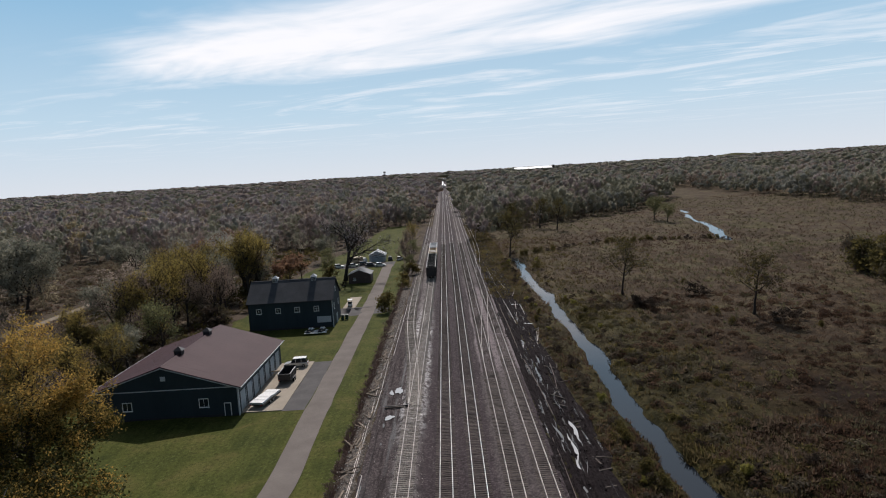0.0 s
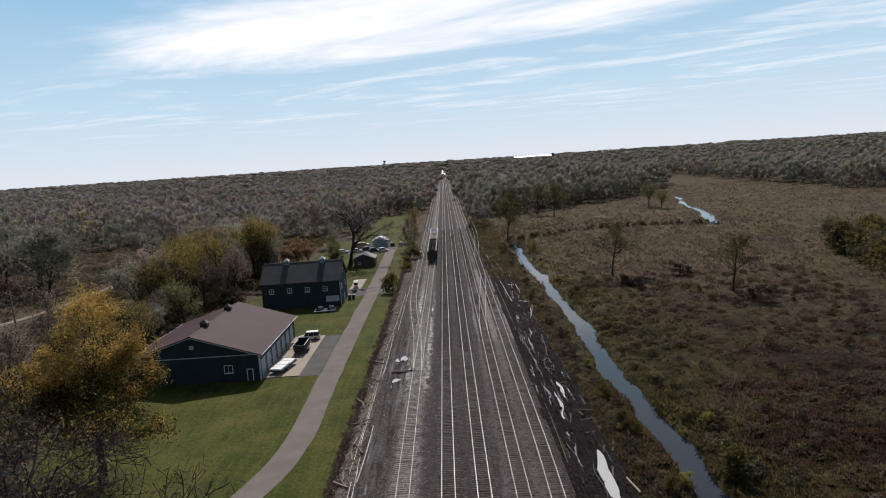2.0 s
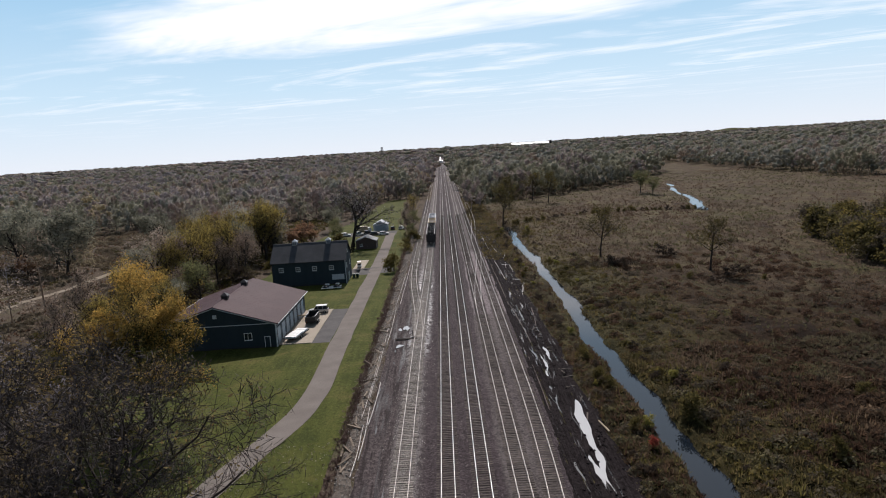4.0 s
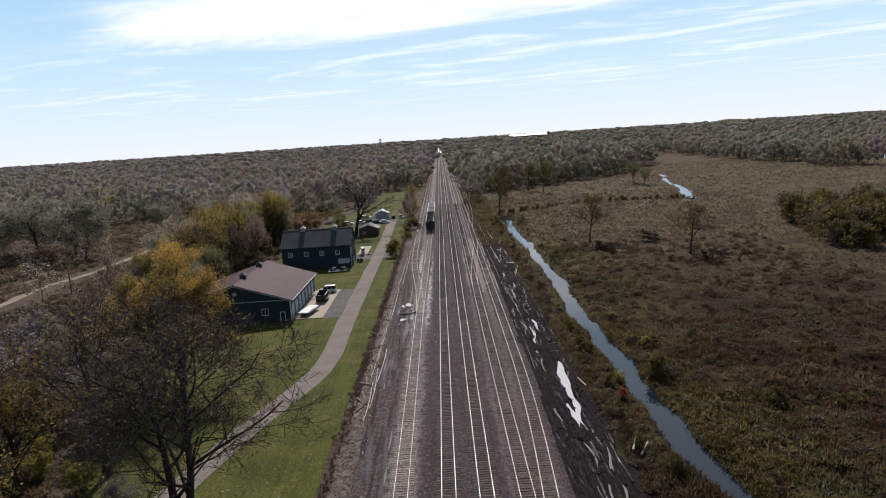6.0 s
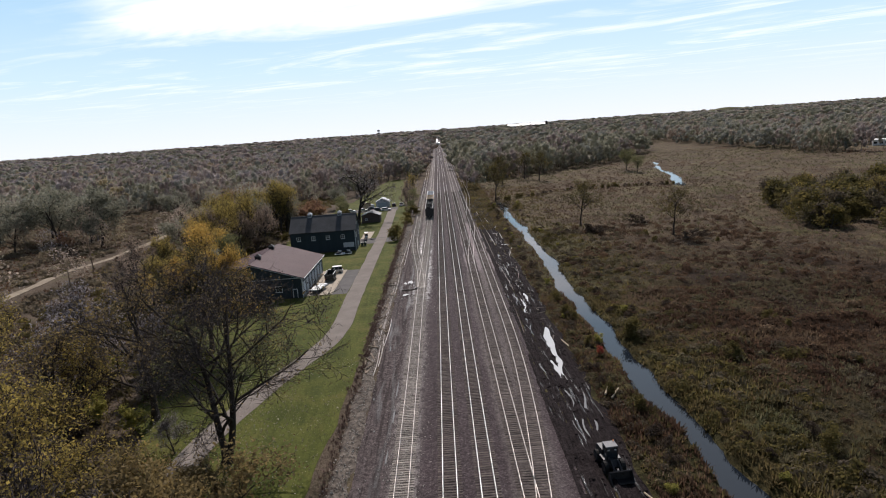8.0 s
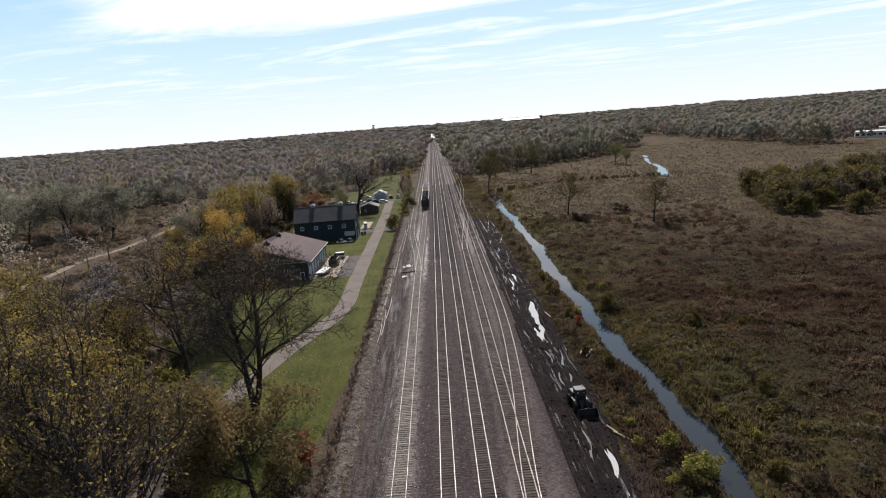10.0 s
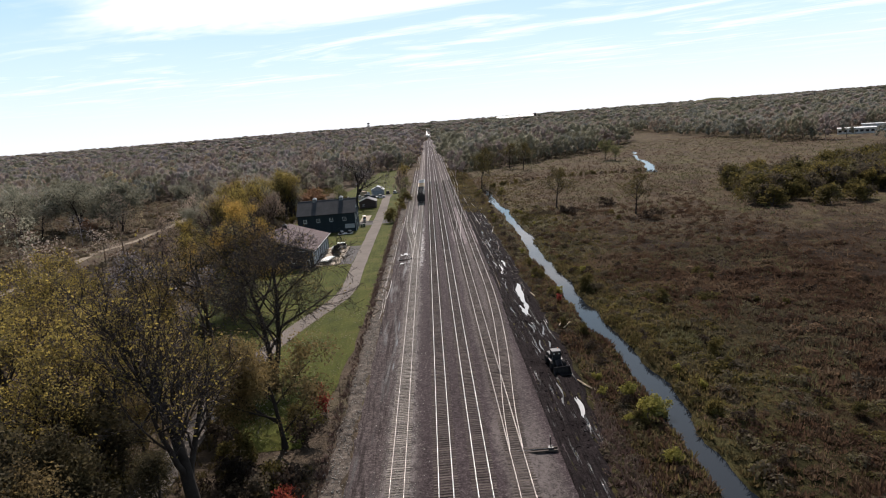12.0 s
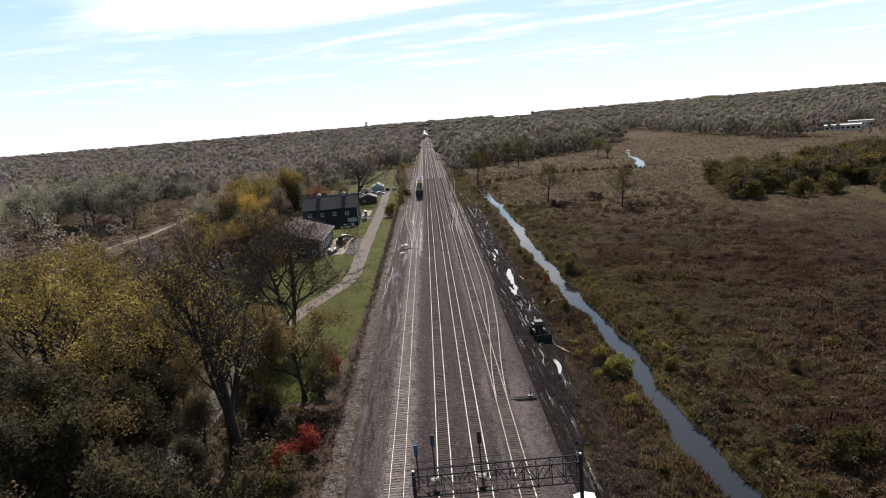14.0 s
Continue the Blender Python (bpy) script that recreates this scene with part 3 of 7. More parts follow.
def bar(bm, p0, p1, r, n=6, r1=None):
    """A round bar, tapered if r1 is given."""
    p0, p1 = Vector(p0), Vector(p1)
    d = p1 - p0
    vs = bmesh.ops.create_cone(bm, cap_ends=True, segments=n, radius1=r, radius2=r if r1 is None else r1, depth=d.length)["verts"]
    turn = d.to_track_quat("Z", "Y").to_matrix()
    for v in vs:
        v.co = turn @ v.co + (p0 + p1) / 2
    return bm


def prism(bm, outline, axis, a, b):
    """Extrudes a closed outline of (u, v) from a to b along an axis: 'x' takes (y, z), 'y' takes (x, z), 'z' takes (x, y)."""
    put = {"x": lambda u, v, w: (w, u, v), "y": lambda u, v, w: (u, w, v), "z": lambda u, v, w: (u, v, w)}[axis]
    r0 = [bm.verts.new(put(u, v, a)) for u, v in outline]
    r1 = [bm.verts.new(put(u, v, b)) for u, v in outline]
    n = len(outline)
    for i in range(n):
        bm.faces.new((r0[i], r0[(i + 1) % n], r1[(i + 1) % n], r1[i]))
    bm.faces.new(r0[::-1])
    bm.faces.new(r1)
    bmesh.ops.recalc_face_normals(bm, faces=bm.faces)
    return bm


def nb():
    return bmesh.new()


def cbox(*a):
    return box(nb(), *a)


def fade(v, lo, hi):
    s = np.clip((np.asarray(v, float) - lo) / (hi - lo), 0, 1)
    return s * s * (3 - 2 * s)


def rough2(x, y, scale, seed=0):
    """Smooth value noise over the plan, from -1 to 1."""
    x, y = np.asarray(x, float) * scale + 91.7 * seed, np.asarray(y, float) * scale + 37.3 * seed
    xi, yi = np.floor(x).astype(np.int64), np.floor(y).astype(np.int64)
    u, v = x - xi, y - yi
    u, v = u * u * (3 - 2 * u), v * v * (3 - 2 * v)

    def h(i, j):
        k = (i * 374761393 + j * 668265263 + seed * 974711) & 0x7FFFFFFF
        k = ((k ^ (k >> 13)) * 1274126177) & 0x7FFFFFFF
        return ((k ^ (k >> 16)) & 0xFFFF) / 32767.5 - 1

    return (h(xi, yi) * (1 - u) + h(xi + 1, yi) * u) * (1 - v) + (h(xi, yi + 1) * (1 - u) + h(xi + 1, yi + 1) * u) * v


# the lie of the land
def creek_x(y):
    y = np.asarray(y, float)
    return 27.55 + 0.55 * np.sin(y * 0.045 + 1.0) + 0.4 * np.sin(y * 0.11) + 0.25 * np.sin(y * 0.31)


def creek_half(y):
    y = np.asarray(y, float)
    return (1.38 + 0.24 * np.sin(y * 0.21) + 0.18 * np.sin(y * 0.57 + 2)) * fade(y, 272, 262)


def pond_x(y):
    y = np.asarray(y, float)
    return 124.5 + (y - 280) * 0.232 + 1.6 * np.sin(y * 0.06)


def pond_half(y):
    y = np.asarray(y, float)
    return (2.7 - 1.4 * fade(y, 300, 400) + 0.5 * np.sin(y * 0.16)) * fade(y, 274, 290) * fade(y, 482, 440)


def height(x, y):
    x, y = np.asarray(x, float), np.asarray(y, float)
    z = -0.45 + 0.16 * fade(x, -17.5, -14.5)
    z = z + 0.10 * rough2(x, y, 0.15, 1) * fade(x, -16.5, -18)
    right = fade(x, 12.0, 19.0)
    z = z - 0.72 * right
    z = z + right * (0.18 * rough2(x, y, 0.22, 2) + 0.22 * rough2(x, y, 0.06, 3))
    z = z + fade(x, 18.4, 20.5) * (0.20 * rough2(x, y, 0.42, 6) + 0.15 * rough2(x, y, 0.95, 7))
    # rounded hummocks with sharp creases between them
    z = z + fade(x, 30.5, 33.0) * fade(y, 300, 200) * (0.42 * np.abs(rough2(x, y, 0.30, 8)) + 0.60 * np.abs(rough2(x, y, 0.11, 9)) - 0.4)
    mud = fade(x, 11.4, 12.4) * fade(x, 18.6, 17.2) * fade(y, 330, 250)
    z = z + mud * (0.13 * np.sin(x * 3.3 + 1.3 * rough2(x, y, 0.06, 5)) + 0.12 * rough2(x, y, 0.5, 4))
    for cx, half, depth in ((creek_x(y), creek_half(y), 1.5), (pond_x(y), pond_half(y), 1.3)):
        d = np.abs(x - cx)
        z = np.where(half > 0.05, z - depth * fade(d, half + 1.5, half - 0.9) * fade(half, 0.0, 1.2), z)
    # the shallow ditch that leaves the creek's head
    yd = 268 + 26 * fade(x, 25, 70) - 8 * fade(x, 90, 130)
    z = z - 0.55 * fade(np.abs(y - yd), 4.0, 1.0) * fade(x, 24, 30) * fade(x, 150, 110)
    return z


def axis(*runs):
    out = []
    for a, b, s in runs:
        out.extend(np.arange(a, b, s))
    return np.array(out + [runs[-1][1]])


def sheet(name, xs, ys, zf, mat, smooth=True):
    X, Y = np.meshgrid(xs, ys)
    Z = zf(X, Y)
    nx, ny = len(xs), len(ys)
    i = np.arange(ny - 1)[:, None] * nx + np.arange(nx - 1)[None, :]
    F = np.stack((i, i + 1, i + nx + 1, i + nx), -1).reshape(-1, 4)
    return mesh_np(name, np.stack((X, Y, Z), -1).reshape(-1, 3), F, mat, smooth)


GX = axis((-4850, -1000, 350), (-1000, -200, 50), (-200, -60, 6), (-60, -20, 2.5), (-20, 10, 2.0), (10, 20, 0.35), (20, 34, 0.4), (34, 60, 0.7), (60, 115, 1.2), (115, 175, 1.6), (175, 400, 12), (400, 1000, 60), (1000, 4850, 350))
GY = axis((-1500, -100, 100), (-100, -50, 5), (-50, 130, 0.8), (130, 300, 1.6), (300, 500, 5), (500, 1000, 25), (1000, 4850, 350))
ground = tagged(new("ground", sheet("ground", GX, GY, height, M["ground"])), "flat autumn marsh and leaf-strewn woodland floor", "ground", kind="structure")


def ribbon(name, pts, half, lift, mat, step_m=1.5, cols=4, wobble=0.0, kind_label="", category="", seed=1):
    """A strip along a line of (x, y) that lies on the land."""
    pts = np.array(pts, float)
    seg = np.r_[0, np.cumsum(np.hypot(*np.diff(pts, axis=0).T))]
    s = np.arange(0, seg[-1], step_m)
    # smooth the corners of the line
    cx, cy = np.interp(s, seg, pts[:, 0]), np.interp(s, seg, pts[:, 1])
    k = max(1, int(5 / step_m))
    ker = np.hanning(2 * k + 3)[1:-1]
    ker /= ker.sum()
    pad = lambda a: np.convolve(np.r_[2 * a[0] - a[1:k + 1][::-1], a, 2 * a[-1] - a[-k - 1:-1][::-1]], ker, "valid")
    cx, cy = pad(cx), pad(cy)
    tx, ty = np.gradient(cx), np.gradient(cy)
    ln = np.hypot(tx, ty)
    nx, ny = ty / ln, -tx / ln
    w = np.linspace(-1, 1, cols + 1)
    hl = half + wobble * rough2(s, s * 0, 0.22, seed)
    hr = half + wobble * rough2(s, s * 0, 0.25, seed + 7)
    hw = np.where(w[None, :] < 0, hl[:, None], hr[:, None]) * w[None, :]
    X, Y = cx[:, None] + nx[:, None] * hw, cy[:, None] + ny[:, None] * hw
    Z = height(X, Y) + lift
    n, c = len(s), cols + 1
    i = np.arange(n - 1)[:, None] * c + np.arange(c - 1)[None, :]
    F = np.stack((i, i + 1, i + c + 1, i + c), -1).reshape(-1, 4)
    return tagged(new(name, mesh_np(name, np.stack((X, Y, Z), -1).reshape(-1, 3), F, mat, True)), kind_label, category, kind="structure")


def lawn_left(y):
    return np.interp(y, (-4, 8, 25, 45, 70, 95, 130, 160, 230, 320, 440), (-24, -32, -41, -49, -58, -66, -66, -58, -57, -48, -40))


def lawn_right(y):
    return np.interp(y, (-30, 0, 30, 60, 200, 250, 300, 440), (-22, -18.5, -16.6, -15.7, -15.7, -17.5, -21, -27))


def lawn_sheet():
    ys, us = np.arange(-4, 441, 2.0), np.linspace(0, 1, 24)
    wob = rough2(ys, ys * 0, 0.2, 3)[:, None] * 0.8
    L, R = lawn_left(ys)[:, None] + 1.5 * wob, lawn_right(ys)[:, None] + 0.5 * wob
    X = L + (R - L) * us[None, :]
    Y = np.repeat(ys[:, None], len(us), 1)
    Z = height(X, Y) + 0.05
    c = len(us)
    i = np.arange(len(ys) - 1)[:, None] * c + np.arange(c - 1)[None, :]
    F = np.stack((i, i + 1, i + c + 1, i + c), -1).reshape(-1, 4)
    return mesh_np("lawn", np.stack((X, Y, Z), -1).reshape(-1, 3), F, M["lawn"], True)


tagged(new("lawn", lawn_sheet()), "mown green lawn with fallen leaves", "lawn", kind="structure")
ribbon("road", [(-39, -150), (-37.5, -70), (-36, -30), (-34.5, -8), (-34.6, 10), (-33.4, 27), (-30.6, 41), (-27.6, 51), (-25.0, 58.5), (-22.9, 66), (-22.2, 76), (-22.6, 92), (-22.8, 125), (-22.9, 170), (-23.4, 215), (-24.5, 262)], 1.95, 0.11, M["asphalt"], 1.5, 4, 0.12, "narrow grey asphalt drive beside the lawn", "road")
ribbon("woodland_path", [(-124, 60), (-121, 110), (-122, 136), (-124.5, 156), (-119, 174), (-118.5, 198), (-119, 225), (-123, 245), (-128, 275)], 1.5, 0.09, M["path"], 2, 3, 0.3, "pale earth path through the brown woodland", "path")


def slab(name, x0, x1, y0, y1, top, mat, label, category):
    bm = cbox(x0, x1, y0, y1, -0.6, top)
    bmesh.ops.subdivide_edges(bm, edges=bm.edges[:], cuts=2)
    return tagged(part(name, bm, mat), label, category, kind="structure")


slab("concrete_apron", -35.2, -28.4, 100.8, 127.6, -0.27, M["concrete"], "pale concrete apron beside the long shed", "pavement")
ribbon("gravel_yard", [(-26.6, 100.5), (-26.7, 127.5)], 1.9, 0.085, M["gravel"], 1.5, 3, 0.12, "grey gravel strip between apron and drive", "gravel")
slab("house_apron", -30.5, -27.0, 178.5, 194, -0.28, M["concrete"], "pale concrete slab by the dark barn", "pavement")
ribbon("gravel_drive", [(-27.2, 186), (-24.0, 186)], 6.4, 0.082, M["gravel"], 0.8, 4, 0.3, "grey gravel drive joining the road", "gravel")
ribbon("gravel_lot", [(-46, 262), (-20.5, 262)], 6.5, 0.085, M["gravel"], 1.5, 4, 0.6, "grey gravel parking lot at the drive's end", "gravel")


# water
def water_strip(name, fx, fh, ys, z, mat, label):
    X = np.stack((fx(ys) - fh(ys) - 1.0, fx(ys), fx(ys) + fh(ys) + 1.0), 1)
    V = np.stack((X, np.repeat(ys[:, None], 3, 1), np.full_like(X, z)), -1).reshape(-1, 3)
    i = np.arange(len(ys) - 1)[:, None] * 3 + np.arange(2)[None, :]
    F = np.stack((i, i + 1, i + 4, i + 3), -1).reshape(-1, 4)
    return tagged(new(name, mesh_np(name, V, F, mat, True)), label, "water", kind="structure")


water_strip("creek_water", creek_x, creek_half, np.arange(-160, 270, 2.0), -1.72, M["creek"], "narrow still creek reflecting the pale sky")
water_strip("pond_water", pond_x, pond_half, np.arange(276, 478, 2.0), -1.72, M["creek"], "thin bright channel of open water in the marsh")


# railway: the beds
def bed_z(x, y):
    z = np.full(np.shape(x), -0.24)
    for c in (-6.9, -1.8, 2.2, 6.4):
        z = np.maximum(z, -0.035 - 0.30 * fade(np.abs(x - c), 1.35, 2.6))
    z = np.maximum(z, -0.035 - 0.30 * fade(np.abs(x - np.interp(y, (-9, 8, 55), (6.4, 7.6, 10.2))), 1.35, 2.6))
    return z + 0.022 * rough2(x, y, 2.3, 11) + 0.018 * rough2(x, y, 0.4, 12)


BX = axis((-9.0, 12.0, 0.34))
tagged(new("ballast", sheet("ballast", BX, axis((-130, -60, 4), (-60, 150, 0.7), (150, 320, 2), (320, 2600, 40)), bed_z, M["ballast"])), "dark crushed-stone ballast under the tracks", "ballast", kind="structure")
tagged(new("dirt_road", sheet("dirt_road", axis((-13.2, -8.6, 0.35)), axis((-130, -60, 4), (-60, 170, 0.9), (170, 420, 5)), lambda x, y: -0.235 + 0.03 * np.sin(x * 4 + 0.8 * rough2(x, y, 0.05, 8)) + 0.03 * rough2(x, y, 0.7, 13) - 0.3 * fade(x, -12.2, -13.2) * (0.6 + 0.4 * rough2(x, y, 0.5, 9)), M["dirt"])), "dark rutted service road of packed cinders", "dirt road", kind="structure")
def mud_edge(y):
    return np.interp(y, (-60, -30, -10, 8), (13.4, 13.7, 15.6, 18.7))


def mud_z(x, y):
    rut = 0.08 * np.sin(x * 6.1 + 2.2 * rough2(x, y, 0.07, 51)) + 0.10 * rough2(x, y * 0.16, 1.5, 52) + 0.06 * rough2(x, y, 1.7, 15)
    return height(x, y) + 0.12 + rut * fade(x, 18.3, 17.2) - 0.5 * fade(x + 0.9 * rough2(x, y, 0.25, 14) - mud_edge(y), 0.0, 1.1)


tagged(new("rubble_verge", sheet("rubble_verge", axis((-15.5, -12.5, 0.3)), axis((-130, -60, 3), (-60, 180, 0.8), (180, 260, 4)), lambda x, y: height(x, y) + 0.16 + 0.10 * rough2(x, y, 1.1, 16) - 0.5 * fade(x + 0.5 * rough2(x, y, 0.3, 17), -14.7, -15.5) - 0.3 * fade(x + 0.5 * rough2(x, y, 0.35, 18), -13.2, -12.5), M["rubble"], False)), "pale rubble and cinders heaped along the service road", "rubble", kind="structure")
tagged(new("mud_track", sheet("mud_track", axis((11.3, 20.2, 0.27)), axis((-130, -64, 1.5), (-64, 200, 0.42), (200, 330, 3)), lambda x, y: mud_z(x, y), M["mud"], False)), "wet black mud churned by machines beside the tracks", "mud", kind="structure")


def blot(name, x, y, rx, ry, z, mat, seed, n=28, rz=0.0, bend=0.0):
    """A flat pool with a ragged rim."""
    r = random.Random(seed)
    ph = [r.uniform(0, 6.3) for _ in range(4)]
    bm = nb()
    ring = []
    for i in range(n):
        a = 2 * math.pi * i / n
        k = 1 + 0.22 * math.sin(2 * a + ph[0]) + 0.16 * math.sin(3 * a + ph[1]) + 0.12 * math.sin(5 * a + ph[2]) + 0.08 * math.sin(9 * a + ph[3])
        yy = ry * k * math.sin(a)
        ring.append(bm.verts.new((rx * k * math.cos(a) + bend * math.sin(0.75 * yy + ph[0]), yy, 0)))
    bm.faces.new(ring)
    ob = part(name, bm, mat)
    ob.matrix_basis = pose(x, y, z, 0, 0, rz)
    return ob


PUDDLES = [(15.9, 52.5, 0.75, 9.5, 2), (14.1, 66, 0.35, 6, 0), (14.9, 78, 0.42, 7, 2), (16.2, 88, 0.5, 6, -3), (13.8, 84, 0.3, 5, 0), (16.9, 30, 0.4, 5, 3), (15.3, 25, 0.3, 4, 1), (16.6, 17, 0.35, 4, 4),
           (16.2, 1, 0.5, 4.5, 6), (17.2, -6, 0.3, 3, 2), (15.1, 36, 0.25, 5, 0), (14.0, 102, 0.3, 6, 0), (14.9, 112, 0.5, 4, 4), (16.0, 121, 0.3, 4, 0), (17.5, 150, 0.5, 2.5, 60), (16.3, 172, 0.8, 1.6, 80), (14.6, 134, 0.3, 4, 0), (13.2, 44, 0.25, 5, 0), (14.6, 6, 0.25, 5, 2), (17.0, 62, 0.3, 5, 4)]
rp = random.Random(33)
for k in range(26):
    PUDDLES.append((rp.uniform(12.8, 17.6), rp.uniform(-4, 135), rp.uniform(0.05, 0.12), rp.uniform(1.6, 4.8), rp.uniform(-1, 4)))
for k, (x, y, rx, ry, rz) in enumerate(PUDDLES):
    zz = float(np.mean([mud_z(np.array(x + d * rx), np.array(y + e * ry)) for d in (-0.8, -0.4, 0, 0.4, 0.8) for e in (-0.8, -0.4, 0, 0.4, 0.8)])) + (0.09 if k == 0 else 0.02)
    tagged(blot("puddle", x, y, rx * (1.5 if k == 0 else 0.5), ry, zz, M["sky_puddle"] if k in (0, 2, 3, 8, 14, 15) else M["puddle"], k, 44, -rz if rz < 20 else rz, 0.22 if rz < 20 else 0.0), "shallow puddle of rainwater shining in black mud", "puddle", "puddles in the mud")
for k, (x, y, rx, ry) in enumerate([(-9.7, 106.5, 0.55, 1.7), (-10.9, 105.5, 0.35, 1.0), (-10.4, 94.5, 0.7, 0.8), (-11.0, 91.5, 0.25, 1.2), (-10.8, 85, 0.25, 0.6), (-11.3, 58, 0.2, 2.0), (-9.0, 40, 0.18, 4.5), (-8.95, 31, 0.2, 3.0), (-12.1, 72, 0.2, 2.0), (-11.9, 66, 0.2, 1.5), (-11.2, 27, 0.25, 0.3), (-12.2, 37, 0.18, 0.8), (-9.1, 20, 0.2, 2.5)]):
    tagged(blot("puddle", x, y, rx * (1.0 if k < 3 else 0.5), ry * (1.0 if k < 3 else 0.7), -0.135, M["sky_puddle"] if k < 3 else M["puddle"], 60 + k), "small bright puddle on the dark service road", "puddle", "puddles on the service road")


# railway: rails and sleepers
RAIL_Z = 0.155


def rail_mesh(name, line, mat):
    """One rail along a line of (x, y): foot, web and head."""
    prof = [(-0.07, -0.155), (0.07, -0.155), (0.07, -0.135), (0.012, -0.115), (0.012, -0.045), (0.042, -0.035), (0.042, 0.0), (-0.042, 0.0), (-0.042, -0.035), (-0.012, -0.045), (-0.012, -0.115), (-0.07, -0.135)]
    pts = np.array(line, float)
    t = np.gradient(pts, axis=0)
    t /= np.hypot(t[:, 0], t[:, 1])[:, None]
    nrm = np.stack((t[:, 1], -t[:, 0]), 1)
    u, v = np.array(prof).T
    V = np.concatenate((pts[:, None, :] + nrm[:, None, :] * u[None, :, None], np.broadcast_to((RAIL_Z + v)[None, :, None], (len(pts), len(u), 1))), -1).reshape(-1, 3)
    n = len(u)
    i, j = np.arange(len(pts) - 1)[:, None] * n, np.arange(n)[None, :]
    k = (j + 1) % n
    F = np.stack((i + j, i + k, i + n + k, i + n + j), -1).reshape(-1, 4)
    return mesh_np(name, V, F, mat)


def tie_mesh(name, mat, seed):
    bm = cbox(-1.3, 1.3, -0.115, 0.115, -0.2, 0.0)
    r = random.Random(seed)
    for v in bm.verts:
        v.co += Vector((r.uniform(-0.04, 0.04), r.uniform(-0.012, 0.012), r.uniform(-0.012, 0.004)))
    me = bpy.data.meshes.new(name)
    bm.to_mesh(me)
    bm.free()
    me.materials.append(mat)
    return me


TIES = []  # filled last: (track, x of the line, y range, timber)


def track(label, line, rail_mat, tie_mat, gauge=0.7525, ties=True, near=(-42, 110), far=320):
    """A track of two rails along a line of (x, y) points."""
    pts = np.array(line, float)
    ys = np.concatenate((np.arange(pts[0, 1], min(pts[-1, 1], 320), 4.0), np.arange(320, pts[-1, 1], 60.0) if pts[-1, 1] > 320 else [], [pts[-1, 1]]))
    xs = np.interp(ys, pts[:, 1], pts[:, 0])
    if len(pts) > 2:
        ker = np.hanning(9)[1:-1]
        ker /= ker.sum()
        m = ys <= 320
        a = xs[m]
        if len(a) > 12:
            xs[m] = np.convolve(np.r_[a[0] * np.ones(3), a, a[-1] + (a[-1] - a[-2]) * np.arange(1, 4)], ker, "valid")
    base = thing("railway_track", label, "railway track", group="railway tracks")
    for side in (-1, 1):
        under(new("rail", rail_mesh("rail", np.stack((xs + side * gauge, ys), 1), rail_mat)), base)
    if ties:
        TIES.append((base, ys, xs, near, far, tie_mat))
    return base


track("rusty siding track on pale weathered sleepers", [(-6.95, -130), (-6.95, 96), (-6.6, 130), (-6.3, 158), (-6.0, 214), (-6.0, 700)], M["rust_rail"], M["grey_tie"])
track("rusty siding that curves off at a turnout", [(-6.95, 99), (-7.15, 108), (-7.8, 122), (-9.3, 140), (-10.35, 158), (-10.6, 180), (-10.6, 700)], M["rust_rail"], M["grey_tie"], near=(104, 190))
track("polished main line track on dark sleepers", [(-1.8, -130), (-1.8, 2600)], M["rail"], M["tie"])
track("second polished main line track on dark sleepers", [(2.2, -130), (2.2, 2600)], M["rail"], M["tie"])
track("worn side track in pale ballast", [(6.4, -130), (6.4, 1400)], M["rust_rail"], M["tie"])
track("side track curving out of a turnout on broad dark sleepers", [(6.4, -9), (6.75, 0), (7.25, 6), (8.05, 14), (9.0, 28), (9.8, 44), (10.2, 62), (10.25, 1000)], M["rust_rail"], M["tie"], near=(-6, 140))
track("crossover track between the two side tracks", [(6.4, 122), (6.75, 135), (8.3, 158), (9.9, 181), (10.25, 194)], M["rust_rail"], M["grey_tie"], ties=False)
track("outer siding in the dark mud far along the line", [(10.3, 225), (11.6, 250), (13.2, 285), (13.6, 320), (13.6, 900)], M["rust_rail"], M["tie"], ties=False)


def loose_rail(line, label, metal="rust_rail"):
    ob = tagged(new("loose_rail", rail_mesh("loose_rail", line, M[metal])), label, "rail", "loose rails beside the line")
    return ob


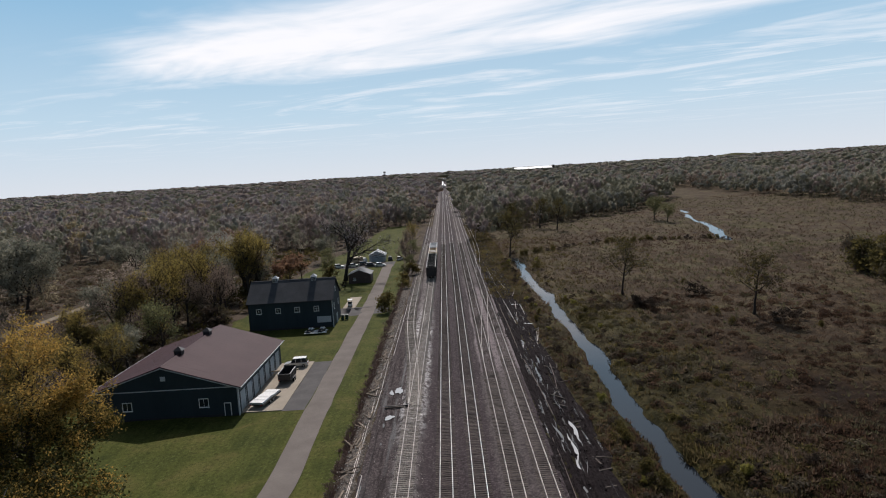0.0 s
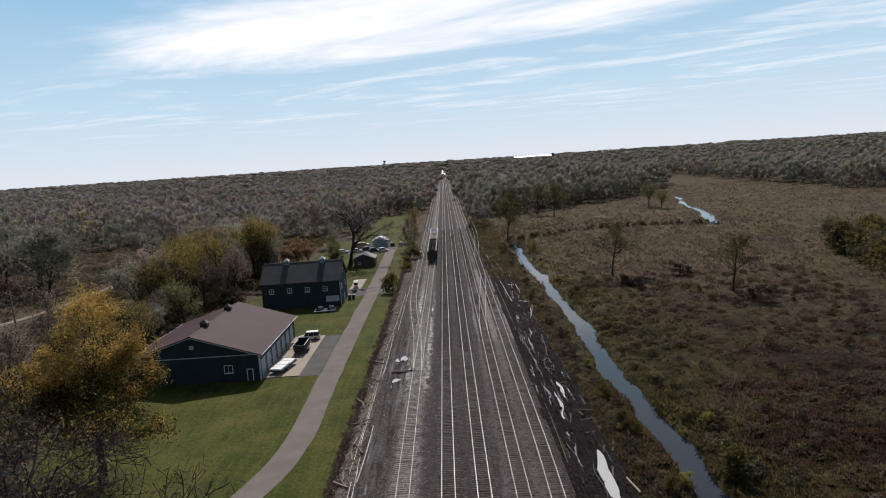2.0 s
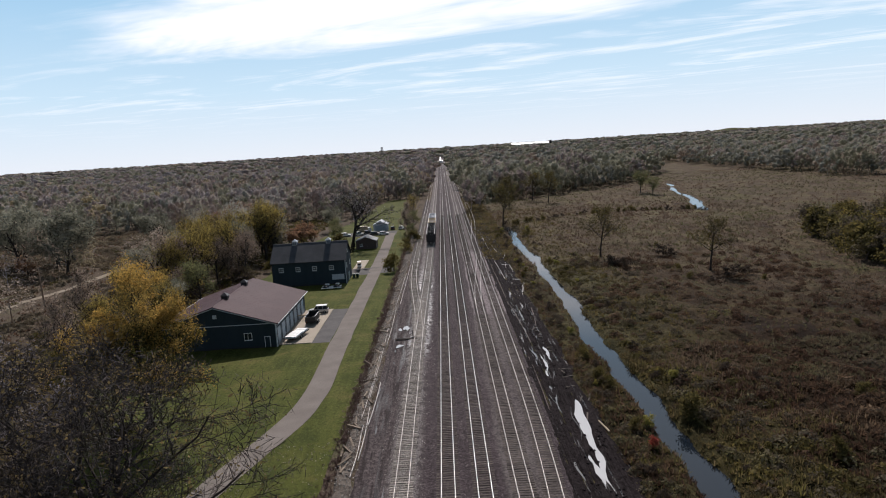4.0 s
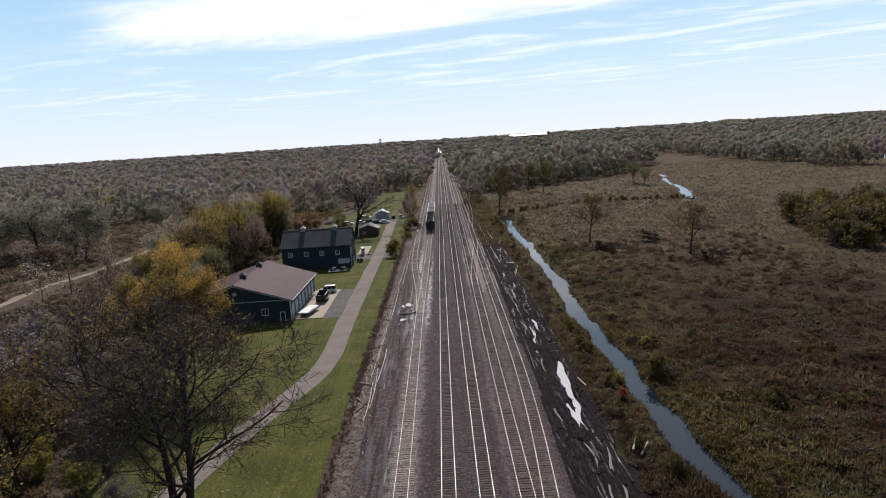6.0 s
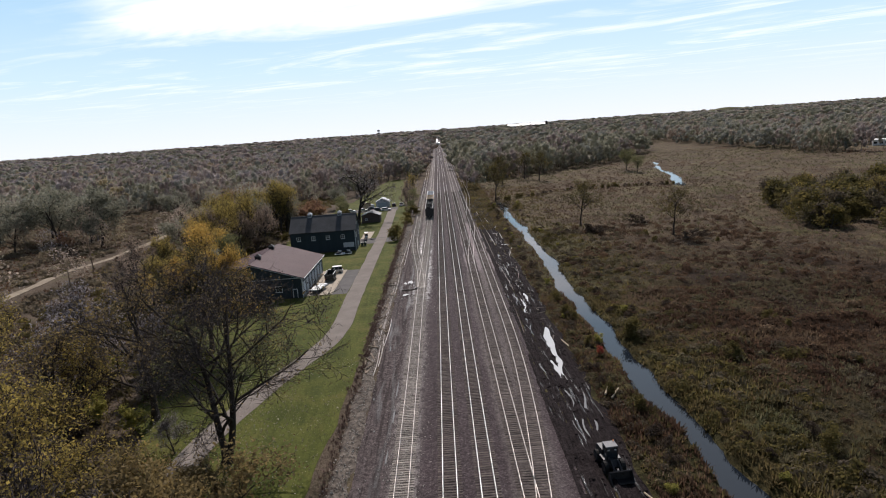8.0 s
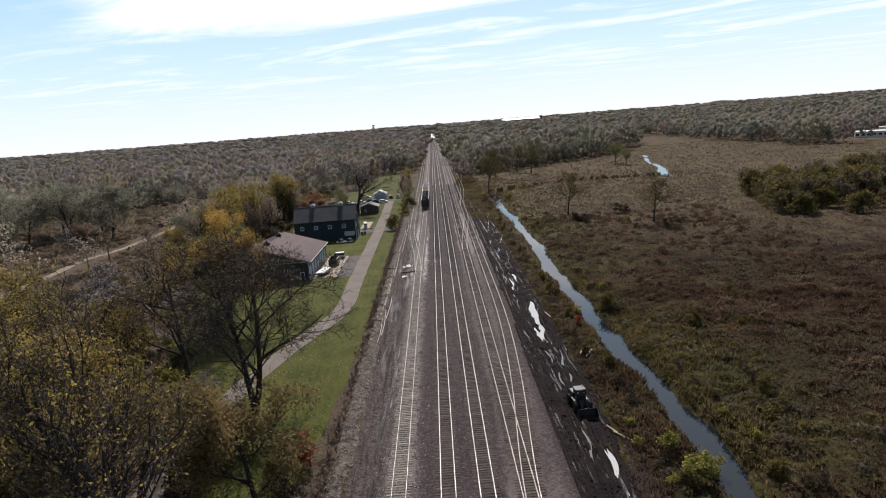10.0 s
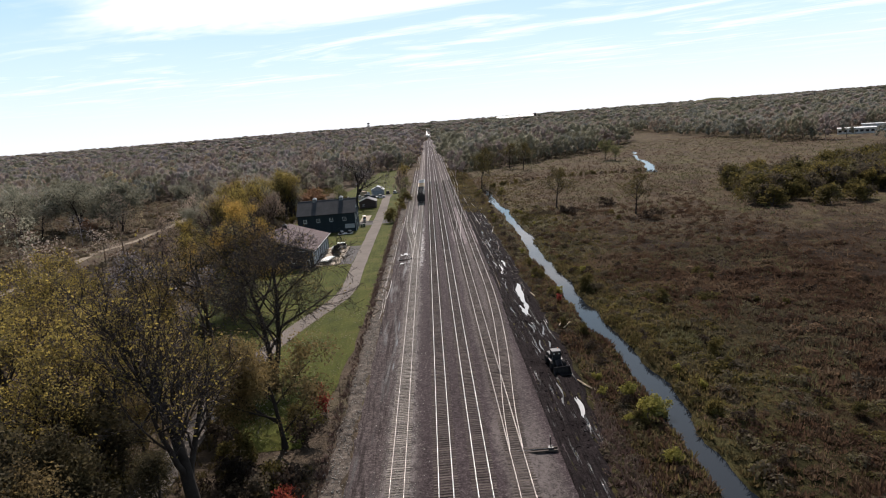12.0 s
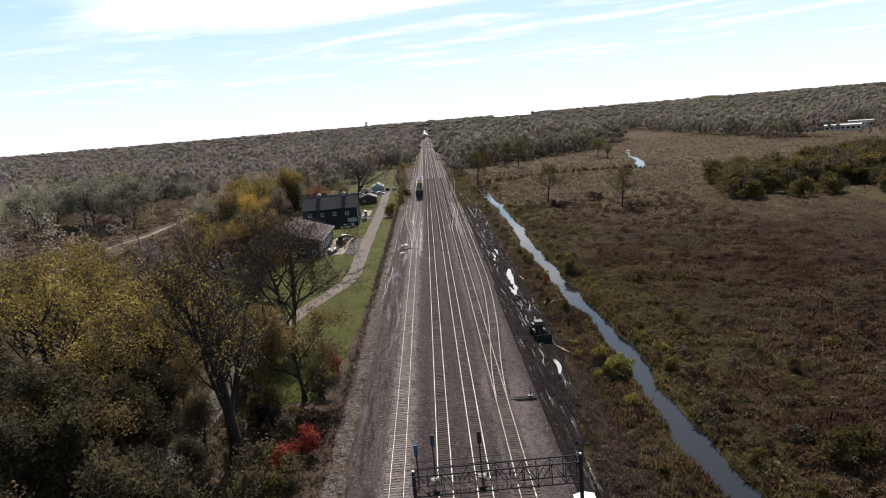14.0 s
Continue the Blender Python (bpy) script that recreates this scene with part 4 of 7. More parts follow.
r = random.Random(5)
for x0, y0, x1, y1 in [(-13.75, 62, -13.6, 92), (-13.4, 70, -13.55, 118), (-13.0, 96, -12.9, 125), (-13.55, 117, -12.6, 165), (-12.75, 50, -12.9, 66), (-13.2, 46, -13.1, 60), (-12.3, 128, -12.2, 178), (-12.6, 60, -12.3, 76)]:
    ys = np.linspace(y0, y1, 9)
    xs = np.linspace(x0, x1, 9) + 0.12 * np.sin(np.linspace(0, 3, 9) * r.uniform(0.7, 1.6))
    ob = loose_rail(np.stack((xs, ys), 1), "long rusty rail lying in rubble beside the road")
    ob.location.z = float(height(x0, y0)) + 0.05
for x0, y0, x1, y1 in [(14.2, 92, 13.3, 120), (17.0, 128, 19.4, 146), (18.3, 136, 20.6, 152), (15.2, 150, 14.1, 190), (16.2, 158, 17.8, 176), (13.1, 120, 12.9, 168), (17.5, 182, 19.8, 196), (16.8, 196, 15.2, 226), (14.4, 200, 13.6, 250), (18.5, 160, 18.6, 172), (12.5, 60, 12.7, 84), (16.9, 104, 17.9, 118)]:
    ys = np.linspace(y0, y1, 9)
    xs = np.linspace(x0, x1, 9) + 0.15 * np.sin(np.linspace(0, 3, 9))
    ob = loose_rail(np.stack((xs, ys), 1), "discarded rail lying in black mud", "rust_rail" if y0 > 125 else "dark_rust")
    ob.location.z = float(height((x0 + x1) / 2, (y0 + y1) / 2)) + 0.08
old = tie_mesh("old_sleeper", M["old_tie"], 9)
for k in range(70):
    y = r.uniform(48, 176)
    x = -14.15 + 0.35 * r.gauss(0, 1) - 0.2 * (y < 80)
    ob = new("old_sleeper", old)
    ob.matrix_basis = pose(x, y, float(height(x, y)) + 0.20 + r.uniform(0, 0.18), r.uniform(-4, 4), r.uniform(-5, 5), r.gauss(90, 28))
    tagged(ob, "old split timber sleeper thrown on the rubble", "sleeper", "old sleepers beside the road")
muddy = tie_mesh("old_sleeper", M["tie"], 10)
for k in range(42):
    y = r.uniform(60, 240)
    x = r.uniform(15.8, 19.4)
    ob = new("old_sleeper", muddy)
    ob.matrix_basis = pose(x, y, float(height(x, y)) + 0.18, r.uniform(-5, 5), r.uniform(-6, 6), r.uniform(0, 180))
    tagged(ob, "discarded sleeper half sunk in the mud", "sleeper", "sleepers in the mud")
for x, y, rz in ((20.9, 36.4, 68), (21.8, 35.4, 60), (18.6, 9, 110), (19.2, 7.4, 120), (19.0, 57, 100)):
    ob = part("log", bar(nb(), (-1.7, 0, 0.13), (1.7, 0, 0.16), 0.14, 9, 0.10), M["log"])
    ob.matrix_basis = pose(x, y, float(height(x, y)) + 0.06, 0, 0, rz)
    tagged(ob, "pale peeled log lying in brown weeds", "log", "logs by the creek")


# switch stand on its two long timbers
def switch_stand(x, y):
    s = thing("switch_stand", "dark switch stand on two long headblock timbers", "switch stand", (x, y, 0))
    for dy in (-0.32, 0.32):
        part("timber", cbox(-2.3, 2.0, dy - 0.13, dy + 0.13, -0.16, 0.03), M["tie"], s)
    part("base", cbox(0.9, 1.5, -0.3, 0.3, 0.03, 0.25), M["black"], s)
    part("mast", bar(nb(), (1.2, 0, 0.25), (1.2, 0, 1.5), 0.05, 8), M["black"], s)
    t = part("target", cbox(1.17, 1.23, -0.28, 0.28, 1.25, 1.6), M["black"], s)
    part("lever", bar(nb(), (1.2, 0, 0.3), (1.75, 0.35, 0.25), 0.035, 6), M["black"], s)
    part("throw_rod", bar(nb(), (-2.6, 0, 0.06), (1.0, 0, 0.08), 0.03, 6), M["pale_steel"], s)
    return s


switch_stand(9.1, -9.6)
switch_stand(-9.2, 98.8)


# signal bridge over the main lines
def signal_bridge(y):
    x0, x1, zb, zt, d = -4.2, 9.65, 6.9, 8.75, 0.55
    b = thing("signal_bridge", "dark steel lattice signal bridge spanning the tracks", "signal bridge", (0, y, 0))
    for cz in (zb, zt):
        for dy in (-d, d):
            part("chord", cbox(x0, x1, dy - 0.05, dy + 0.05, cz - 0.05, cz + 0.05), M["dark_steel"], b)
    n = 12
    xs = [x0 + (x1 - x0) * i / n for i in range(n + 1)]
    for i, x in enumerate(xs):
        for dy in (-d, d):
            part("upright", cbox(x - 0.035, x + 0.035, dy - 0.035, dy + 0.035, zb, zt), M["dark_steel"], b)
            if i < n:
                a, c = ((x, dy, zb), (xs[i + 1], dy, zt)) if i % 2 else ((x, dy, zt), (xs[i + 1], dy, zb))
                part("diagonal", bar(nb(), a, c, 0.035, 5), M["dark_steel"], b)
        part("crosspiece", bar(nb(), (x, -d, zt), (x, d, zt), 0.03, 5), M["dark_steel"], b)
    for px0 in (x0, x1 + 0.25):
        col = part("column", cbox(px0 - 0.14, px0 + 0.14, -0.14, 0.14, 0.0, zt + (0.35 if px0 > 0 else 0.1)), M["dark_steel"], b)
        part("cap", cbox(px0 - 0.11, px0 + 0.11, -0.11, 0.11, zt + (0.35 if px0 > 0 else 0.1), zt + (0.5 if px0 > 0 else 0.25)), M["pale_steel"], col)
        part("base_plate", cbox(px0 - 0.6, px0 + 0.6, -0.6, 0.6, -0.35, 0.06), M["concrete"], b)
    for k in range(8):
        yy = -d - 0.27 - 0.155 * k
        part("walkway_slat", cbox(x0 + 0.3, 4.6, yy - 0.025, yy + 0.025, zt - 0.62, zt - 0.58), M["brown_paint"], b)
    for zz in (zt - 0.05, zt + 0.5):
        part("handrail", bar(nb(), (x0, -d - 1.5, zz), (4.7, -d - 1.5, zz), 0.028, 6), M["dark_steel"], b)
        part("handrail", bar(nb(), (x0, d + 0.1, zz + 0.1), (3.6, d + 0.1, zz + 0.1), 0.028, 6), M["dark_steel"], b)
    for i in range(8):
        x = x0 + (4.7 - x0) * i / 7
        part("handrail_post", bar(nb(), (x, -d - 1.5, zt - 0.6), (x, -d - 1.5, zt + 0.5), 0.025, 5), M["dark_steel"], b)
        part("bracket", bar(nb(), (x, -d, zb), (x, -d - 1.5, zt - 0.62), 0.035, 5), M["dark_steel"], b)
    for x, top, mat in ((-3.85, 10.9, M["blue"]), (-2.4, 11.7, M["slate_blue"]), (1.55, 11.6, M["dark_steel"])):
        part("signal_mast", bar(nb(), (x, 0.75, zb), (x, 0.75, top - 0.9), 0.06, 8), M["dark_steel"], b)
        head = part("signal_head", cbox(x - 0.17, x + 0.17, 0.68, 0.74, top - 1.0, top + 0.02), mat, b, "tall signal backplate")
        for q in range(3):
            part("hood", bar(nb(), (x, 0.74, top - 0.98 + 0.4 * q), (x, 1.05, top - 0.98 + 0.4 * q), 0.13, 10), M["black"], head)
    for x in (-2.4, 1.55):
        box_ = part("junction_box", cbox(x - 0.35, x + 0.35, -0.35, 0.35, zb + 0.1, zb + 1.1), M["black"], b)
        part("lower_head", cbox(x - 0.28, x + 0.28, 0.68, 0.74, zb - 0.9, zb + 0.5), M["black"], b)
    part("post_light", bar(nb(), (3.45, 0.6, zt), (3.35, 0.6, zt + 0.8), 0.04, 6), M["white"], b)
    return b


signal_bridge(-41.0)


def relay_hut(x, y):
    h = thing("relay_hut", "white metal relay hut beside the signal bridge", "relay hut", (x, y, -0.35))
    h.scale = (0.8, 0.8, 0.8)
    part("body", cbox(-1.05, 1.05, -1.25, 1.25, 0.15, 2.75), M["white"], h)
    part("roof", prism(nb(), [(-1.25, 2.75), (1.25, 2.75), (1.25, 2.83), (0, 3.15), (-1.25, 2.83)], "y", -1.45, 1.45), M["white"], h)
    d = part("door", cbox(-1.10, -1.05, -0.45, 0.45, 0.2, 2.2), M["grey_white"], h)
    part("handle", cbox(-1.14, -1.10, 0.3, 0.36, 1.1, 1.25), M["black"], d)
    part("plinth", cbox(-1.2, 1.2, -1.4, 1.4, -0.3, 0.15), M["concrete"], h)


relay_hut(11.2, -36.8)


# buildings
def window(parent, at, w, h, face="y", mullions=(1, 1), sill=True):
    """A white-framed window on a wall; face: the axis of its normal (towards -y or +x)."""
    x, y, z = at
    t = 0.07
    put = (lambda u0, u1, d0, d1, z0, z1: cbox(x + u0, x + u1, y - d1, y - d0, z + z0, z + z1)) if face == "y" else (lambda u0, u1, d0, d1, z0, z1: cbox(x + d0, x + d1, y + u0, y + u1, z + z0, z + z1))
    win = part("window", put(-w / 2, w / 2, -0.02, 0.02, 0, h), M["glass"], parent)
    for u0, u1, z0, z1 in ((-w / 2 - t, w / 2 + t, -t, t * 0.6), (-w / 2 - t, w / 2 + t, h - t * 0.6, h + t), (-w / 2 - t, -w / 2 + t * 0.6, 0, h), (w / 2 - t * 0.6, w / 2 + t, 0, h)):
        part("window_frame", put(u0, u1, 0.0, 0.06, z0, z1), M["white"], win)
    for i in range(mullions[0]):
        u = -w / 2 + w * (i + 1) / (mullions[0] + 1)
        part("glazing_bar", put(u - 0.03, u + 0.03, 0.0, 0.045, 0, h), M["white"], win)
    for i in range(mullions[1]):
        q = h * (i + 1) / (mullions[1] + 1)
        part("glazing_bar", put(-w / 2, w / 2, 0.0, 0.04, q - 0.03, q + 0.03), M["white"], win)
    if sill:
        part("sill", put(-w / 2 - 0.12, w / 2 + 0.12, 0.0, 0.12, -0.13, -0.07), M["white"], win)
    return win


def cupola(parent, x, y, z, s=1.0, roof="black"):
    c = part("cupola", cbox(x - 0.62 * s, x + 0.62 * s, y - 0.62 * s, y + 0.62 * s, z - 0.9, z + 0.75 * s), M["grey_white"] if roof != "black" else M["black"], parent)
    for k in range(5):
        q = z + (-0.05 + 0.14 * k) * s
        part("louvre", cbox(x - 0.5 * s, x + 0.5 * s, y - 0.66 * s, y - 0.60 * s, q, q + 0.07 * s), M["dark_steel"], c)
    bm = nb()
    bmesh.ops.create_cone(bm, cap_ends=True, segments=4, radius1=1.15 * s, radius2=0.12, depth=0.6 * s)
    for v in bm.verts:
        v.co = Matrix.Rotation(radians(45), 3, "Z") @ v.co + Vector((x, y, z + 1.05 * s))
    part("cupola_roof", bm, M[roof], c)
    return c


def long_shed():
    w, d, e, a = 23.6, 27.2, 4.95, 8.75
    s = thing("long_shed", "long dark blue shed with a dull red metal roof", "shed", (-46.85, 100.0, -0.45))
    # walls, with the row of garage openings left free in the side wall
    t = 0.25
    part("gable_wall", prism(nb(), [(-w / 2, 0), (w / 2, 0), (w / 2, e), (0, a - 0.15), (-w / 2, e)], "y", 0, t), M["siding"], s)
    part("back_wall", prism(nb(), [(-w / 2, 0), (w / 2, 0), (w / 2, e), (0, a - 0.15), (-w / 2, e)], "y", d - t, d), M["siding"], s)
    part("side_wall", cbox(-w / 2, -w / 2 + t, t, d - t, 0, e), M["siding"], s)
    n, dw, dh = 7, 2.75, 3.5
    gap = (d - 0.8 - n * dw) / (n + 1)
    part("lintel", cbox(w / 2 - t, w / 2, t, d - t, dh, e), M["siding"], s)
    y = 0.4
    for k in range(n + 1):
        part("pier", cbox(w / 2 - t, w / 2, max(t, y), min(d - t, y + gap), 0, dh), M["siding"], s)
        if k < n:
            y0 = y + gap
            g = part("garage_door", cbox(w / 2 - 0.16, w / 2 - 0.10, y0, y0 + dw, 0.02, dh), M["door_blue"], s)
            for q in range(5):
                part("panel", cbox(w / 2 - 0.10, w / 2 - 0.07, y0 + 0.06, y0 + dw - 0.06, 0.08 + q * 0.685, 0.70 + q * 0.685), M["door_blue"], g)
            for yy in (y0, y0 + dw):
                part("door_trim", cbox(w / 2, w / 2 + 0.03, yy - 0.06, yy + 0.06, 0.02, dh), M["grey_white"], s)
        y += gap + dw
    # roof of two thick planes with standing seams
    o, th, f = 0.7, 0.16, 0.55
    slope = (a - e) / (w / 2)
    for sg in (-1, 1):
        bm = nb()
        prism(bm, [(0, a), (sg * (w / 2 + o), a - slope * (w / 2 + o)), (sg * (w / 2 + o), a - slope * (w / 2 + o) + th), (0, a + th)], "y", -f, d + f)
        roof = part("roof_plane", bm, M["red_roof"], s)
        for k in range(25):
            yy = -f + 0.3 + k * (d + 2 * f - 0.6) / 24
            bm = nb()
            prism(bm, [(0.15 * sg, a + th - 0.15 * slope), (sg * (w / 2 + o - 0.05), a + th - slope * (w / 2 + o - 0.05)), (sg * (w / 2 + o - 0.05), a + th + 0.008 - slope * (w / 2 + o - 0.05)), (0.15 * sg, a + th + 0.008 - 0.15 * slope)], "y", yy - 0.025, yy + 0.025)
            part("seam", bm, M["red_roof"], roof)
        part("fascia", prism(nb(), [(0, a - 0.02), (sg * (w / 2 + o), a - slope * (w / 2 + o) - 0.02), (sg * (w / 2 + o), a - slope * (w / 2 + o) - 0.17), (0, a - 0.19)], "y", -f - 0.03, -f), M["grey_white"], s)
        part("gutter", cbox(*sorted((sg * (w / 2 + o), sg * (w / 2 + o + 0.12))), -f, d + f, a - slope * (w / 2 + o) + 0.02, a - slope * (w / 2 + o) + 0.14), M["grey_white"], s)
    part("ridge_cap", prism(nb(), [(-0.3, a + th - 0.06), (0, a + th + 0.08), (0.3, a + th - 0.06)], "y", -f, d + f), M["red_roof"], s)
    part("trim_band", cbox(-w / 2, w / 2, -0.05, 0, e - 0.18, e - 0.02), M["grey_white"], s)
    part("base_trim", cbox(-w / 2, w / 2, -0.04, 0, 0.05, 0.35), M["dark_steel"], s)
    for x in (-w / 2, w / 2):
        part("corner_trim", cbox(x - 0.1, x + 0.1, -0.06, 0.1, 0, e - 0.18), M["grey_white"], s)
    part("downpipe", cbox(w / 2, w / 2 + 0.12, 0.1, 0.24, 0.1, e), M["grey_white"], s)
    window(s, (-6.2, 0, 1.75), 1.45, 1.35, mullions=(1, 0))
    window(s, (6.2, 0, 1.75), 1.45, 1.35, mullions=(1, 0))
    part("attic_vent", cbox(-0.4, 0.4, -0.05, 0.0, 6.4, 7.15), M["grey_white"], s)
    door = part("door", cbox(9.55, 10.45, -0.06, 0.0, 0.1, 2.15), M["siding"], s)
    for u0, u1, z0, z1 in ((9.42, 9.55, 0.1, 2.28), (10.45, 10.58, 0.1, 2.28), (9.55, 10.45, 2.15, 2.28)):
        part("door_frame", cbox(u0, u1, -0.09, 0.0, z0, z1), M["white"], door)
    part("handle", cbox(10.3, 10.36, -0.12, -0.06, 1.0, 1.12), M["pale_steel"], door)
    cupola(s, 0, 7.2, a, 1.0)
    cupola(s, 0, 20.5, a, 1.0)
    return s


long_shed()


def dark_barn():
    w, d, e, a = 20.9, 11.4, 7.2, 11.55
    s = thing("dark_barn", "two-storey dark blue barn with a dark shingle roof", "barn", (-39.9, 157.3, -0.45))
    t = 0.25
    part("front_wall", cbox(-w / 2, w / 2, 0, t, 0, e), M["siding"], s)
    part("back_wall", cbox(-w / 2, w / 2, d - t, d, 0, e), M["siding"], s)
    for sg in (-1, 1):
        x0, x1 = sorted((sg * w / 2, sg * (w / 2 - t)))
        part("gable_wall", prism(nb(), [(t, 0), (d - t, 0), (d - t, e), (d / 2, a - 0.2), (t, e)], "x", x0, x1), M["siding"], s)
    o, th = 0.45, 0.16
    slope = (a - e) / (d / 2)
    for sg in (-1, 1):
        c = d / 2
        part("roof_plane", prism(nb(), [(c, a), (c + sg * (d / 2 + o), a - slope * (d / 2 + o)), (c + sg * (d / 2 + o), a - slope * (d / 2 + o) + th), (c, a + th)], "x", -w / 2 - 0.4, w / 2 + 0.4), M["dark_roof"], s)
        part("gutter", cbox(-w / 2 - 0.4, w / 2 + 0.4, *sorted((c + sg * (d / 2 + o), c + sg * (d / 2 + o + 0.12))), a - slope * (d / 2 + o), a - slope * (d / 2 + o) + 0.12), M["dark_steel"], s)
    part("ridge_cap", prism(nb(), [(d / 2 - 0.25, a + th - 0.08), (d / 2, a + th + 0.07), (d / 2 + 0.25, a + th - 0.08)], "x", -w / 2 - 0.4, w / 2 + 0.4), M["dark_roof"], s)
    for x in (-w / 2 + 2.55, -w / 2 + 7.35, -w / 2 + 12.1, -w / 2 + 16.9):
        window(s, (x, 0, 4.35), 1.15, 1.15)
    for x in (-w / 2, w / 2):
        part("corner_trim", cbox(x - 0.09, x + 0.09, -0.05, 0.1, 0, e - 0.1), M["dark_steel"] if x < 0 else M["grey_white"], s)
    for y in (2.6, 8.6):
        window(s, (w / 2, y, 4.3), 0.8, 1.3, face="x")
    window(s, (w / 2, d / 2, 8.3), 0.7, 1.0, face="x")
    d1 = part("door", cbox(w / 2, w / 2 + 0.06, 4.7, 6.7, 0.05, 2.4), M["door_blue"], s)
    part("handle", cbox(w / 2 + 0.06, w / 2 + 0.10, 5.7, 5.76, 1.0, 1.2), M["pale_steel"], d1)
    p = part("sign_board", cbox(w / 2 - 4.0, w / 2 - 0.5, -0.07, -0.005, 1.35, 2.9), M["grey_white"], s, "weathered pale panel on the wall")
    part("base_trim", cbox(-w / 2, w / 2, -0.04, 0, 0.05, 0.5), M["dark_steel"], s)
    cupola(s, -w / 2 + 5.9, d / 2, a - 0.1, 1.05, "grey_roof")
    cupola(s, -w / 2 + 15.7, d / 2, a - 0.1, 1.05, "grey_roof")
    return s


dark_barn()


def small_shed(x0, x1, y0, d, e, a, wall, roof, label, axis_y=True, garage=False):
    w = x1 - x0
    s = thing("small_shed", label, "shed", ((x0 + x1) / 2, y0, -0.45))
    part("front_wall", prism(nb(), [(-w / 2, 0), (w / 2, 0), (w / 2, e), (0, a - 0.1), (-w / 2, e)], "y", 0, 0.15), wall, s)
    part("back_wall", prism(nb(), [(-w / 2, 0), (w / 2, 0), (w / 2, e), (0, a - 0.1), (-w / 2, e)], "y", d - 0.15, d), wall, s)
    for sg in (-1, 1):
        xa, xb = sorted((sg * w / 2, sg * (w / 2 - 0.15)))
        part("side_wall", cbox(xa, xb, 0.15, d - 0.15, 0, e), wall, s)
        sl = (a - e) / (w / 2)
        part("roof_plane", prism(nb(), [(0, a), (sg * (w / 2 + 0.35), a - sl * (w / 2 + 0.35)), (sg * (w / 2 + 0.35), a - sl * (w / 2 + 0.35) + 0.12), (0, a + 0.12)], "y", -0.3, d + 0.3), roof, s)
    if garage:
        g = part("garage_door", cbox(-w / 2 + 0.8, w / 2 - 0.8, -0.05, 0, 0, 2.6), M["door_blue"], s)
        for q in range(4):
            part("panel", cbox(-w / 2 + 0.9, w / 2 - 0.9, -0.08, -0.05, 0.06 + q * 0.63, 0.62 + q * 0.63), M["door_blue"], g)
    else:
        dd = part("door", cbox(0.4, 2.0, -0.05, 0, 0, 2.1), wall, s)
        part("handle", cbox(0.5, 0.56, -0.09, -0.05, 1.0, 1.1), M["pale_steel"], dd)
        window(s, (-1.8, 0, 1.2), 0.9, 0.8)
    return s


small_shed(-34.6, -27.0, 219.0, 7.5, 3.1, 4.6, M["brown_paint"], M["shed_roof"], "small dark brown garden shed by the drive")
small_shed(-33.2, -26.7, 270.0, 6.5, 3.0, 4.7, M["grey_white"], M["grey_roof"], "pale grey garage with a light metal roof", garage=True)


# vehicles
def wheel(parent, x, y, r, w=0.24, rim="pale_steel", z=None):
    bm = nb()
    bar(bm, (x, y - w / 2, r if z is None else z), (x, y + w / 2, r if z is None else z), r, 16)
    wl_ = part("wheel", bm, M["rubber"], parent)
    sgn = 1 if y > 0 else -1
    part("rim", bar(nb(), (x, y + sgn * w / 2, r if z is None else z), (x, y + sgn * (w / 2 + 0.015), r if z is None else z), r * 0.62, 12), M[rim], wl_)
    return wl_


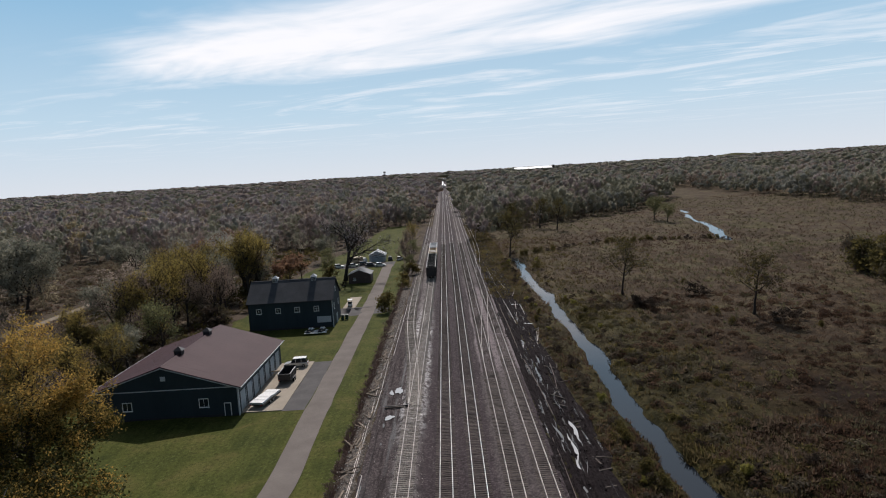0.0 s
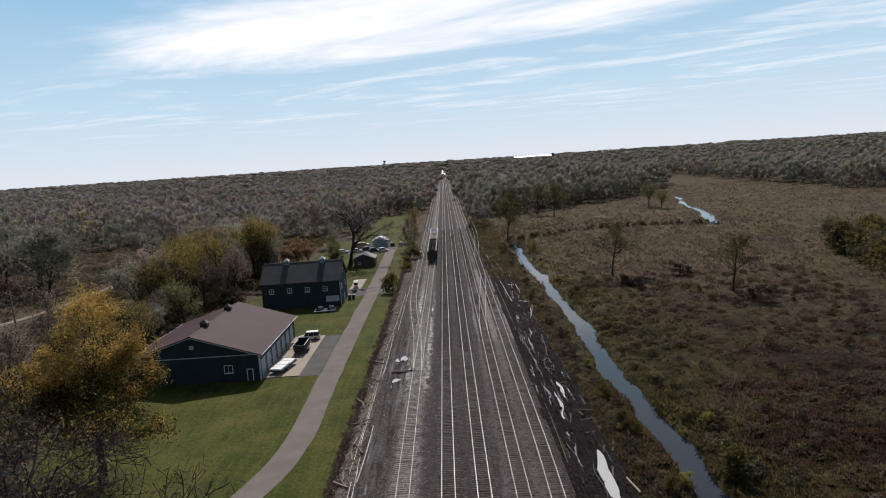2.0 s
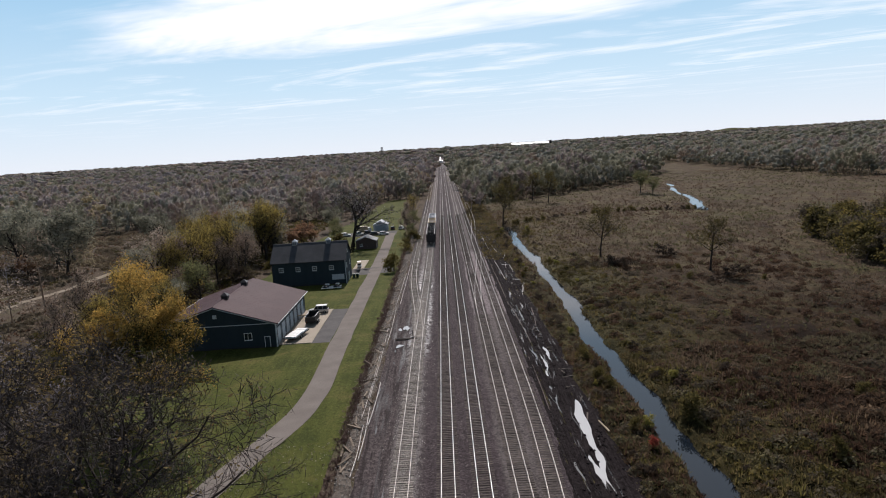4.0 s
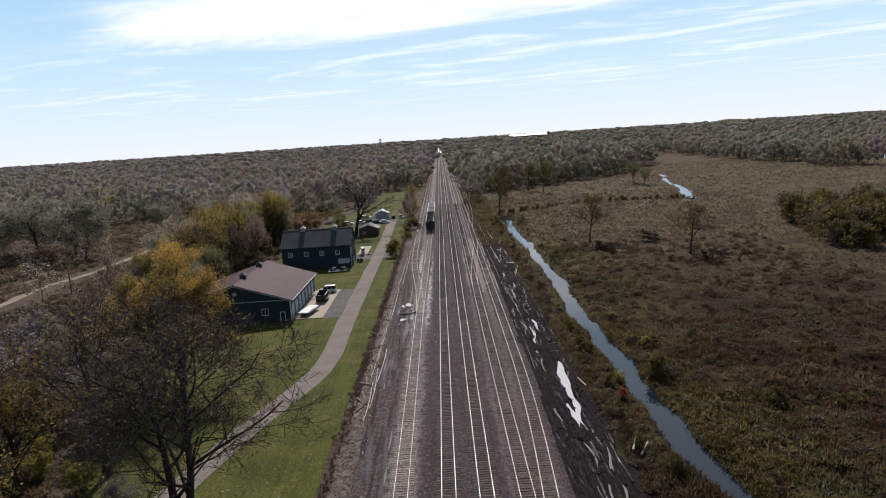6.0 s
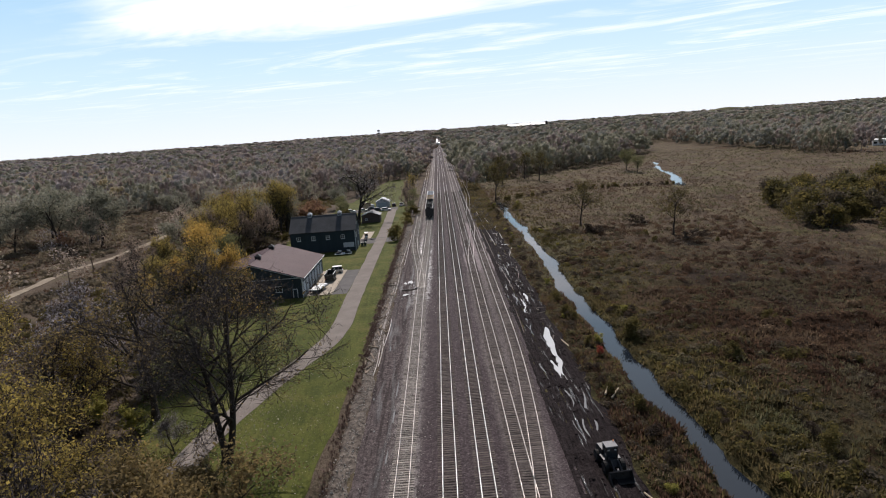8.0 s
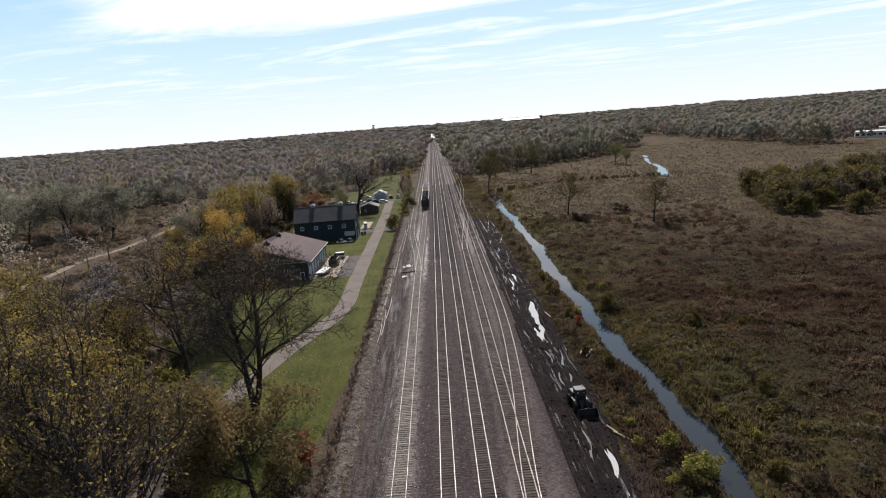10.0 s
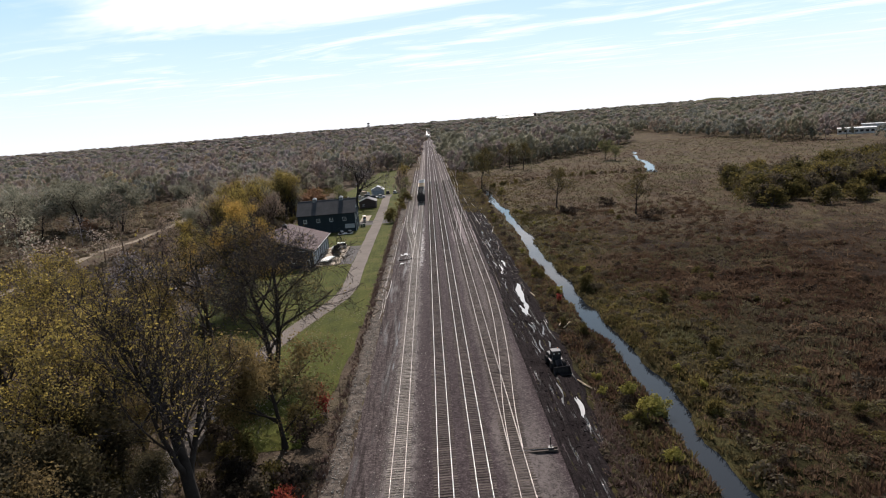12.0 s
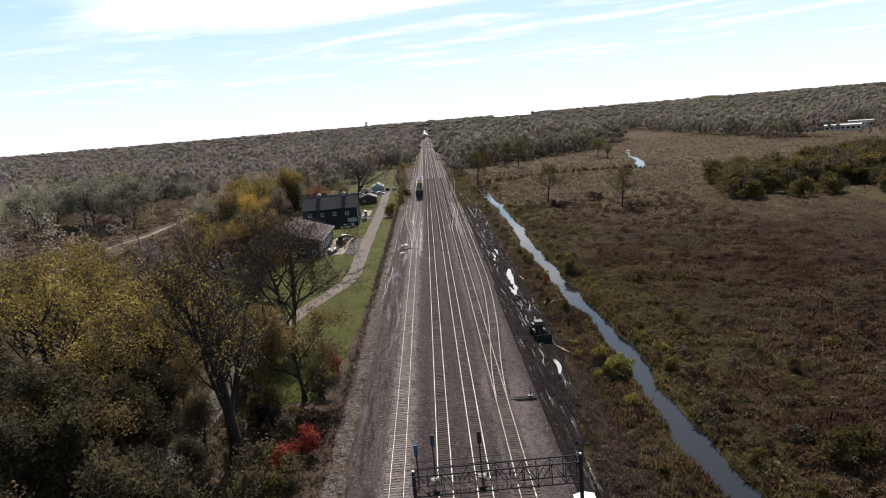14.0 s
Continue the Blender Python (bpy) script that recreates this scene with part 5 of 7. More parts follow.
def car(at, rz, paint_, label, cabin=((-1.9, 0.95), (-1.6, 1.62), (0.35, 1.62), (1.0, 1.0)), length=4.6, wid=1.85, category="car", group="parked cars", roof=None):
    c = thing("car", label, category, at, rz, group)
    h = length / 2
    body = nb()
    prism(body, [(-h, 0.35), (-h + 0.05, 0.85), (-h + 0.2, 0.98), (h - 1.3, 1.0), (h - 0.25, 0.86), (h, 0.62), (h, 0.32), (h - 0.4, 0.24), (-h + 0.4, 0.24)], "y", -wid / 2, wid / 2)
    bmesh.ops.bevel(body, geom=[e for e in body.edges if abs(e.verts[0].co.y - e.verts[1].co.y) < 1e-4], offset=0.06, segments=1, affect="EDGES")
    part("body", body, paint_, c)
    top = [(x, z) for x, z in cabin]
    cab = nb()
    prism(cab, [(top[0][0], 0.96), top[1], top[2], (top[3][0], 0.96)], "y", -wid / 2 + 0.12, wid / 2 - 0.12)
    for v in cab.verts:
        if v.co.z > 1.3:
            v.co.y *= 0.86
    g = part("cabin_glass", cab, M["glass"], c)
    rf = nb()
    box(rf, top[1][0] - 0.04, top[2][0] + 0.04, -wid / 2 + 0.2, wid / 2 - 0.2, top[1][1] - 0.02, top[1][1] + 0.06)
    part("roof", rf, roof or paint_, c)
    for sg in (-1, 1):
        for f in (0.33, 0.66):
            xm = top[0][0] + (top[3][0] - top[0][0]) * f
            part("pillar", bar(nb(), (xm, sg * (wid / 2 - 0.11), 0.95), (xm, sg * (wid / 2 - 0.2), top[1][1]), 0.05, 5), paint_, c)
        part("headlight", cbox(h - 0.08, h + 0.01, *sorted((sg * (wid / 2 - 0.1), sg * (wid / 2 - 0.5))), 0.6, 0.75), M["white"], c)
        part("tail_light", cbox(-h - 0.01, -h + 0.06, *sorted((sg * (wid / 2 - 0.06), sg * (wid / 2 - 0.3))), 0.7, 0.92), M["red_lens"], c)
        part("mirror", cbox(top[3][0] - 0.25, top[3][0] - 0.1, *sorted((sg * wid / 2, sg * (wid / 2 + 0.16))), 1.0, 1.13), paint_, c)
    for x in (-h + 0.85, h - 0.9):
        for y in (-wid / 2 + 0.1, wid / 2 - 0.1):
            wheel(c, x, y, 0.34)
    return c


SUV = ((-2.2, 0.98), (-2.0, 1.78), (0.45, 1.78), (1.1, 1.0))
car((-31.4, 124.6, -0.27), 183, M["silver"], "silver estate car with a white roof on the apron", SUV, 4.7, category="car", roof=M["white"])
for x, y, rz, mat, label in ((-44.4, 258.5, 10, "white", "white car parked on gravel"), (-38.6, 259, 15, "silver", "silver car parked beside the sheds"), (-34.8, 263, 20, "black", "black car parked on gravel"), (-31.2, 257.5, 8, "black", "dark car parked near the pale garage"), (-27.3, 256.2, 5, "white", "white car parked at the drive's end"), (-24.6, 272.5, 95, "black", "dark car parked beside the pale garage"), (-20.6, 271.5, 85, "white", "white pickup parked on the lawn's edge")):
    car((x, y, -0.365), rz, M[mat], label)


def box_truck(at, rz):
    t = thing("box_truck", "yellow and white box truck parked on gravel", "truck", at, rz)
    part("cab", prism(nb(), [(1.6, 0.5), (3.2, 0.5), (3.2, 1.5), (2.8, 2.3), (1.6, 2.3)], "y", -1.05, 1.05), M["white"], t)
    part("windscreen", prism(nb(), [(3.22, 1.5), (2.84, 2.22), (2.86, 2.22), (3.24, 1.5)], "y", -0.95, 0.95), M["glass"], t)
    part("cargo_box", cbox(-3.2, 1.45, -1.15, 1.15, 0.9, 3.0), M["tan"], t)
    part("chassis", cbox(-3.1, 3.1, -0.45, 0.45, 0.5, 0.88), M["black"], t)
    for x in (-2.0, 2.3):
        for y in (-0.95, 0.95):
            wheel(t, x, y, 0.45)


box_truck((-37.2, 267.5, -0.365), 20)


def dump_trailer():
    t = thing("dump_trailer", "black open-topped dump trailer on the concrete apron", "trailer", (-31.1, 115.9, -0.27), 90)
    for y in (-1.1, 1.1):
        part("side_board", cbox(-2.3, 2.3, y - 0.05, y + 0.05, 0.75, 1.95), M["black"], t)
        part("top_rail", cbox(-2.35, 2.35, y - 0.08, y + 0.08, 1.95, 2.05), M["pale_steel"], t)
        for x in (-1.6, -0.5, 0.6, 1.7):
            part("rib", cbox(x - 0.05, x + 0.05, *sorted((y, y + (0.12 if y > 0 else -0.12))), 0.75, 1.95), M["black"], t)
    part("tailgate", cbox(-2.35, -2.25, -1.1, 1.1, 0.75, 1.95), M["black"], t)
    part("headboard", cbox(2.25, 2.35, -1.1, 1.1, 0.75, 2.3), M["black"], t)
    part("floor_plate", cbox(-2.3, 2.3, -1.1, 1.1, 0.68, 0.76), M["black"], t)
    part("drawbar", bar(nb(), (2.3, 0, 0.55), (3.8, 0, 0.5), 0.07, 6), M["black"], t)
    part("jack", bar(nb(), (3.5, 0.15, 0), (3.5, 0.15, 0.9), 0.05, 6), M["pale_steel"], t)
    for x in (-0.5, 0.45):
        for y in (-1.28, 1.28):
            wheel(t, x, y, 0.38, 0.22)
    for y in (-1.28, 1.28):
        part("mudguard", cbox(-1.0, 0.95, y - 0.13, y + 0.13, 0.78, 0.83), M["black"], t)
    part("tail_light", cbox(-2.38, -2.35, 0.8, 1.05, 0.8, 0.95), M["red_lens"], t)


dump_trailer()


def flat_trailer():
    t = thing("flat_trailer", "flat trailer loaded with white sheeted panels", "trailer", (-32.3, 105.2, -0.27), 78)
    part("deck", cbox(-3.3, 3.3, -1.25, 1.25, 0.55, 0.7), M["black"], t)
    for k in range(5):
        part("panel", cbox(-3.15 + k * 1.27, -3.15 + k * 1.27 + 1.2, -1.15, 1.15, 0.7, 1.02 + 0.05 * (k % 3)), M["white"], t, "white sheeted panel")
    for y in (-1.28, 1.28):
        part("side_rail", cbox(-3.3, 3.3, y - 0.04, y + 0.04, 0.6, 0.85), M["black"], t)
    part("drawbar", bar(nb(), (3.3, 0, 0.5), (4.9, 0, 0.45), 0.07, 6), M["black"], t)
    for x in (-0.6, 0.35):
        for y in (-1.15, 1.15):
            wheel(t, x, y, 0.34, 0.22)
    for y in (-1.0, 1.0):
        part("tail_light", cbox(-3.36, -3.3, y - 0.15, y + 0.15, 0.58, 0.68), M["red_lens"], t)
    tr = thing("trestle", "pale timber beam on trestles behind the trailer", "trestle", (-32.4, 119.2, -0.27), 6)
    part("beam", cbox(-2.6, 2.6, -0.12, 0.12, 0.9, 1.1), M["log"], tr)
    for x in (-2.0, 2.0):
        part("leg", bar(nb(), (x, -0.4, 0), (x, 0, 0.9), 0.05, 5), M["log"], tr)
        part("leg", bar(nb(), (x, 0.4, 0), (x, 0, 0.9), 0.05, 5), M["log"], tr)


flat_trailer()


def watercraft():
    t = thing("watercraft_trailer", "low white trailer on the lawn by the barn", "trailer", (-32.8, 151.6, -0.38), 4)
    part("deck", cbox(-2.7, 2.7, -1.6, -0.8, 0.35, 0.5), M["white"], t)
    part("deck", cbox(-2.7, 2.7, 0.5, 1.2, 0.35, 0.5), M["white"], t)
    part("crossbeam", cbox(-0.6, 0.6, -1.6, 1.2, 0.28, 0.4), M["white"], t)
    for x in (-2.3, 2.3):
        wheel(t, x, -0.25, 0.25, 0.18)
        part("axle", cbox(x - 0.06, x + 0.06, -0.9, 0.6, 0.2, 0.28), M["white"], t)
    for x in (-1.35, 1.45):
        w = thing("watercraft", "small black and white watercraft tipped on a trailer", "watercraft", (-32.8 + x, 151.55 + x * 0.07, 0.0), 78, "watercraft on the trailer")
        hull = nb()
        prism(hull, [(-1.4, 0.25), (-1.3, 0.0), (0.9, 0.0), (1.6, 0.5), (1.2, 0.6), (-1.3, 0.5)], "y", -0.5, 0.5)
        part("hull", hull, M["black"], w)
        part("seat", prism(nb(), [(-1.2, 0.5), (-1.0, 0.85), (-0.1, 0.8), (0.1, 0.55)], "y", -0.22, 0.22), M["black"], w)
        part("hood", prism(nb(), [(0.1, 0.55), (0.3, 1.05), (0.6, 1.0), (1.5, 0.55)], "y", -0.42, 0.42), M["white"], w)
        part("handlebar", bar(nb(), (0.25, -0.4, 1.1), (0.25, 0.4, 1.1), 0.04, 5), M["black"], w)


watercraft()


def wheelie_bin(x, y, rz):
    b = thing("rubbish_bin", "dark green wheeled rubbish bin on the lawn", "bin", (x, y, -0.38), rz)
    body = cbox(-0.42, 0.42, -0.42, 0.42, 0.05, 1.15)
    for v in body.verts:
        if v.co.z < 0.5:
            v.co.x *= 0.82
            v.co.y *= 0.82
    part("body", body, M["green_bin"], b)
    part("lid", prism(nb(), [(-0.48, 1.15), (0.46, 1.15), (0.46, 1.2), (0, 1.28), (-0.48, 1.24)], "y", -0.46, 0.46), M["green_bin"], b)
    for s in (-0.3, 0.3):
        wheel(b, -0.36, s, 0.13, 0.06)


wheelie_bin(-28.3, 164.6, 10)
wheelie_bin(-27.3, 164.9, -5)


def golf_cart():
    g = thing("golf_cart", "white golf cart with a white canopy beside the barn", "golf cart", (-28.7, 181.0, -0.28), 95)
    part("body", prism(nb(), [(-1.2, 0.3), (-1.2, 0.75), (-0.3, 0.8), (-0.2, 0.45), (0.5, 0.45), (0.7, 0.9), (1.2, 0.65), (1.2, 0.3)], "y", -0.6, 0.6), M["white"], g)
    part("seat", cbox(-0.75, -0.25, -0.55, 0.55, 0.8, 0.95), M["black"], g)
    part("backrest", cbox(-0.85, -0.72, -0.55, 0.55, 0.9, 1.4), M["black"], g)
    part("canopy", cbox(-1.1, 0.8, -0.65, 0.65, 1.85, 1.95), M["white"], g)
    for x in (-1.0, 0.7):
        for y in (-0.55, 0.55):
            part("post", bar(nb(), (x, y, 0.6), (x, y, 1.85), 0.025, 5), M["black"], g)
    for x in (-0.8, 0.85):
        for y in (-0.5, 0.5):
            wheel(g, x, y, 0.23, 0.18)


golf_cart()


# rolling stock
def hopper_car(x, y, mat, label, length=17.5, load=None, ribs=8):
    c = thing("hopper_car", label, "freight car", (x, y, 0.155), 0, "freight cars on the siding")
    h, w, top = length / 2, 1.55, 4.15
    for sg in (-1, 1):
        a, b = sorted((sg * w, sg * (w - 0.1)))
        part("side_plate", cbox(a, b, -h, h, 1.1, top), mat, c)
        part("top_chord", cbox(*sorted((sg * (w + 0.08), sg * (w - 0.14))), -h, h, top, top + 0.14), mat, c)
        for k in range(ribs + 1):
            yy = -h + 0.12 + (length - 0.24) * k / ribs
            part("rib", cbox(*sorted((sg * w, sg * (w + 0.12))), yy - 0.07, yy + 0.07, 1.1, top), mat, c)
    for yy in (-h, h - 0.1):
        part("end_plate", cbox(-w + 0.1, w - 0.1, yy, yy + 0.1, 1.1, top), mat, c)
    part("floor_plate", cbox(-w + 0.1, w - 0.1, -h + 0.1, h - 0.1, 1.1, 1.3), mat, c)
    for k in (1, 2, 3):
        yy = -h + length * k / 4
        part("cross_brace", cbox(-w + 0.1, w - 0.1, yy - 0.12, yy + 0.12, top - 0.5, top - 0.1), mat, c)
    if load:
        part("load", cbox(-w + 0.12, w - 0.12, -h + 0.12, h - 0.12, 1.3, top - 0.7), load, c)
    for yy in (-h + 2.0, h - 2.0):
        b = part("bogie", cbox(-1.0, 1.0, yy - 1.3, yy + 1.3, 0.45, 0.95), M["black"], c)
        for dy in (-0.85, 0.85):
            for sx in (-0.76, 0.76):
                part("wheel", bar(nb(), (sx - 0.06, yy + dy, 0.44), (sx + 0.06, yy + dy, 0.44), 0.44, 14), M["rust_rail"], b)
    for yy, s in ((-h, -1), (h, 1)):
        part("coupler", cbox(-0.15, 0.15, *sorted((yy, yy + s * 0.55)), 0.75, 1.05), M["rust_rail"], c)
    return c


hopper_car(-6.0, 223.8, M["black"], "black open hopper car standing on the siding", 17.5)
hopper_car(-6.0, 242.4, M["black"], "second black open hopper car, empty, on the siding", 17.5)
hopper_car(-6.0, 261.0, M["tan"], "tan open freight car on the siding", 17.5, M["grey_white"])
hopper_car(-6.0, 279.6, M["grey_white"], "pale freight car at the string's far end", 17.5, M["grey_white"])


def passenger_train(x, y, n, label):
    t = thing("passenger_train", label, "train", (x, y, 0.155))
    for k in range(n):
        y0 = k * 26.2
        c = part("carriage", prism(nb(), [(-1.5, 0.8), (1.5, 0.8), (1.55, 3.9), (1.1, 4.75), (-1.1, 4.75), (-1.55, 3.9)], "y", y0, y0 + 25.6), M["stainless"], t)
        part("window_band", cbox(-1.58, 1.58, y0 + 1.5, y0 + 24, 2.6, 3.4), M["glass"], c)
        part("bogie", cbox(-1.1, 1.1, y0 + 2, y0 + 5, 0.0, 0.8), M["black"], c)
        part("bogie", cbox(-1.1, 1.1, y0 + 20, y0 + 23, 0.0, 0.8), M["black"], c)


passenger_train(-1.8, 1290, 14, "long stainless steel passenger train far down the line")
passenger_train(2.2, 1240, 4, "shorter stainless steel train far down the line")


def wheel_loader(x, y, rz):
    z = float(height(x, y)) + 0.05
    t = thing("wheel_loader", "black wheel loader with a pale cab roof in mud", "wheel loader", (x, y, z), rz)
    t.scale = (0.86, 0.86, 0.86)
    # local: the bucket points along +x
    part("engine_hood", prism(nb(), [(-3.0, 0.9), (-3.0, 1.9), (-2.6, 2.15), (-0.7, 2.2), (-0.7, 0.9)], "y", -0.85, 0.85), M["black"], t)
    part("front_frame", prism(nb(), [(0.3, 0.7), (0.3, 1.5), (1.2, 1.7), (1.7, 1.0), (1.5, 0.6)], "y", -0.5, 0.5), M["black"], t)
    cab = part("cab", cbox(-0.75, 0.55, -0.7, 0.7, 1.5, 3.05), M["glass"], t, "dark glazed cab")
    for xx in (-0.75, 0.55):
        for yy in (-0.7, 0.7):
            part("cab_post", cbox(xx - 0.05, xx + 0.05, yy - 0.05, yy + 0.05, 1.5, 3.05), M["black"], cab)
    part("cab_roof", cbox(-0.85, 0.68, -0.78, 0.78, 3.05, 3.2), M["shed_roof"], t, "dusty pale grey cab roof")
    part("platform", cbox(-0.9, 0.6, -1.15, 1.15, 1.3, 1.5), M["black"], t)
    for yy in (-0.45, 0.45):
        part("lift_arm", prism(nb(), [(0.4, 1.7), (1.5, 1.75), (3.2, 0.7), (3.2, 0.4), (1.4, 1.35), (0.4, 1.4)], "y", yy - 0.1, yy + 0.1), M["black"], t)
        part("ram", bar(nb(), (0.6, yy, 1.0), (2.0, yy, 1.1), 0.08, 8), M["pale_steel"], t)
        part("work_light", cbox(0.5, 0.62, yy - 0.12, yy + 0.12, 2.6, 2.75), M["white"], t)
    part("bucket", prism(nb(), [(3.0, 0.1), (4.3, 0.08), (4.3, 0.14), (3.15, 0.2), (3.05, 1.0), (3.5, 1.35), (3.4, 1.42), (2.92, 1.05)], "y", -1.45, 1.45), M["black"], t)
    for yy in (-1.45, 1.40):
        part("bucket_side", prism(nb(), [(3.0, 0.1), (4.3, 0.1), (3.5, 1.4), (2.95, 1.05)], "y", yy, yy + 0.05), M["black"], t)
    for xx in (-1.9, 1.1):
        for yy in (-1.05, 1.05):
            wheel(t, xx, yy, 0.78, 0.55, "black")
    part("beacon", bar(nb(), (-0.6, 0.6, 3.22), (-0.6, 0.6, 3.4), 0.08, 8), M["orange"], t)
    return t


wheel_loader(15.9, 15.6, -84)


# trees
def grow(seed, fan, levels, up=0.25, fork=0.28, limb=0.66, wander=0.22, angle=(28, 58), stems=1):
    """Branches of a tree of height about 1: a list of (points, radii, level), and the twig points that bear leaves."""
    r = np.random.RandomState(seed)
    chains, tips = [], []

    def turn(d, ang):
        a = r.normal(size=3)
        a -= a.dot(d) * d
        a /= np.linalg.norm(a)
        return d * math.cos(ang) + a * math.sin(ang)

    def branch(p, d, length, rad, lev):
        n = (7, 5, 4, 3, 2)[min(lev, 4)]
        pts, rr = [p], [rad]
        for k in range(n):
            d = d + wander * (0.5 + 0.25 * lev) * r.normal(size=3) * 0.6 + np.array((0, 0, up * (0.5 if lev else 0.3)))
            d = d / np.linalg.norm(d)
            p = p + d * length / n
            pts.append(p)
            rr.append(rad * (1 - (0.62 if lev else 0.55) * (k + 1) / n))
        chains.append((np.array(pts), np.array(rr), lev))
        if lev >= levels - 1:
            tips.extend(pts[1:])
        if lev >= levels:
            return
        count = fan[lev]
        for k in range(count):
            f = fork + (1 - fork) * (k + r.uniform(0.2, 0.9)) / count if lev == 0 else 0.25 + 0.75 * (k + r.uniform(0, 1)) / count
            f = min(f, 0.999)
            i = min(int(f * n), n - 1)
            q = pts[i] + (pts[i + 1] - pts[i]) * (f * n - i)
            dd = pts[i + 1] - pts[i]
            dd = dd / np.linalg.norm(dd)
            side = turn(dd, radians(r.uniform(*angle)))
            branch(q, side, length * limb * r.uniform(0.7, 1.1) * (1.12 - 0.42 * f), rr[i] * r.uniform(0.45, 0.62), lev + 1)

    for s in range(stems):
        d0 = np.array((0.0, 0, 1)) if stems == 1 else np.array((0.22 * math.cos(2.4 * s), 0.22 * math.sin(2.4 * s), 1))
        branch(np.array((0.12 * s * 0.1, 0.0, 0.0)), d0 / np.linalg.norm(d0), 0.75, 0.021 if stems == 1 else 0.016, 0)
    tips = np.array(tips)
    top = np.percentile(tips[:, 2], 97)
    return [(p / top, rd / top, lv) for p, rd, lv in chains], tips / top


def tubes(chains, sides=(8, 6, 4, 3, 3), thick=1.0, minimum=0.0):
    Vs, Fs, off = [], [], 0
    for pts, rad, lev in chains:
        n = sides[min(lev, 4)]
        a = np.arange(n) * 2 * math.pi / n
        t = np.gradient(pts, axis=0)
        t /= np.linalg.norm(t, axis=1)[:, None]
        ref = np.array((1.0, 0, 0)) if abs(t[0][0]) < 0.8 else np.array((0, 1.0, 0))
        u = np.cross(t, ref)
        u /= np.linalg.norm(u, axis=1)[:, None]
        v = np.cross(t, u)
        rr = np.maximum(rad * thick, minimum)
        if lev == 0:
            rr = rr.copy()
            rr[0] *= 1.5
        ring = pts[:, None, :] + rr[:, None, None] * (np.cos(a)[None, :, None] * u[:, None, :] + np.sin(a)[None, :, None] * v[:, None, :])
        Vs.append(ring.reshape(-1, 3))
        i, j = np.arange(len(pts) - 1)[:, None] * n, np.arange(n)[None, :]
        k = (j + 1) % n
        Fs.append((np.stack((i + j, i + k, i + n + k, i + n + j), -1) + off).reshape(-1, 4))
        off += len(pts) * n
    return np.concatenate(Vs), np.concatenate(Fs)


def leaves(points, count, size, spread, seed, flat=0.0, slim=0.55):
    """Small kite-shaped leaves or leaf sprays round the twig points."""
    r = np.random.RandomState(seed)
    c = points[r.randint(len(points), size=count)] + r.normal(size=(count, 3)) * spread
    a = r.normal(size=(count, 3))
    a /= np.linalg.norm(a, axis=1)[:, None]
    b = np.cross(a, r.normal(size=(count, 3)))
    b[:, 2] *= 1 - flat
    b /= np.linalg.norm(b, axis=1)[:, None]
    s = size * r.uniform(0.6, 1.4, (count, 1))
    V = np.stack((c - a * s, c + b * s * slim, c + a * s, c - b * s * slim), 1)
    return V.reshape(-1, 3), np.arange(count * 4).reshape(-1, 4)


def tree_kind(seed, h, wide, leaf_mat, count, size, spread, fan=(8, 5, 4, 4), levels=4, label="", twig=0.011, up=0.25, stems=1, fork=0.28, angle=(28, 58), bark="bark", name="tree", category="tree", group="", thick=1.15, haze=0, sides=None):
    """Builds one tree with its parts at the origin; h in metres, wide: how much broader than grown."""
    chains, tips = grow(seed, fan, levels, up, fork, stems=stems, angle=angle)
    s = np.array((h * wide, h * wide, h))
    base = thing(name, label, category, group=group)
    V, F = tubes([(p * s, rd * h, lv) for p, rd, lv in chains if name != "bush" or lv < 2], sides or ((4, 3, 3, 3, 3) if name == "bush" else (8, 5, 4, 3, 3) if levels > 3 else (6, 4, 3, 3, 3)), thick, twig)
    under(new("trunk", mesh_np("trunk", V, F, M[bark], True)), base)
    if haze:
        V, F = leaves(tips * s, haze, 0.42, 0.45, seed + 90, slim=0.045)
        under(new("twig_haze", mesh_np("twig_haze", V, F, M["twig"])), base)
    if count:
        V, F = leaves(tips * s, count, size, spread, seed + 50)
        V[:, 2] = np.maximum(V[:, 2], 0.02)
        under(new("crown", mesh_np("crown", V, F, M[leaf_mat])), base)
    return base


def plant(kind, x, y, scale, rz, label="", z=None, sink=0.1):
    t = copy_thing(kind, pose(x, y, (float(height(x, y)) if z is None else z) - sink, 0, 0, rz) @ Matrix.Scale(scale, 4))
    t.scale = (scale, scale, scale)
    if label:
        t["label"] = label
    return t


MAPLE = tree_kind(3, 22.8, 1.42, "yellow_leaf", 30000, 0.13, 0.42, (10, 5, 4, 4), up=0.30, label="tall maple with yellow autumn leaves on the lawn", fork=0.2)
MAPLE.matrix_basis = pose(-44.6, 63.8, -0.5, 0, 0, 40)
# lower and inner leaves: olive green, darkened to carry the crown's own shade
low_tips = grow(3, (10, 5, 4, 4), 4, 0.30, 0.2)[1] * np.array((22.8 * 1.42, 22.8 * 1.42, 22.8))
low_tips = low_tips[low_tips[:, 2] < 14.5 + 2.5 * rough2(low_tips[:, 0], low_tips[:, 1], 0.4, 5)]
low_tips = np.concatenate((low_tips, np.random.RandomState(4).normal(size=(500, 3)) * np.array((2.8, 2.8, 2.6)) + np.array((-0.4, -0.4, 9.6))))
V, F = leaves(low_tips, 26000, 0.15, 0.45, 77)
under(new("lower_crown", mesh_np("lower_crown", V, F, M["maple_shade_green"])), MAPLE)
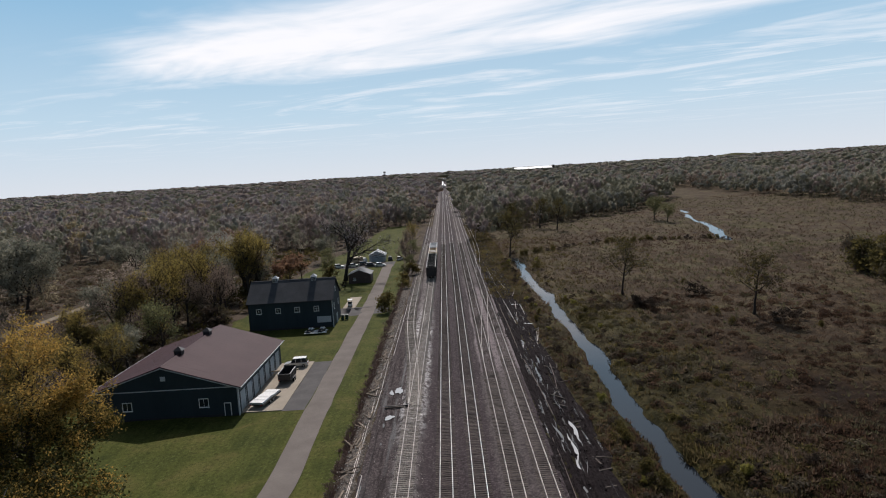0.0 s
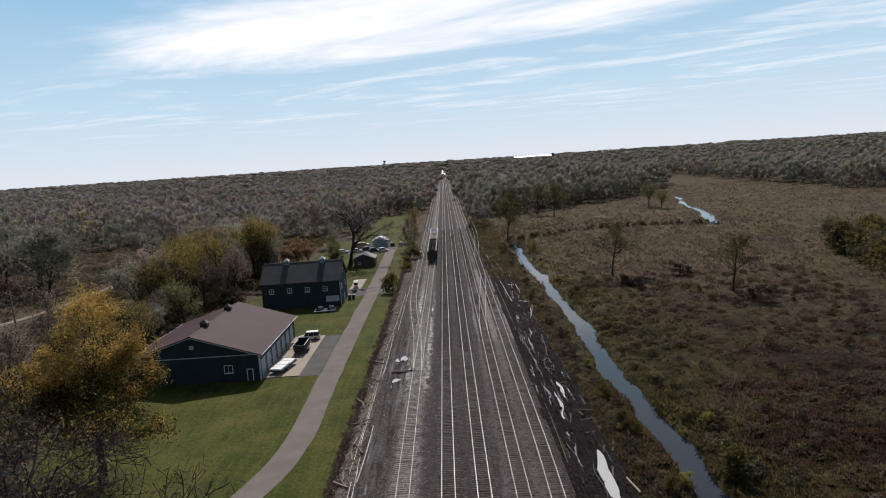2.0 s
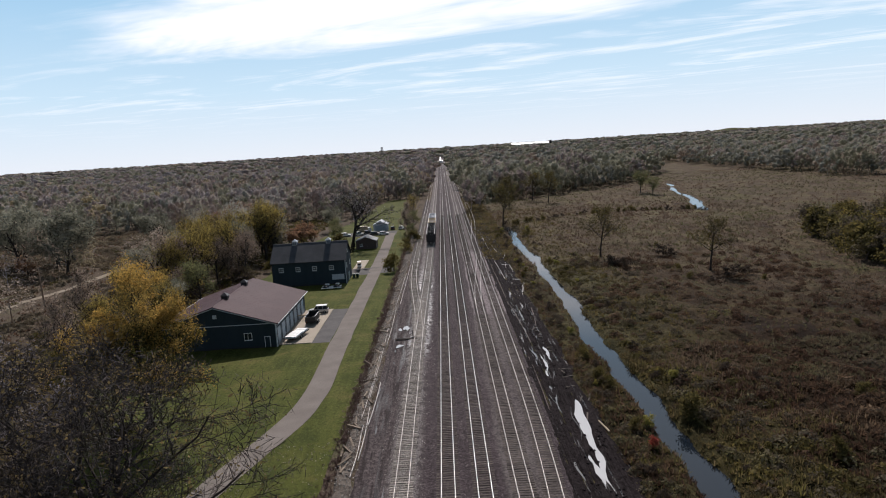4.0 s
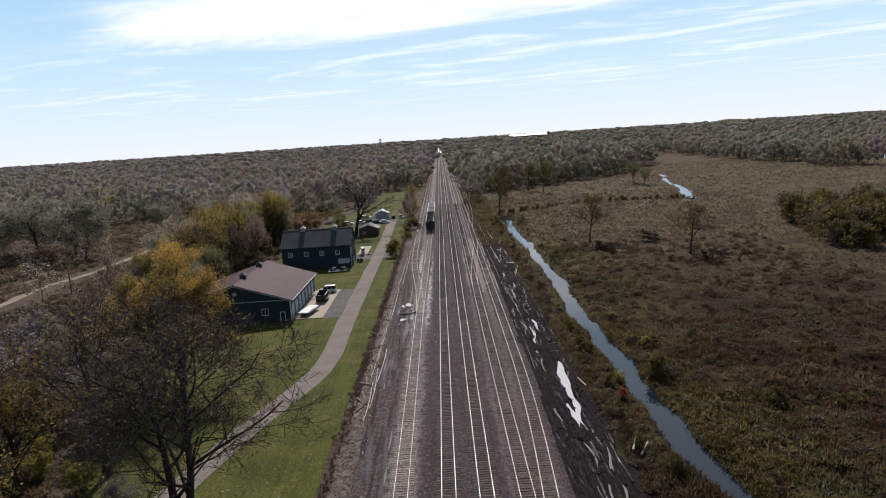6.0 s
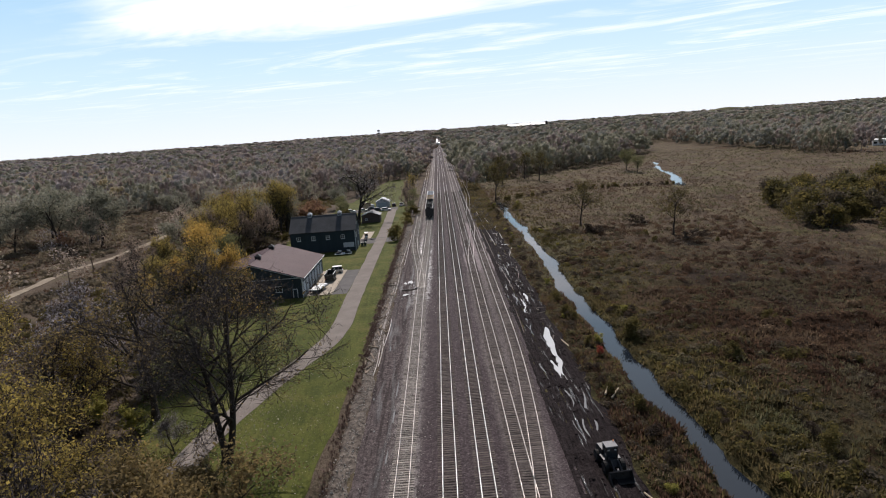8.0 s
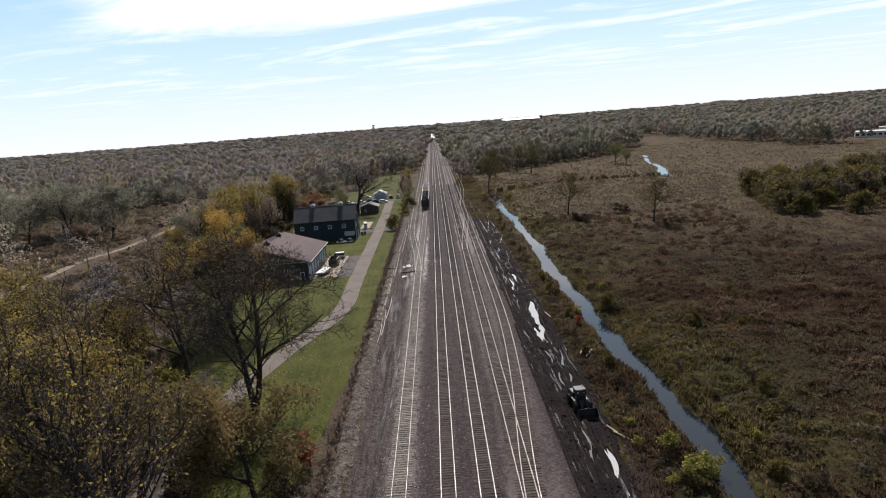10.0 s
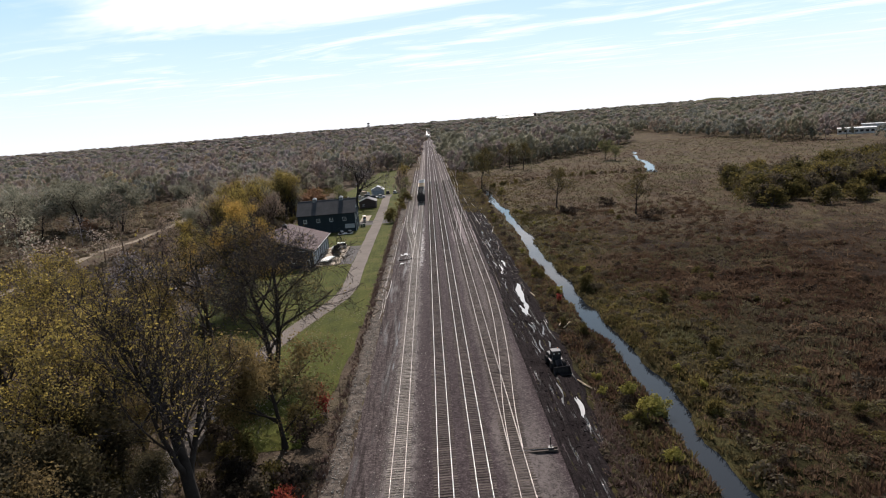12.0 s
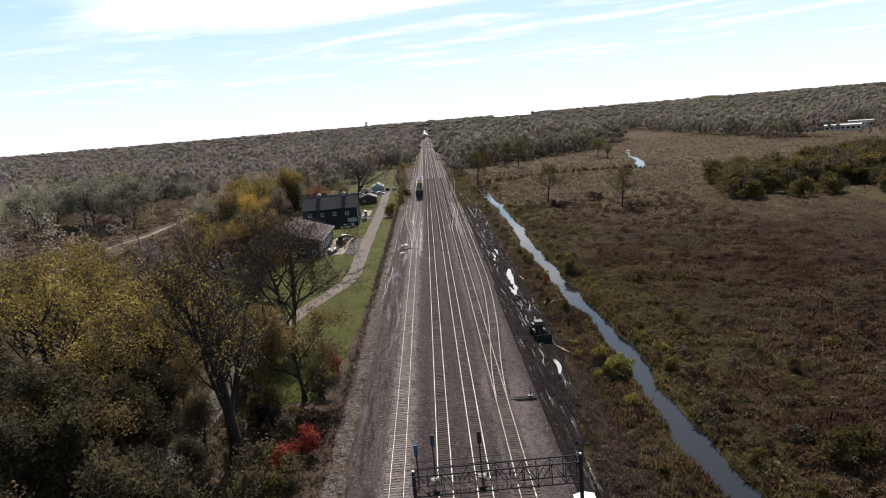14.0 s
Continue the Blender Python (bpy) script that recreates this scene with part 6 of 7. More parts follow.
BARE = tree_kind(11, 24.0, 1.25, "bronze_leaf", 2600, 0.15, 0.45, (9, 6, 5, 5), label="big bare tree with a forked trunk beside the drive", stems=2, up=0.16, fork=0.18, angle=(34, 68), twig=0.024, thick=1.2, haze=13000)
BARE.matrix_basis = pose(-28.6, 22.0, -0.55, 0, 0, 20)
LEAN = tree_kind(29, 27.0, 0.92, "gold_leaf", 2600, 0.15, 0.45, (9, 6, 5, 4), label="tall dark tree with few bronze leaves", up=0.26, fork=0.2, angle=(24, 50), twig=0.024, thick=1.5, haze=6000)
LEAN.matrix_basis = pose(-26.6, -18.5, -0.55) @ Matrix.Rotation(radians(4), 4, 'Y') @ pose(0, 0, 0, 0, 0, 75)
BARE_LIGHT = tree_kind(13, 20.0, 1.35, "bronze_leaf", 1500, 0.24, 0.5, (9, 5, 4, 2), label="bare grey tree with a few bronze leaves", up=0.2, twig=0.024, haze=3000, thick=1.3)
BARE_LIGHT.matrix_basis = pose(-43, 36, -0.55, 0, 0, 200)
LEAN_LIGHT = tree_kind(37, 22.0, 1.25, "gold_leaf", 4200, 0.17, 0.6, (9, 5, 4, 2), label="tall half-bare tree with thin golden leaves", up=0.2, twig=0.02)
LEAN_LIGHT.matrix_basis = pose(-54, -6, -0.55, 0, 0, 160)
GOLD = tree_kind(17, 17, 1.1, "gold_leaf", 4300, 0.17, 0.55, (8, 5, 4, 3), label="spreading tree with thin old-gold leaves", up=0.2, twig=0.02, haze=2600)
GOLD.matrix_basis = pose(-57, 6.5, -0.5, 0, 0, 0)
DENSE = tree_kind(23, 15, 1.15, "green_leaf", 8500, 0.22, 0.7, (8, 4, 3, 2), label="dense dull green tree in the wood's edge", up=0.2, fork=0.15)
DENSE.matrix_basis = pose(-45, -24, -0.5, 0, 0, 0)
BRONZE = tree_kind(31, 12, 1.15, "bronze_leaf", 13000, 0.15, 0.55, (8, 5, 4, 2), label="small bronze-brown tree beside the service road", up=0.25, fork=0.15)
BRONZE.matrix_basis = pose(-21.2, -3.5, -0.5, 0, 0, 0) @ Matrix.Scale(1.15, 4)
TWIGGY = tree_kind(41, 12, 1.25, "grey_twig", 1800, 0.22, 0.5, (9, 5, 4, 3), label="bare purplish thicket tree with crowded twigs", up=0.15, fork=0.08, angle=(35, 70), twig=0.02, haze=3000)
TWIGGY.matrix_basis = pose(-48, 47, -0.5, 0, 0, 0)
MIDY = tree_kind(51, 17.5, 0.9, "gold_leaf", 2600, 0.19, 0.6, (10, 6, 5), levels=3, label="slender tree with yellowing leaves behind the sheds", up=0.35, twig=0.03, fork=0.22)
MIDY.matrix_basis = pose(-74, 160, -0.5, 0, 0, 0)
MIDG = tree_kind(53, 13, 1.2, "grey_green", 3200, 0.27, 0.75, (8, 5, 4), levels=3, label="grey-green spreading oak in the open wood", up=0.2, fork=0.12, twig=0.03)
MIDG.matrix_basis = pose(-150, 222, -0.5, 0, 0, 0)
MIDB = tree_kind(57, 14, 1.0, "brown_twig", 1900, 0.19, 0.6, (8, 5, 5), levels=3, label="bare brown tree of the woodland edge", up=0.3, twig=0.03)
MIDB.matrix_basis = pose(-82, 118, -0.5, 0, 0, 0)
MIDR = tree_kind(59, 9, 1.15, "rust_leaf", 1300, 0.36, 0.55, (8, 5, 4), levels=3, label="small tree with rust-orange leaves", up=0.25, fork=0.12, twig=0.02)
MIDR.matrix_basis = pose(-61, 227, -0.5, 0, 0, 0)
MIDO = tree_kind(61, 11, 1.15, "olive_leaf", 2400, 0.22, 0.6, (9, 5, 4), levels=3, label="round olive-green tree behind the shed", up=0.2, fork=0.1, twig=0.02)
MIDO.matrix_basis = pose(-66, 143, -0.5, 0, 0, 0)
ELM = tree_kind(67, 22, 1.4, "grey_twig", 700, 0.30, 0.5, (10, 6, 5, 3), label="large bare spreading tree by the small shed", up=0.2, twig=0.035, haze=3000, thick=1.4, angle=(34, 66))
ELM.matrix_basis = pose(-36.8, 226.5, -0.5, 0, 0, 0)
MARSH = tree_kind(71, 14.5, 0.95, "olive_weed", 1500, 0.21, 0.4, (12, 5, 4), levels=3, label="lone nearly bare tree in the brown marsh", up=0.2, fork=0.42, twig=0.022, thick=0.95, angle=(40, 75))
MARSH.matrix_basis = pose(70.2, 146.5, -1.1, 0, 0, 0)
SHRUB = tree_kind(73, 2.6, 1.5, "shadow_leaf", 520, 0.19, 0.22, (8, 5), levels=2, label="low marsh bush in a shadow-dark colour", up=0.15, fork=0.02, angle=(35, 75), twig=0.012, name="bush", category="bush", bark="twig")
# added where the lone tree's cast shadow falls, to darken that patch
SHRUB.matrix_basis = pose(74.5, 141.5, -1.1, 0, 0, 0)
OSHRUB = tree_kind(79, 3.2, 1.25, "olive_weed", 1000, 0.19, 0.3, (8, 5), levels=2, label="rounded olive-green bush in rough grass", up=0.15, fork=0.02, angle=(35, 75), twig=0.012, name="bush", category="bush", bark="twig")
OSHRUB.matrix_basis = pose(31.5, 58, -1.1, 0, 0, 0)
DSHRUB = tree_kind(81, 3.0, 1.3, "thicket_leaf", 900, 0.17, 0.26, (8, 5), levels=2, label="tall dark bush in a dense marsh thicket", up=0.15, fork=0.02, angle=(35, 75), twig=0.012, name="bush", category="bush", bark="twig")
DSHRUB.matrix_basis = pose(119, 152, -1.1, 0, 0, 0) @ Matrix.Scale(1.8, 4)
YSHRUB = tree_kind(83, 2.7, 1.2, "lime_leaf", 900, 0.19, 0.28, (8, 5), levels=2, label="yellow-green bush on the creek bank", up=0.2, fork=0.02, angle=(30, 70), twig=0.01, name="bush", category="bush", bark="twig")
YSHRUB.matrix_basis = pose(23.7, -2.5, -1.0, 0, 0, 0)
RSHRUB = tree_kind(89, 3.6, 1.3, "red_leaf", 1000, 0.16, 0.3, (8, 5), levels=2, label="small scarlet bush at the edge of the road", up=0.3, fork=0.05, twig=0.01, name="bush", category="bush", bark="twig")
RSHRUB.matrix_basis = pose(-17.5, 5.5, -0.5, 0, 0, 0)

# near left: the belt of trees beside and below the drive
rt = random.Random(12)
for kind, x, y, s, rz in ((BARE_LIGHT, -51, 29, 0.85, 120), (GOLD, -47, 13, 0.95, 100), (GOLD, -64, 30, 1.05, 130), (GOLD, -79, 52, 1.0, 20), (GOLD, -38.5, -9, 1.05, 60), (GOLD, -44, 3, 1.0, 15), (LEAN_LIGHT, -43, -14, 0.75, 300), (BARE_LIGHT, -58, 12, 0.8, 100), (GOLD, -70, 20, 1.2, 200), (GOLD, -52, 33, 0.8, 20), (LEAN_LIGHT, -84, -4, 0.9, 90), (GOLD, -33, 4, 0.75, 110), (DENSE, -56, -16, 1.1, 250), (DENSE, -38, -30, 0.85, 130),
                          (LEAN_LIGHT, -66, 8, 0.82, 20), (TWIGGY, -57, 41, 1.1, 90), (TWIGGY, -64, 56, 1.0, 300), (BARE_LIGHT, -74, 24, 0.72, 70), (DENSE, -30.8, -17, 0.5, 90),
                          (DENSE, -72, -12, 1.15, 40), (GOLD, -86, 14, 1.1, 210), (BRONZE, -41, -27, 1.05, 330), (BARE_LIGHT, -88, 38, 0.8, 10), (TWIGGY, -72, 74, 1.0, 140), (MIDB, -70, 88, 1.0, 0), (GOLD, -50, 22, 0.62, 310), (DENSE, -62, -34, 1.2, 80),
                          (GOLD, -84, -20, 1.1, 20), (BRONZE, -45, -40, 1.1, 50), (DENSE, -27, -44, 0.9, 10), (LEAN_LIGHT, -76, -40, 0.9, 240), (TWIGGY, -36.2, 25.5, 0.4, 45), (BRONZE, -27.6, 13.5, 0.42, 70), (BRONZE, -31, 12.5, 0.38, 170), (BRONZE, -24.6, 11.5, 0.3, 20), (DENSE, -38.4, -20, 0.75, 310), (DENSE, -43, -34, 0.9, 30), (BRONZE, -38.8, -2.5, 0.7, 95), (DENSE, -29.6, -25.5, 0.42, 60), (DENSE, -31.6, -31, 0.55, 200), (DENSE, -40, -13, 0.8, 20)):
    plant(kind, x, y, s, rz)
for x, y, s, rz in ((-17.4, -18.6, 1.1, 50), (-18.4, -15.6, 0.75, 140), (-20.9, -22.4, 1.0, 220), (-19.3, -20.8, 0.8, 300)):
    plant(RSHRUB, x, y, s * 0.85, rz)
for kind, x, y, s in ((DSHRUB, -22.6, -17, 1.2), (DSHRUB, -24.0, -23, 1.35), (DSHRUB, -18.6, -25.5, 0.95), (OSHRUB, -20.6, -12.6, 0.9), (DSHRUB, -23.6, -29.5, 1.4), (SHRUB, -18.3, -11.2, 0.8), (OSHRUB, -20.2, -28.6, 0.95), (SHRUB, -24.2, -12.0, 1.1), (DSHRUB, -27.6, -29.0, 1.2), (SHRUB, -19.4, -17.8, 0.8)):
    plant(kind, x, y, s, x * 23 + y, "shady bush in the undergrowth beside the road")
for k in range(26):
    x, y = rt.uniform(-64, -44), rt.uniform(8, 60)
    plant(rt.choice((OSHRUB, SHRUB, YSHRUB)), x, y, rt.uniform(0.6, 1.3), rt.uniform(0, 360), "scrubby bush at the wood's edge")
# behind the sheds
for k in range(66):
    x, y = rt.uniform(-90, -67), rt.uniform(100, 235)
    if y < 138:
        x = rt.uniform(-74, -63)
    if y > 165:
        x = rt.uniform(-94, -60)
    plant(rt.choice((MIDY, MIDY, MIDY, MIDB, MIDB, MIDO, MIDG)), x, y, rt.uniform(0.75, 1.18) * (0.6 if y < 150 else 1.0), rt.uniform(0, 360))
for k in range(24):
    y = rt.uniform(102, 205)
    x = rt.uniform(-78, -61) if y < 140 else rt.uniform(-86, -54)
    plant(rt.choice((OSHRUB, OSHRUB, SHRUB, DSHRUB)), x, y, rt.uniform(1.0, 2.1), rt.uniform(0, 360), "tall bush crowding the wood behind the sheds")
for x, y, s in ((-58, 232, 1.0), (-55, 238, 0.9), (-118, 296, 1.2), (-121, 338, 1.3)):
    plant(MIDR, x, y, s, x * 7)
for x, y, s in ((-137, 205, 1.0), (-145, 213, 1.15), (-158, 212, 1.1), (-166, 226, 1.15), (-152, 236, 1.0), (-176, 238, 1.1), (-122, 252, 0.85), (-186, 214, 1.0), (-172, 205, 0.9), (-196, 232, 1.0)):
    plant(MIDG, x, y, s * 1.42, x * 11)
plant(MIDR, -146, 198, 0.8, 20, "dull crimson small tree before grey oaks")
# trees and shrubs along the drive and track on the left
for kind, x, y, s in ((OSHRUB, -16.6, 171, 1.55), (OSHRUB, -14.6, 204, 0.9), (OSHRUB, -15.4, 214, 1.1), (MIDO, -15.8, 230, 0.4), (MIDO, -14.9, 244, 0.5), (MIDB, -16.5, 254, 0.75), (MIDO, -15.2, 268, 0.75), (MIDB, -17, 283, 0.8), (MIDY, -16, 300, 0.75), (OSHRUB, -13.6, 230, 1.3), (OSHRUB, -42, 230, 1.5), (MIDO, -44, 236, 0.7), (MIDO, -50, 262, 0.7), (MIDG, -52, 280, 0.8), (SHRUB, -35.5, 215, 0.6)):
    plant(kind, x, y, s, x * 31 + y)
# the marsh
for x, y, s, rz in ((48.5, 179, 1.1, 40), (25.8, 266, 1.25, 120), (55.4, 380, 1.2, 10), (62, 360, 1.2, 77), (38, 352, 1.2, 240)):
    plant(MARSH, x, y, s, rz)
for x, y, s in ((124.4, 384, 1.25), (127.2, 369, 0.95)):
    plant(MIDO, x, y, s, 60, "leafy tree standing alone in the marsh")
# the first two bushes also fill in the lone tree's cast shadow
for kind, x, y, s in ((SHRUB, 71.5, 139.5, 1.0), (SHRUB, 77, 141, 0.9), (SHRUB, 48, 163, 1.2), (SHRUB, 50.5, 160, 1.1), (SHRUB, 66, 172, 1.2), (SHRUB, 68.5, 171, 1.0), (YSHRUB, 26.0, -0.8, 0.75), (YSHRUB, 23.2, 4.2, 0.65), (YSHRUB, 22.8, -13, 0.6), (OSHRUB, 41, 16.5, 0.7), (OSHRUB, 40.5, -30, 1.1), (OSHRUB, 43.5, -28, 0.9), (OSHRUB, 57, 62, 0.55), (RSHRUB, 23.4, 50.5, 0.42), (YSHRUB, 24.6, 56, 0.5), (SHRUB, 22.5, 22, 0.7), (OSHRUB, 23.4, 30, 0.6), (OSHRUB, 22.2, 84, 0.6), (OSHRUB, 23.1, 71, 0.55)):
    plant(kind, x, y, s, x * 17 + y)
# rows of bushes along the old ditch
for k in range(34):
    x = 28 + 3.0 * k + rt.uniform(-1, 1)
    y = 268 + 26 * float(fade(x, 25, 70)) - 8 * float(fade(x, 90, 130)) + rt.uniform(-1.5, 2.5)
    plant(rt.choice((SHRUB, OSHRUB)), x, y, rt.uniform(0.5, 0.85), rt.uniform(0, 360), "dark scrub bush along an old ditch")
# the thicket in the marsh
for k in range(225):
    u, v = rt.random(), rt.random()
    x, y = 108 + 105 * u + 18 * v, 141 + 62 * v + (u - 0.1) * 34 * (0.4 + v) - 16 * math.sin(u * 3.0) * (1 - v)
    front = v < 0.3
    plant(rt.choice((DSHRUB, DSHRUB, DSHRUB, OSHRUB, OSHRUB)), x, y, rt.uniform(1.5, 2.1) if front else rt.uniform(1.9, 2.9), rt.uniform(0, 360), "tall dark bush in a dense marsh thicket")
for x, y, s in ((150, 172, 0.62), (176, 166, 0.55), (190, 190, 0.6), (132, 188, 0.5), (163, 160, 0.45), (205, 178, 0.6), (144, 205, 0.55)):
    plant(MIDY, x, y, s, x, "yellowing willow rising from the thicket")


# woods: many trees joined by kind, simpler with distance
def wood_template(seed, h, wide, n_leaf, size, trunk=True, slim=0.7, k=5, core=(6, 4), fill=0.9, loose=0.5):
    """A tree of the woods: lobes of boughs, leaf sprays over them, and below them a stem with limbs."""
    r = np.random.RandomState(seed)
    scale3 = np.array((h * wide, h * wide, h))
    a = np.arange(k) * 2.4 + r.uniform(0, 6.3)
    f = (np.arange(k) + 0.5) / k
    rho = 0.30 * np.sqrt(1 - (2 * f - 0.85) ** 2 * 0.72) * r.uniform(0.6, 1.15, k)
    lobes = np.stack((np.cos(a) * rho, np.sin(a) * rho, 0.24 + 0.60 * f), 1) + r.normal(size=(k, 3)) * 0.035
    rad = r.uniform(0.6, 1.0, k) * 0.44 / k ** 0.45
    Vs, Fs, off = [], [], 0
    if core:
        q = np.arange(core[0]) * 2 * math.pi / core[0]
        th = np.radians(np.linspace(6, 150, core[1]))
        D = np.stack((np.sin(th)[:, None] * np.cos(q), np.sin(th)[:, None] * np.sin(q), np.repeat(np.cos(th)[:, None], len(q), 1)), -1).reshape(-1, 3)
        gi, gj = np.arange(core[1] - 1)[:, None] * core[0], np.arange(core[0])[None, :]
        gk = (gj + 1) % core[0]
        Q = np.stack((gi + gj, gi + core[0] + gj, gi + core[0] + gk, gi + gk), -1).reshape(-1, 4)
        for l in range(k):
            lump = D * (fill * rad[l] * r.uniform(0.72, 1.18, (len(D), 1))) * np.array((1, 1, 0.95))
            Vs.append((lobes[l] + lump) * scale3)
            Fs.append(Q + off)
            off += len(D)
    if n_leaf:
        pick = r.randint(k, size=n_leaf)
        nrm = r.normal(size=(n_leaf, 3)) + np.array((0, 0, 0.35))
        nrm /= np.linalg.norm(nrm, axis=1)[:, None]
        pts = (lobes[pick] + nrm * (rad[pick] * r.uniform(0.80, 1.25, n_leaf))[:, None]) * scale3
        nn = nrm + loose * r.normal(size=(n_leaf, 3))
        nn /= np.linalg.norm(nn, axis=1)[:, None]
        u = np.cross(nn, r.normal(size=(n_leaf, 3)))
        u /= np.linalg.norm(u, axis=1)[:, None]
        w = np.cross(nn, u)
        sz = size * r.uniform(0.55, 1.4, (n_leaf, 1))
        Vs.append(np.stack((pts - u * sz, pts + w * sz * slim, pts + u * sz, pts - w * sz * slim), 1).reshape(-1, 3))
        Fs.append(np.arange(n_leaf * 4).reshape(-1, 4) + off)
        off += n_leaf * 4
    if trunk:
        segs = [((0, 0, 0), (0.01, 0.0, 0.6), 0.015)] + [((0, 0, 0.26 + 0.05 * i), tuple(l), 0.007) for i, l in enumerate(lobes[:6])]
        for p0, p1, rd in segs:
            p0, p1 = np.array(p0) * scale3, np.array(p1) * scale3
            e = np.array([(math.cos(q), math.sin(q), 0) for q in (0, 2.1, 4.2)])
            Vs.append(np.concatenate((p0 + e * rd * h, p1 + e * rd * h * 0.45)))
            Fs.append(np.array([(0, 1, 4, 3), (1, 2, 5, 4), (2, 0, 3, 5)]) + off)
            off += 6
    return np.concatenate(Vs), np.concatenate(Fs)


def scatter(templates, P, S, Z, seed):
    r = np.random.RandomState(seed)
    Vs, Fs, off = [], [], 0
    pick = r.randint(len(templates), size=len(P))
    for k, (V, F) in enumerate(templates):
        m = pick == k
        n = m.sum()
        if not n:
            continue
        a = r.uniform(0, 6.283, n)
        c, s = np.cos(a)[:, None], np.sin(a)[:, None]
        X = (V[None, :, 0] * c - V[None, :, 1] * s) * S[m][:, None] + P[m][:, :1]
        Y = (V[None, :, 0] * s + V[None, :, 1] * c) * S[m][:, None] + P[m][:, 1:2]
        W = V[None, :, 2] * S[m][:, None] * r.uniform(0.85, 1.15, n)[:, None] + Z[m][:, None]
        Vs.append(np.stack((X, Y, W), -1).reshape(-1, 3))
        Fs.append((F[None] + (np.arange(n) * len(V))[:, None, None] + off).reshape(-1, 4))
        off += n * len(V)
    return np.concatenate(Vs), np.concatenate(Fs)


def wooded(x, y):
    """How densely the plan is wooded, 0 to 1."""
    open_left = (x > -215) & (x < -98) & (y > 40) & (y < 330)
    left = np.where(y < 120, x < -96, np.where(y < 330, x < -66, x < np.where(y < 440, lawn_left(y) - 3, -15)))
    d = np.where(left, 1.0, 0.0)
    d = np.where(open_left & left, 0.06 + (0.22 + 0.35 * (y > 195)) * (rough2(x, y, 0.03, 21) > 0.1), d)
    d = np.where((np.abs(x + 121) < 9) & (y > 60) & (y < 280), 0.0, d)
    d = np.where((x > -98) & left & (y > 60) & (y < 330), 0.15, d)
    d = np.where((x > -108) & left & (y > 95) & (y < 172), 0.0, d)
    strip = (rough2(x, y, 0.011, 22) > 0.35) & (y > 330) & (y < 420) & (x < -90)
    d = np.where(strip & left, 0.25, d)
    d = np.where((x > -40) & (x < -14) & (y > 440), 1.0, d)
    front = np.interp(x, (16, 24, 80, 128, 205), (335, 372, 425, 456, 580))
    grove = (x > 16) & (x < 205) & (y > front) & (y < front + 75)
    grove |= (x > 15) & (x < 70) & (y > 335) & (y > front)
    back_ = (x > 15) & (y > 720 + 60 * rough2(x, y, 0.004, 23))
    right = (x > 272 + np.maximum(0, 440 - y) * 0.75 + 12 * rough2(x, y, 0.03, 24)) & (y > 250)
    d = np.where(grove | back_ | right, 1.0, d)
    town = (x > 300) & (x < 900) & (y > 500) & (y < 1500) & (rough2(x, y, 0.012, 25) > 0.2)
    d = np.where(town, 0.35, d)
    d = np.where((np.abs(x - 415) < 105) & (y > 2600) & (y < 3040), 0.0, d)
    d = np.where((np.abs(x - 350) < 42) & (np.abs(y - 440) < 34), 0.0, d)
    d = np.where((np.abs(x - 330) < 30) & (y > 340) & (y < 420), 0.15, d)
    return d


def woods(y0, y1, xlim, gap, seed, extra=None):
    r = np.random.RandomState(seed)
    xs, ys = np.meshgrid(np.arange(-xlim, xlim, gap), np.arange(y0, y1, gap))
    P = np.stack((xs.ravel(), ys.ravel()), 1) + r.uniform(-0.48, 0.48, (xs.size, 2)) * gap
    keep = r.uniform(size=len(P)) < wooded(P[:, 0], P[:, 1])
    # only the wedge of country that opens ahead, with a margin
    keep &= np.abs(P[:, 0]) < 0.86 * (P[:, 1] + 150) + 60
    return P[keep]


SPECIES = (("grey_twig", 0.10, 1.0), ("brown_twig", 0.33, 1.0), ("grey_green", 0.20, 0.95), ("olive_leaf", 0.20, 1.0), ("bronze_leaf", 0.12, 0.95), ("gold_leaf", 0.035, 0.9), ("rust_leaf", 0.015, 0.8))
WORDS = {"grey_twig": "bare grey trees", "brown_twig": "brown thin-leaved trees", "grey_green": "grey-green oaks", "olive_leaf": "olive-green trees", "bronze_leaf": "bronze autumn trees", "gold_leaf": "old-gold autumn trees", "rust_leaf": "rust-red autumn trees"}
BANDS = ((-140, 330, 300, 9.5, 500, 0.32, 18.5, 11, (5, 3)), (330, 500, 480, 9.5, 190, 0.42, 18.0, 10, (5, 3)), (500, 900, 820, 12.0, 85, 0.60, 18.0, 8, (5, 3)), (900, 1900, 1750, 23.0, 18, 1.2, 18.0, 5, (5, 3)), (1900, 4800, 4100, 58.0, 6, 2.8, 18.0, 3, (5, 3)))
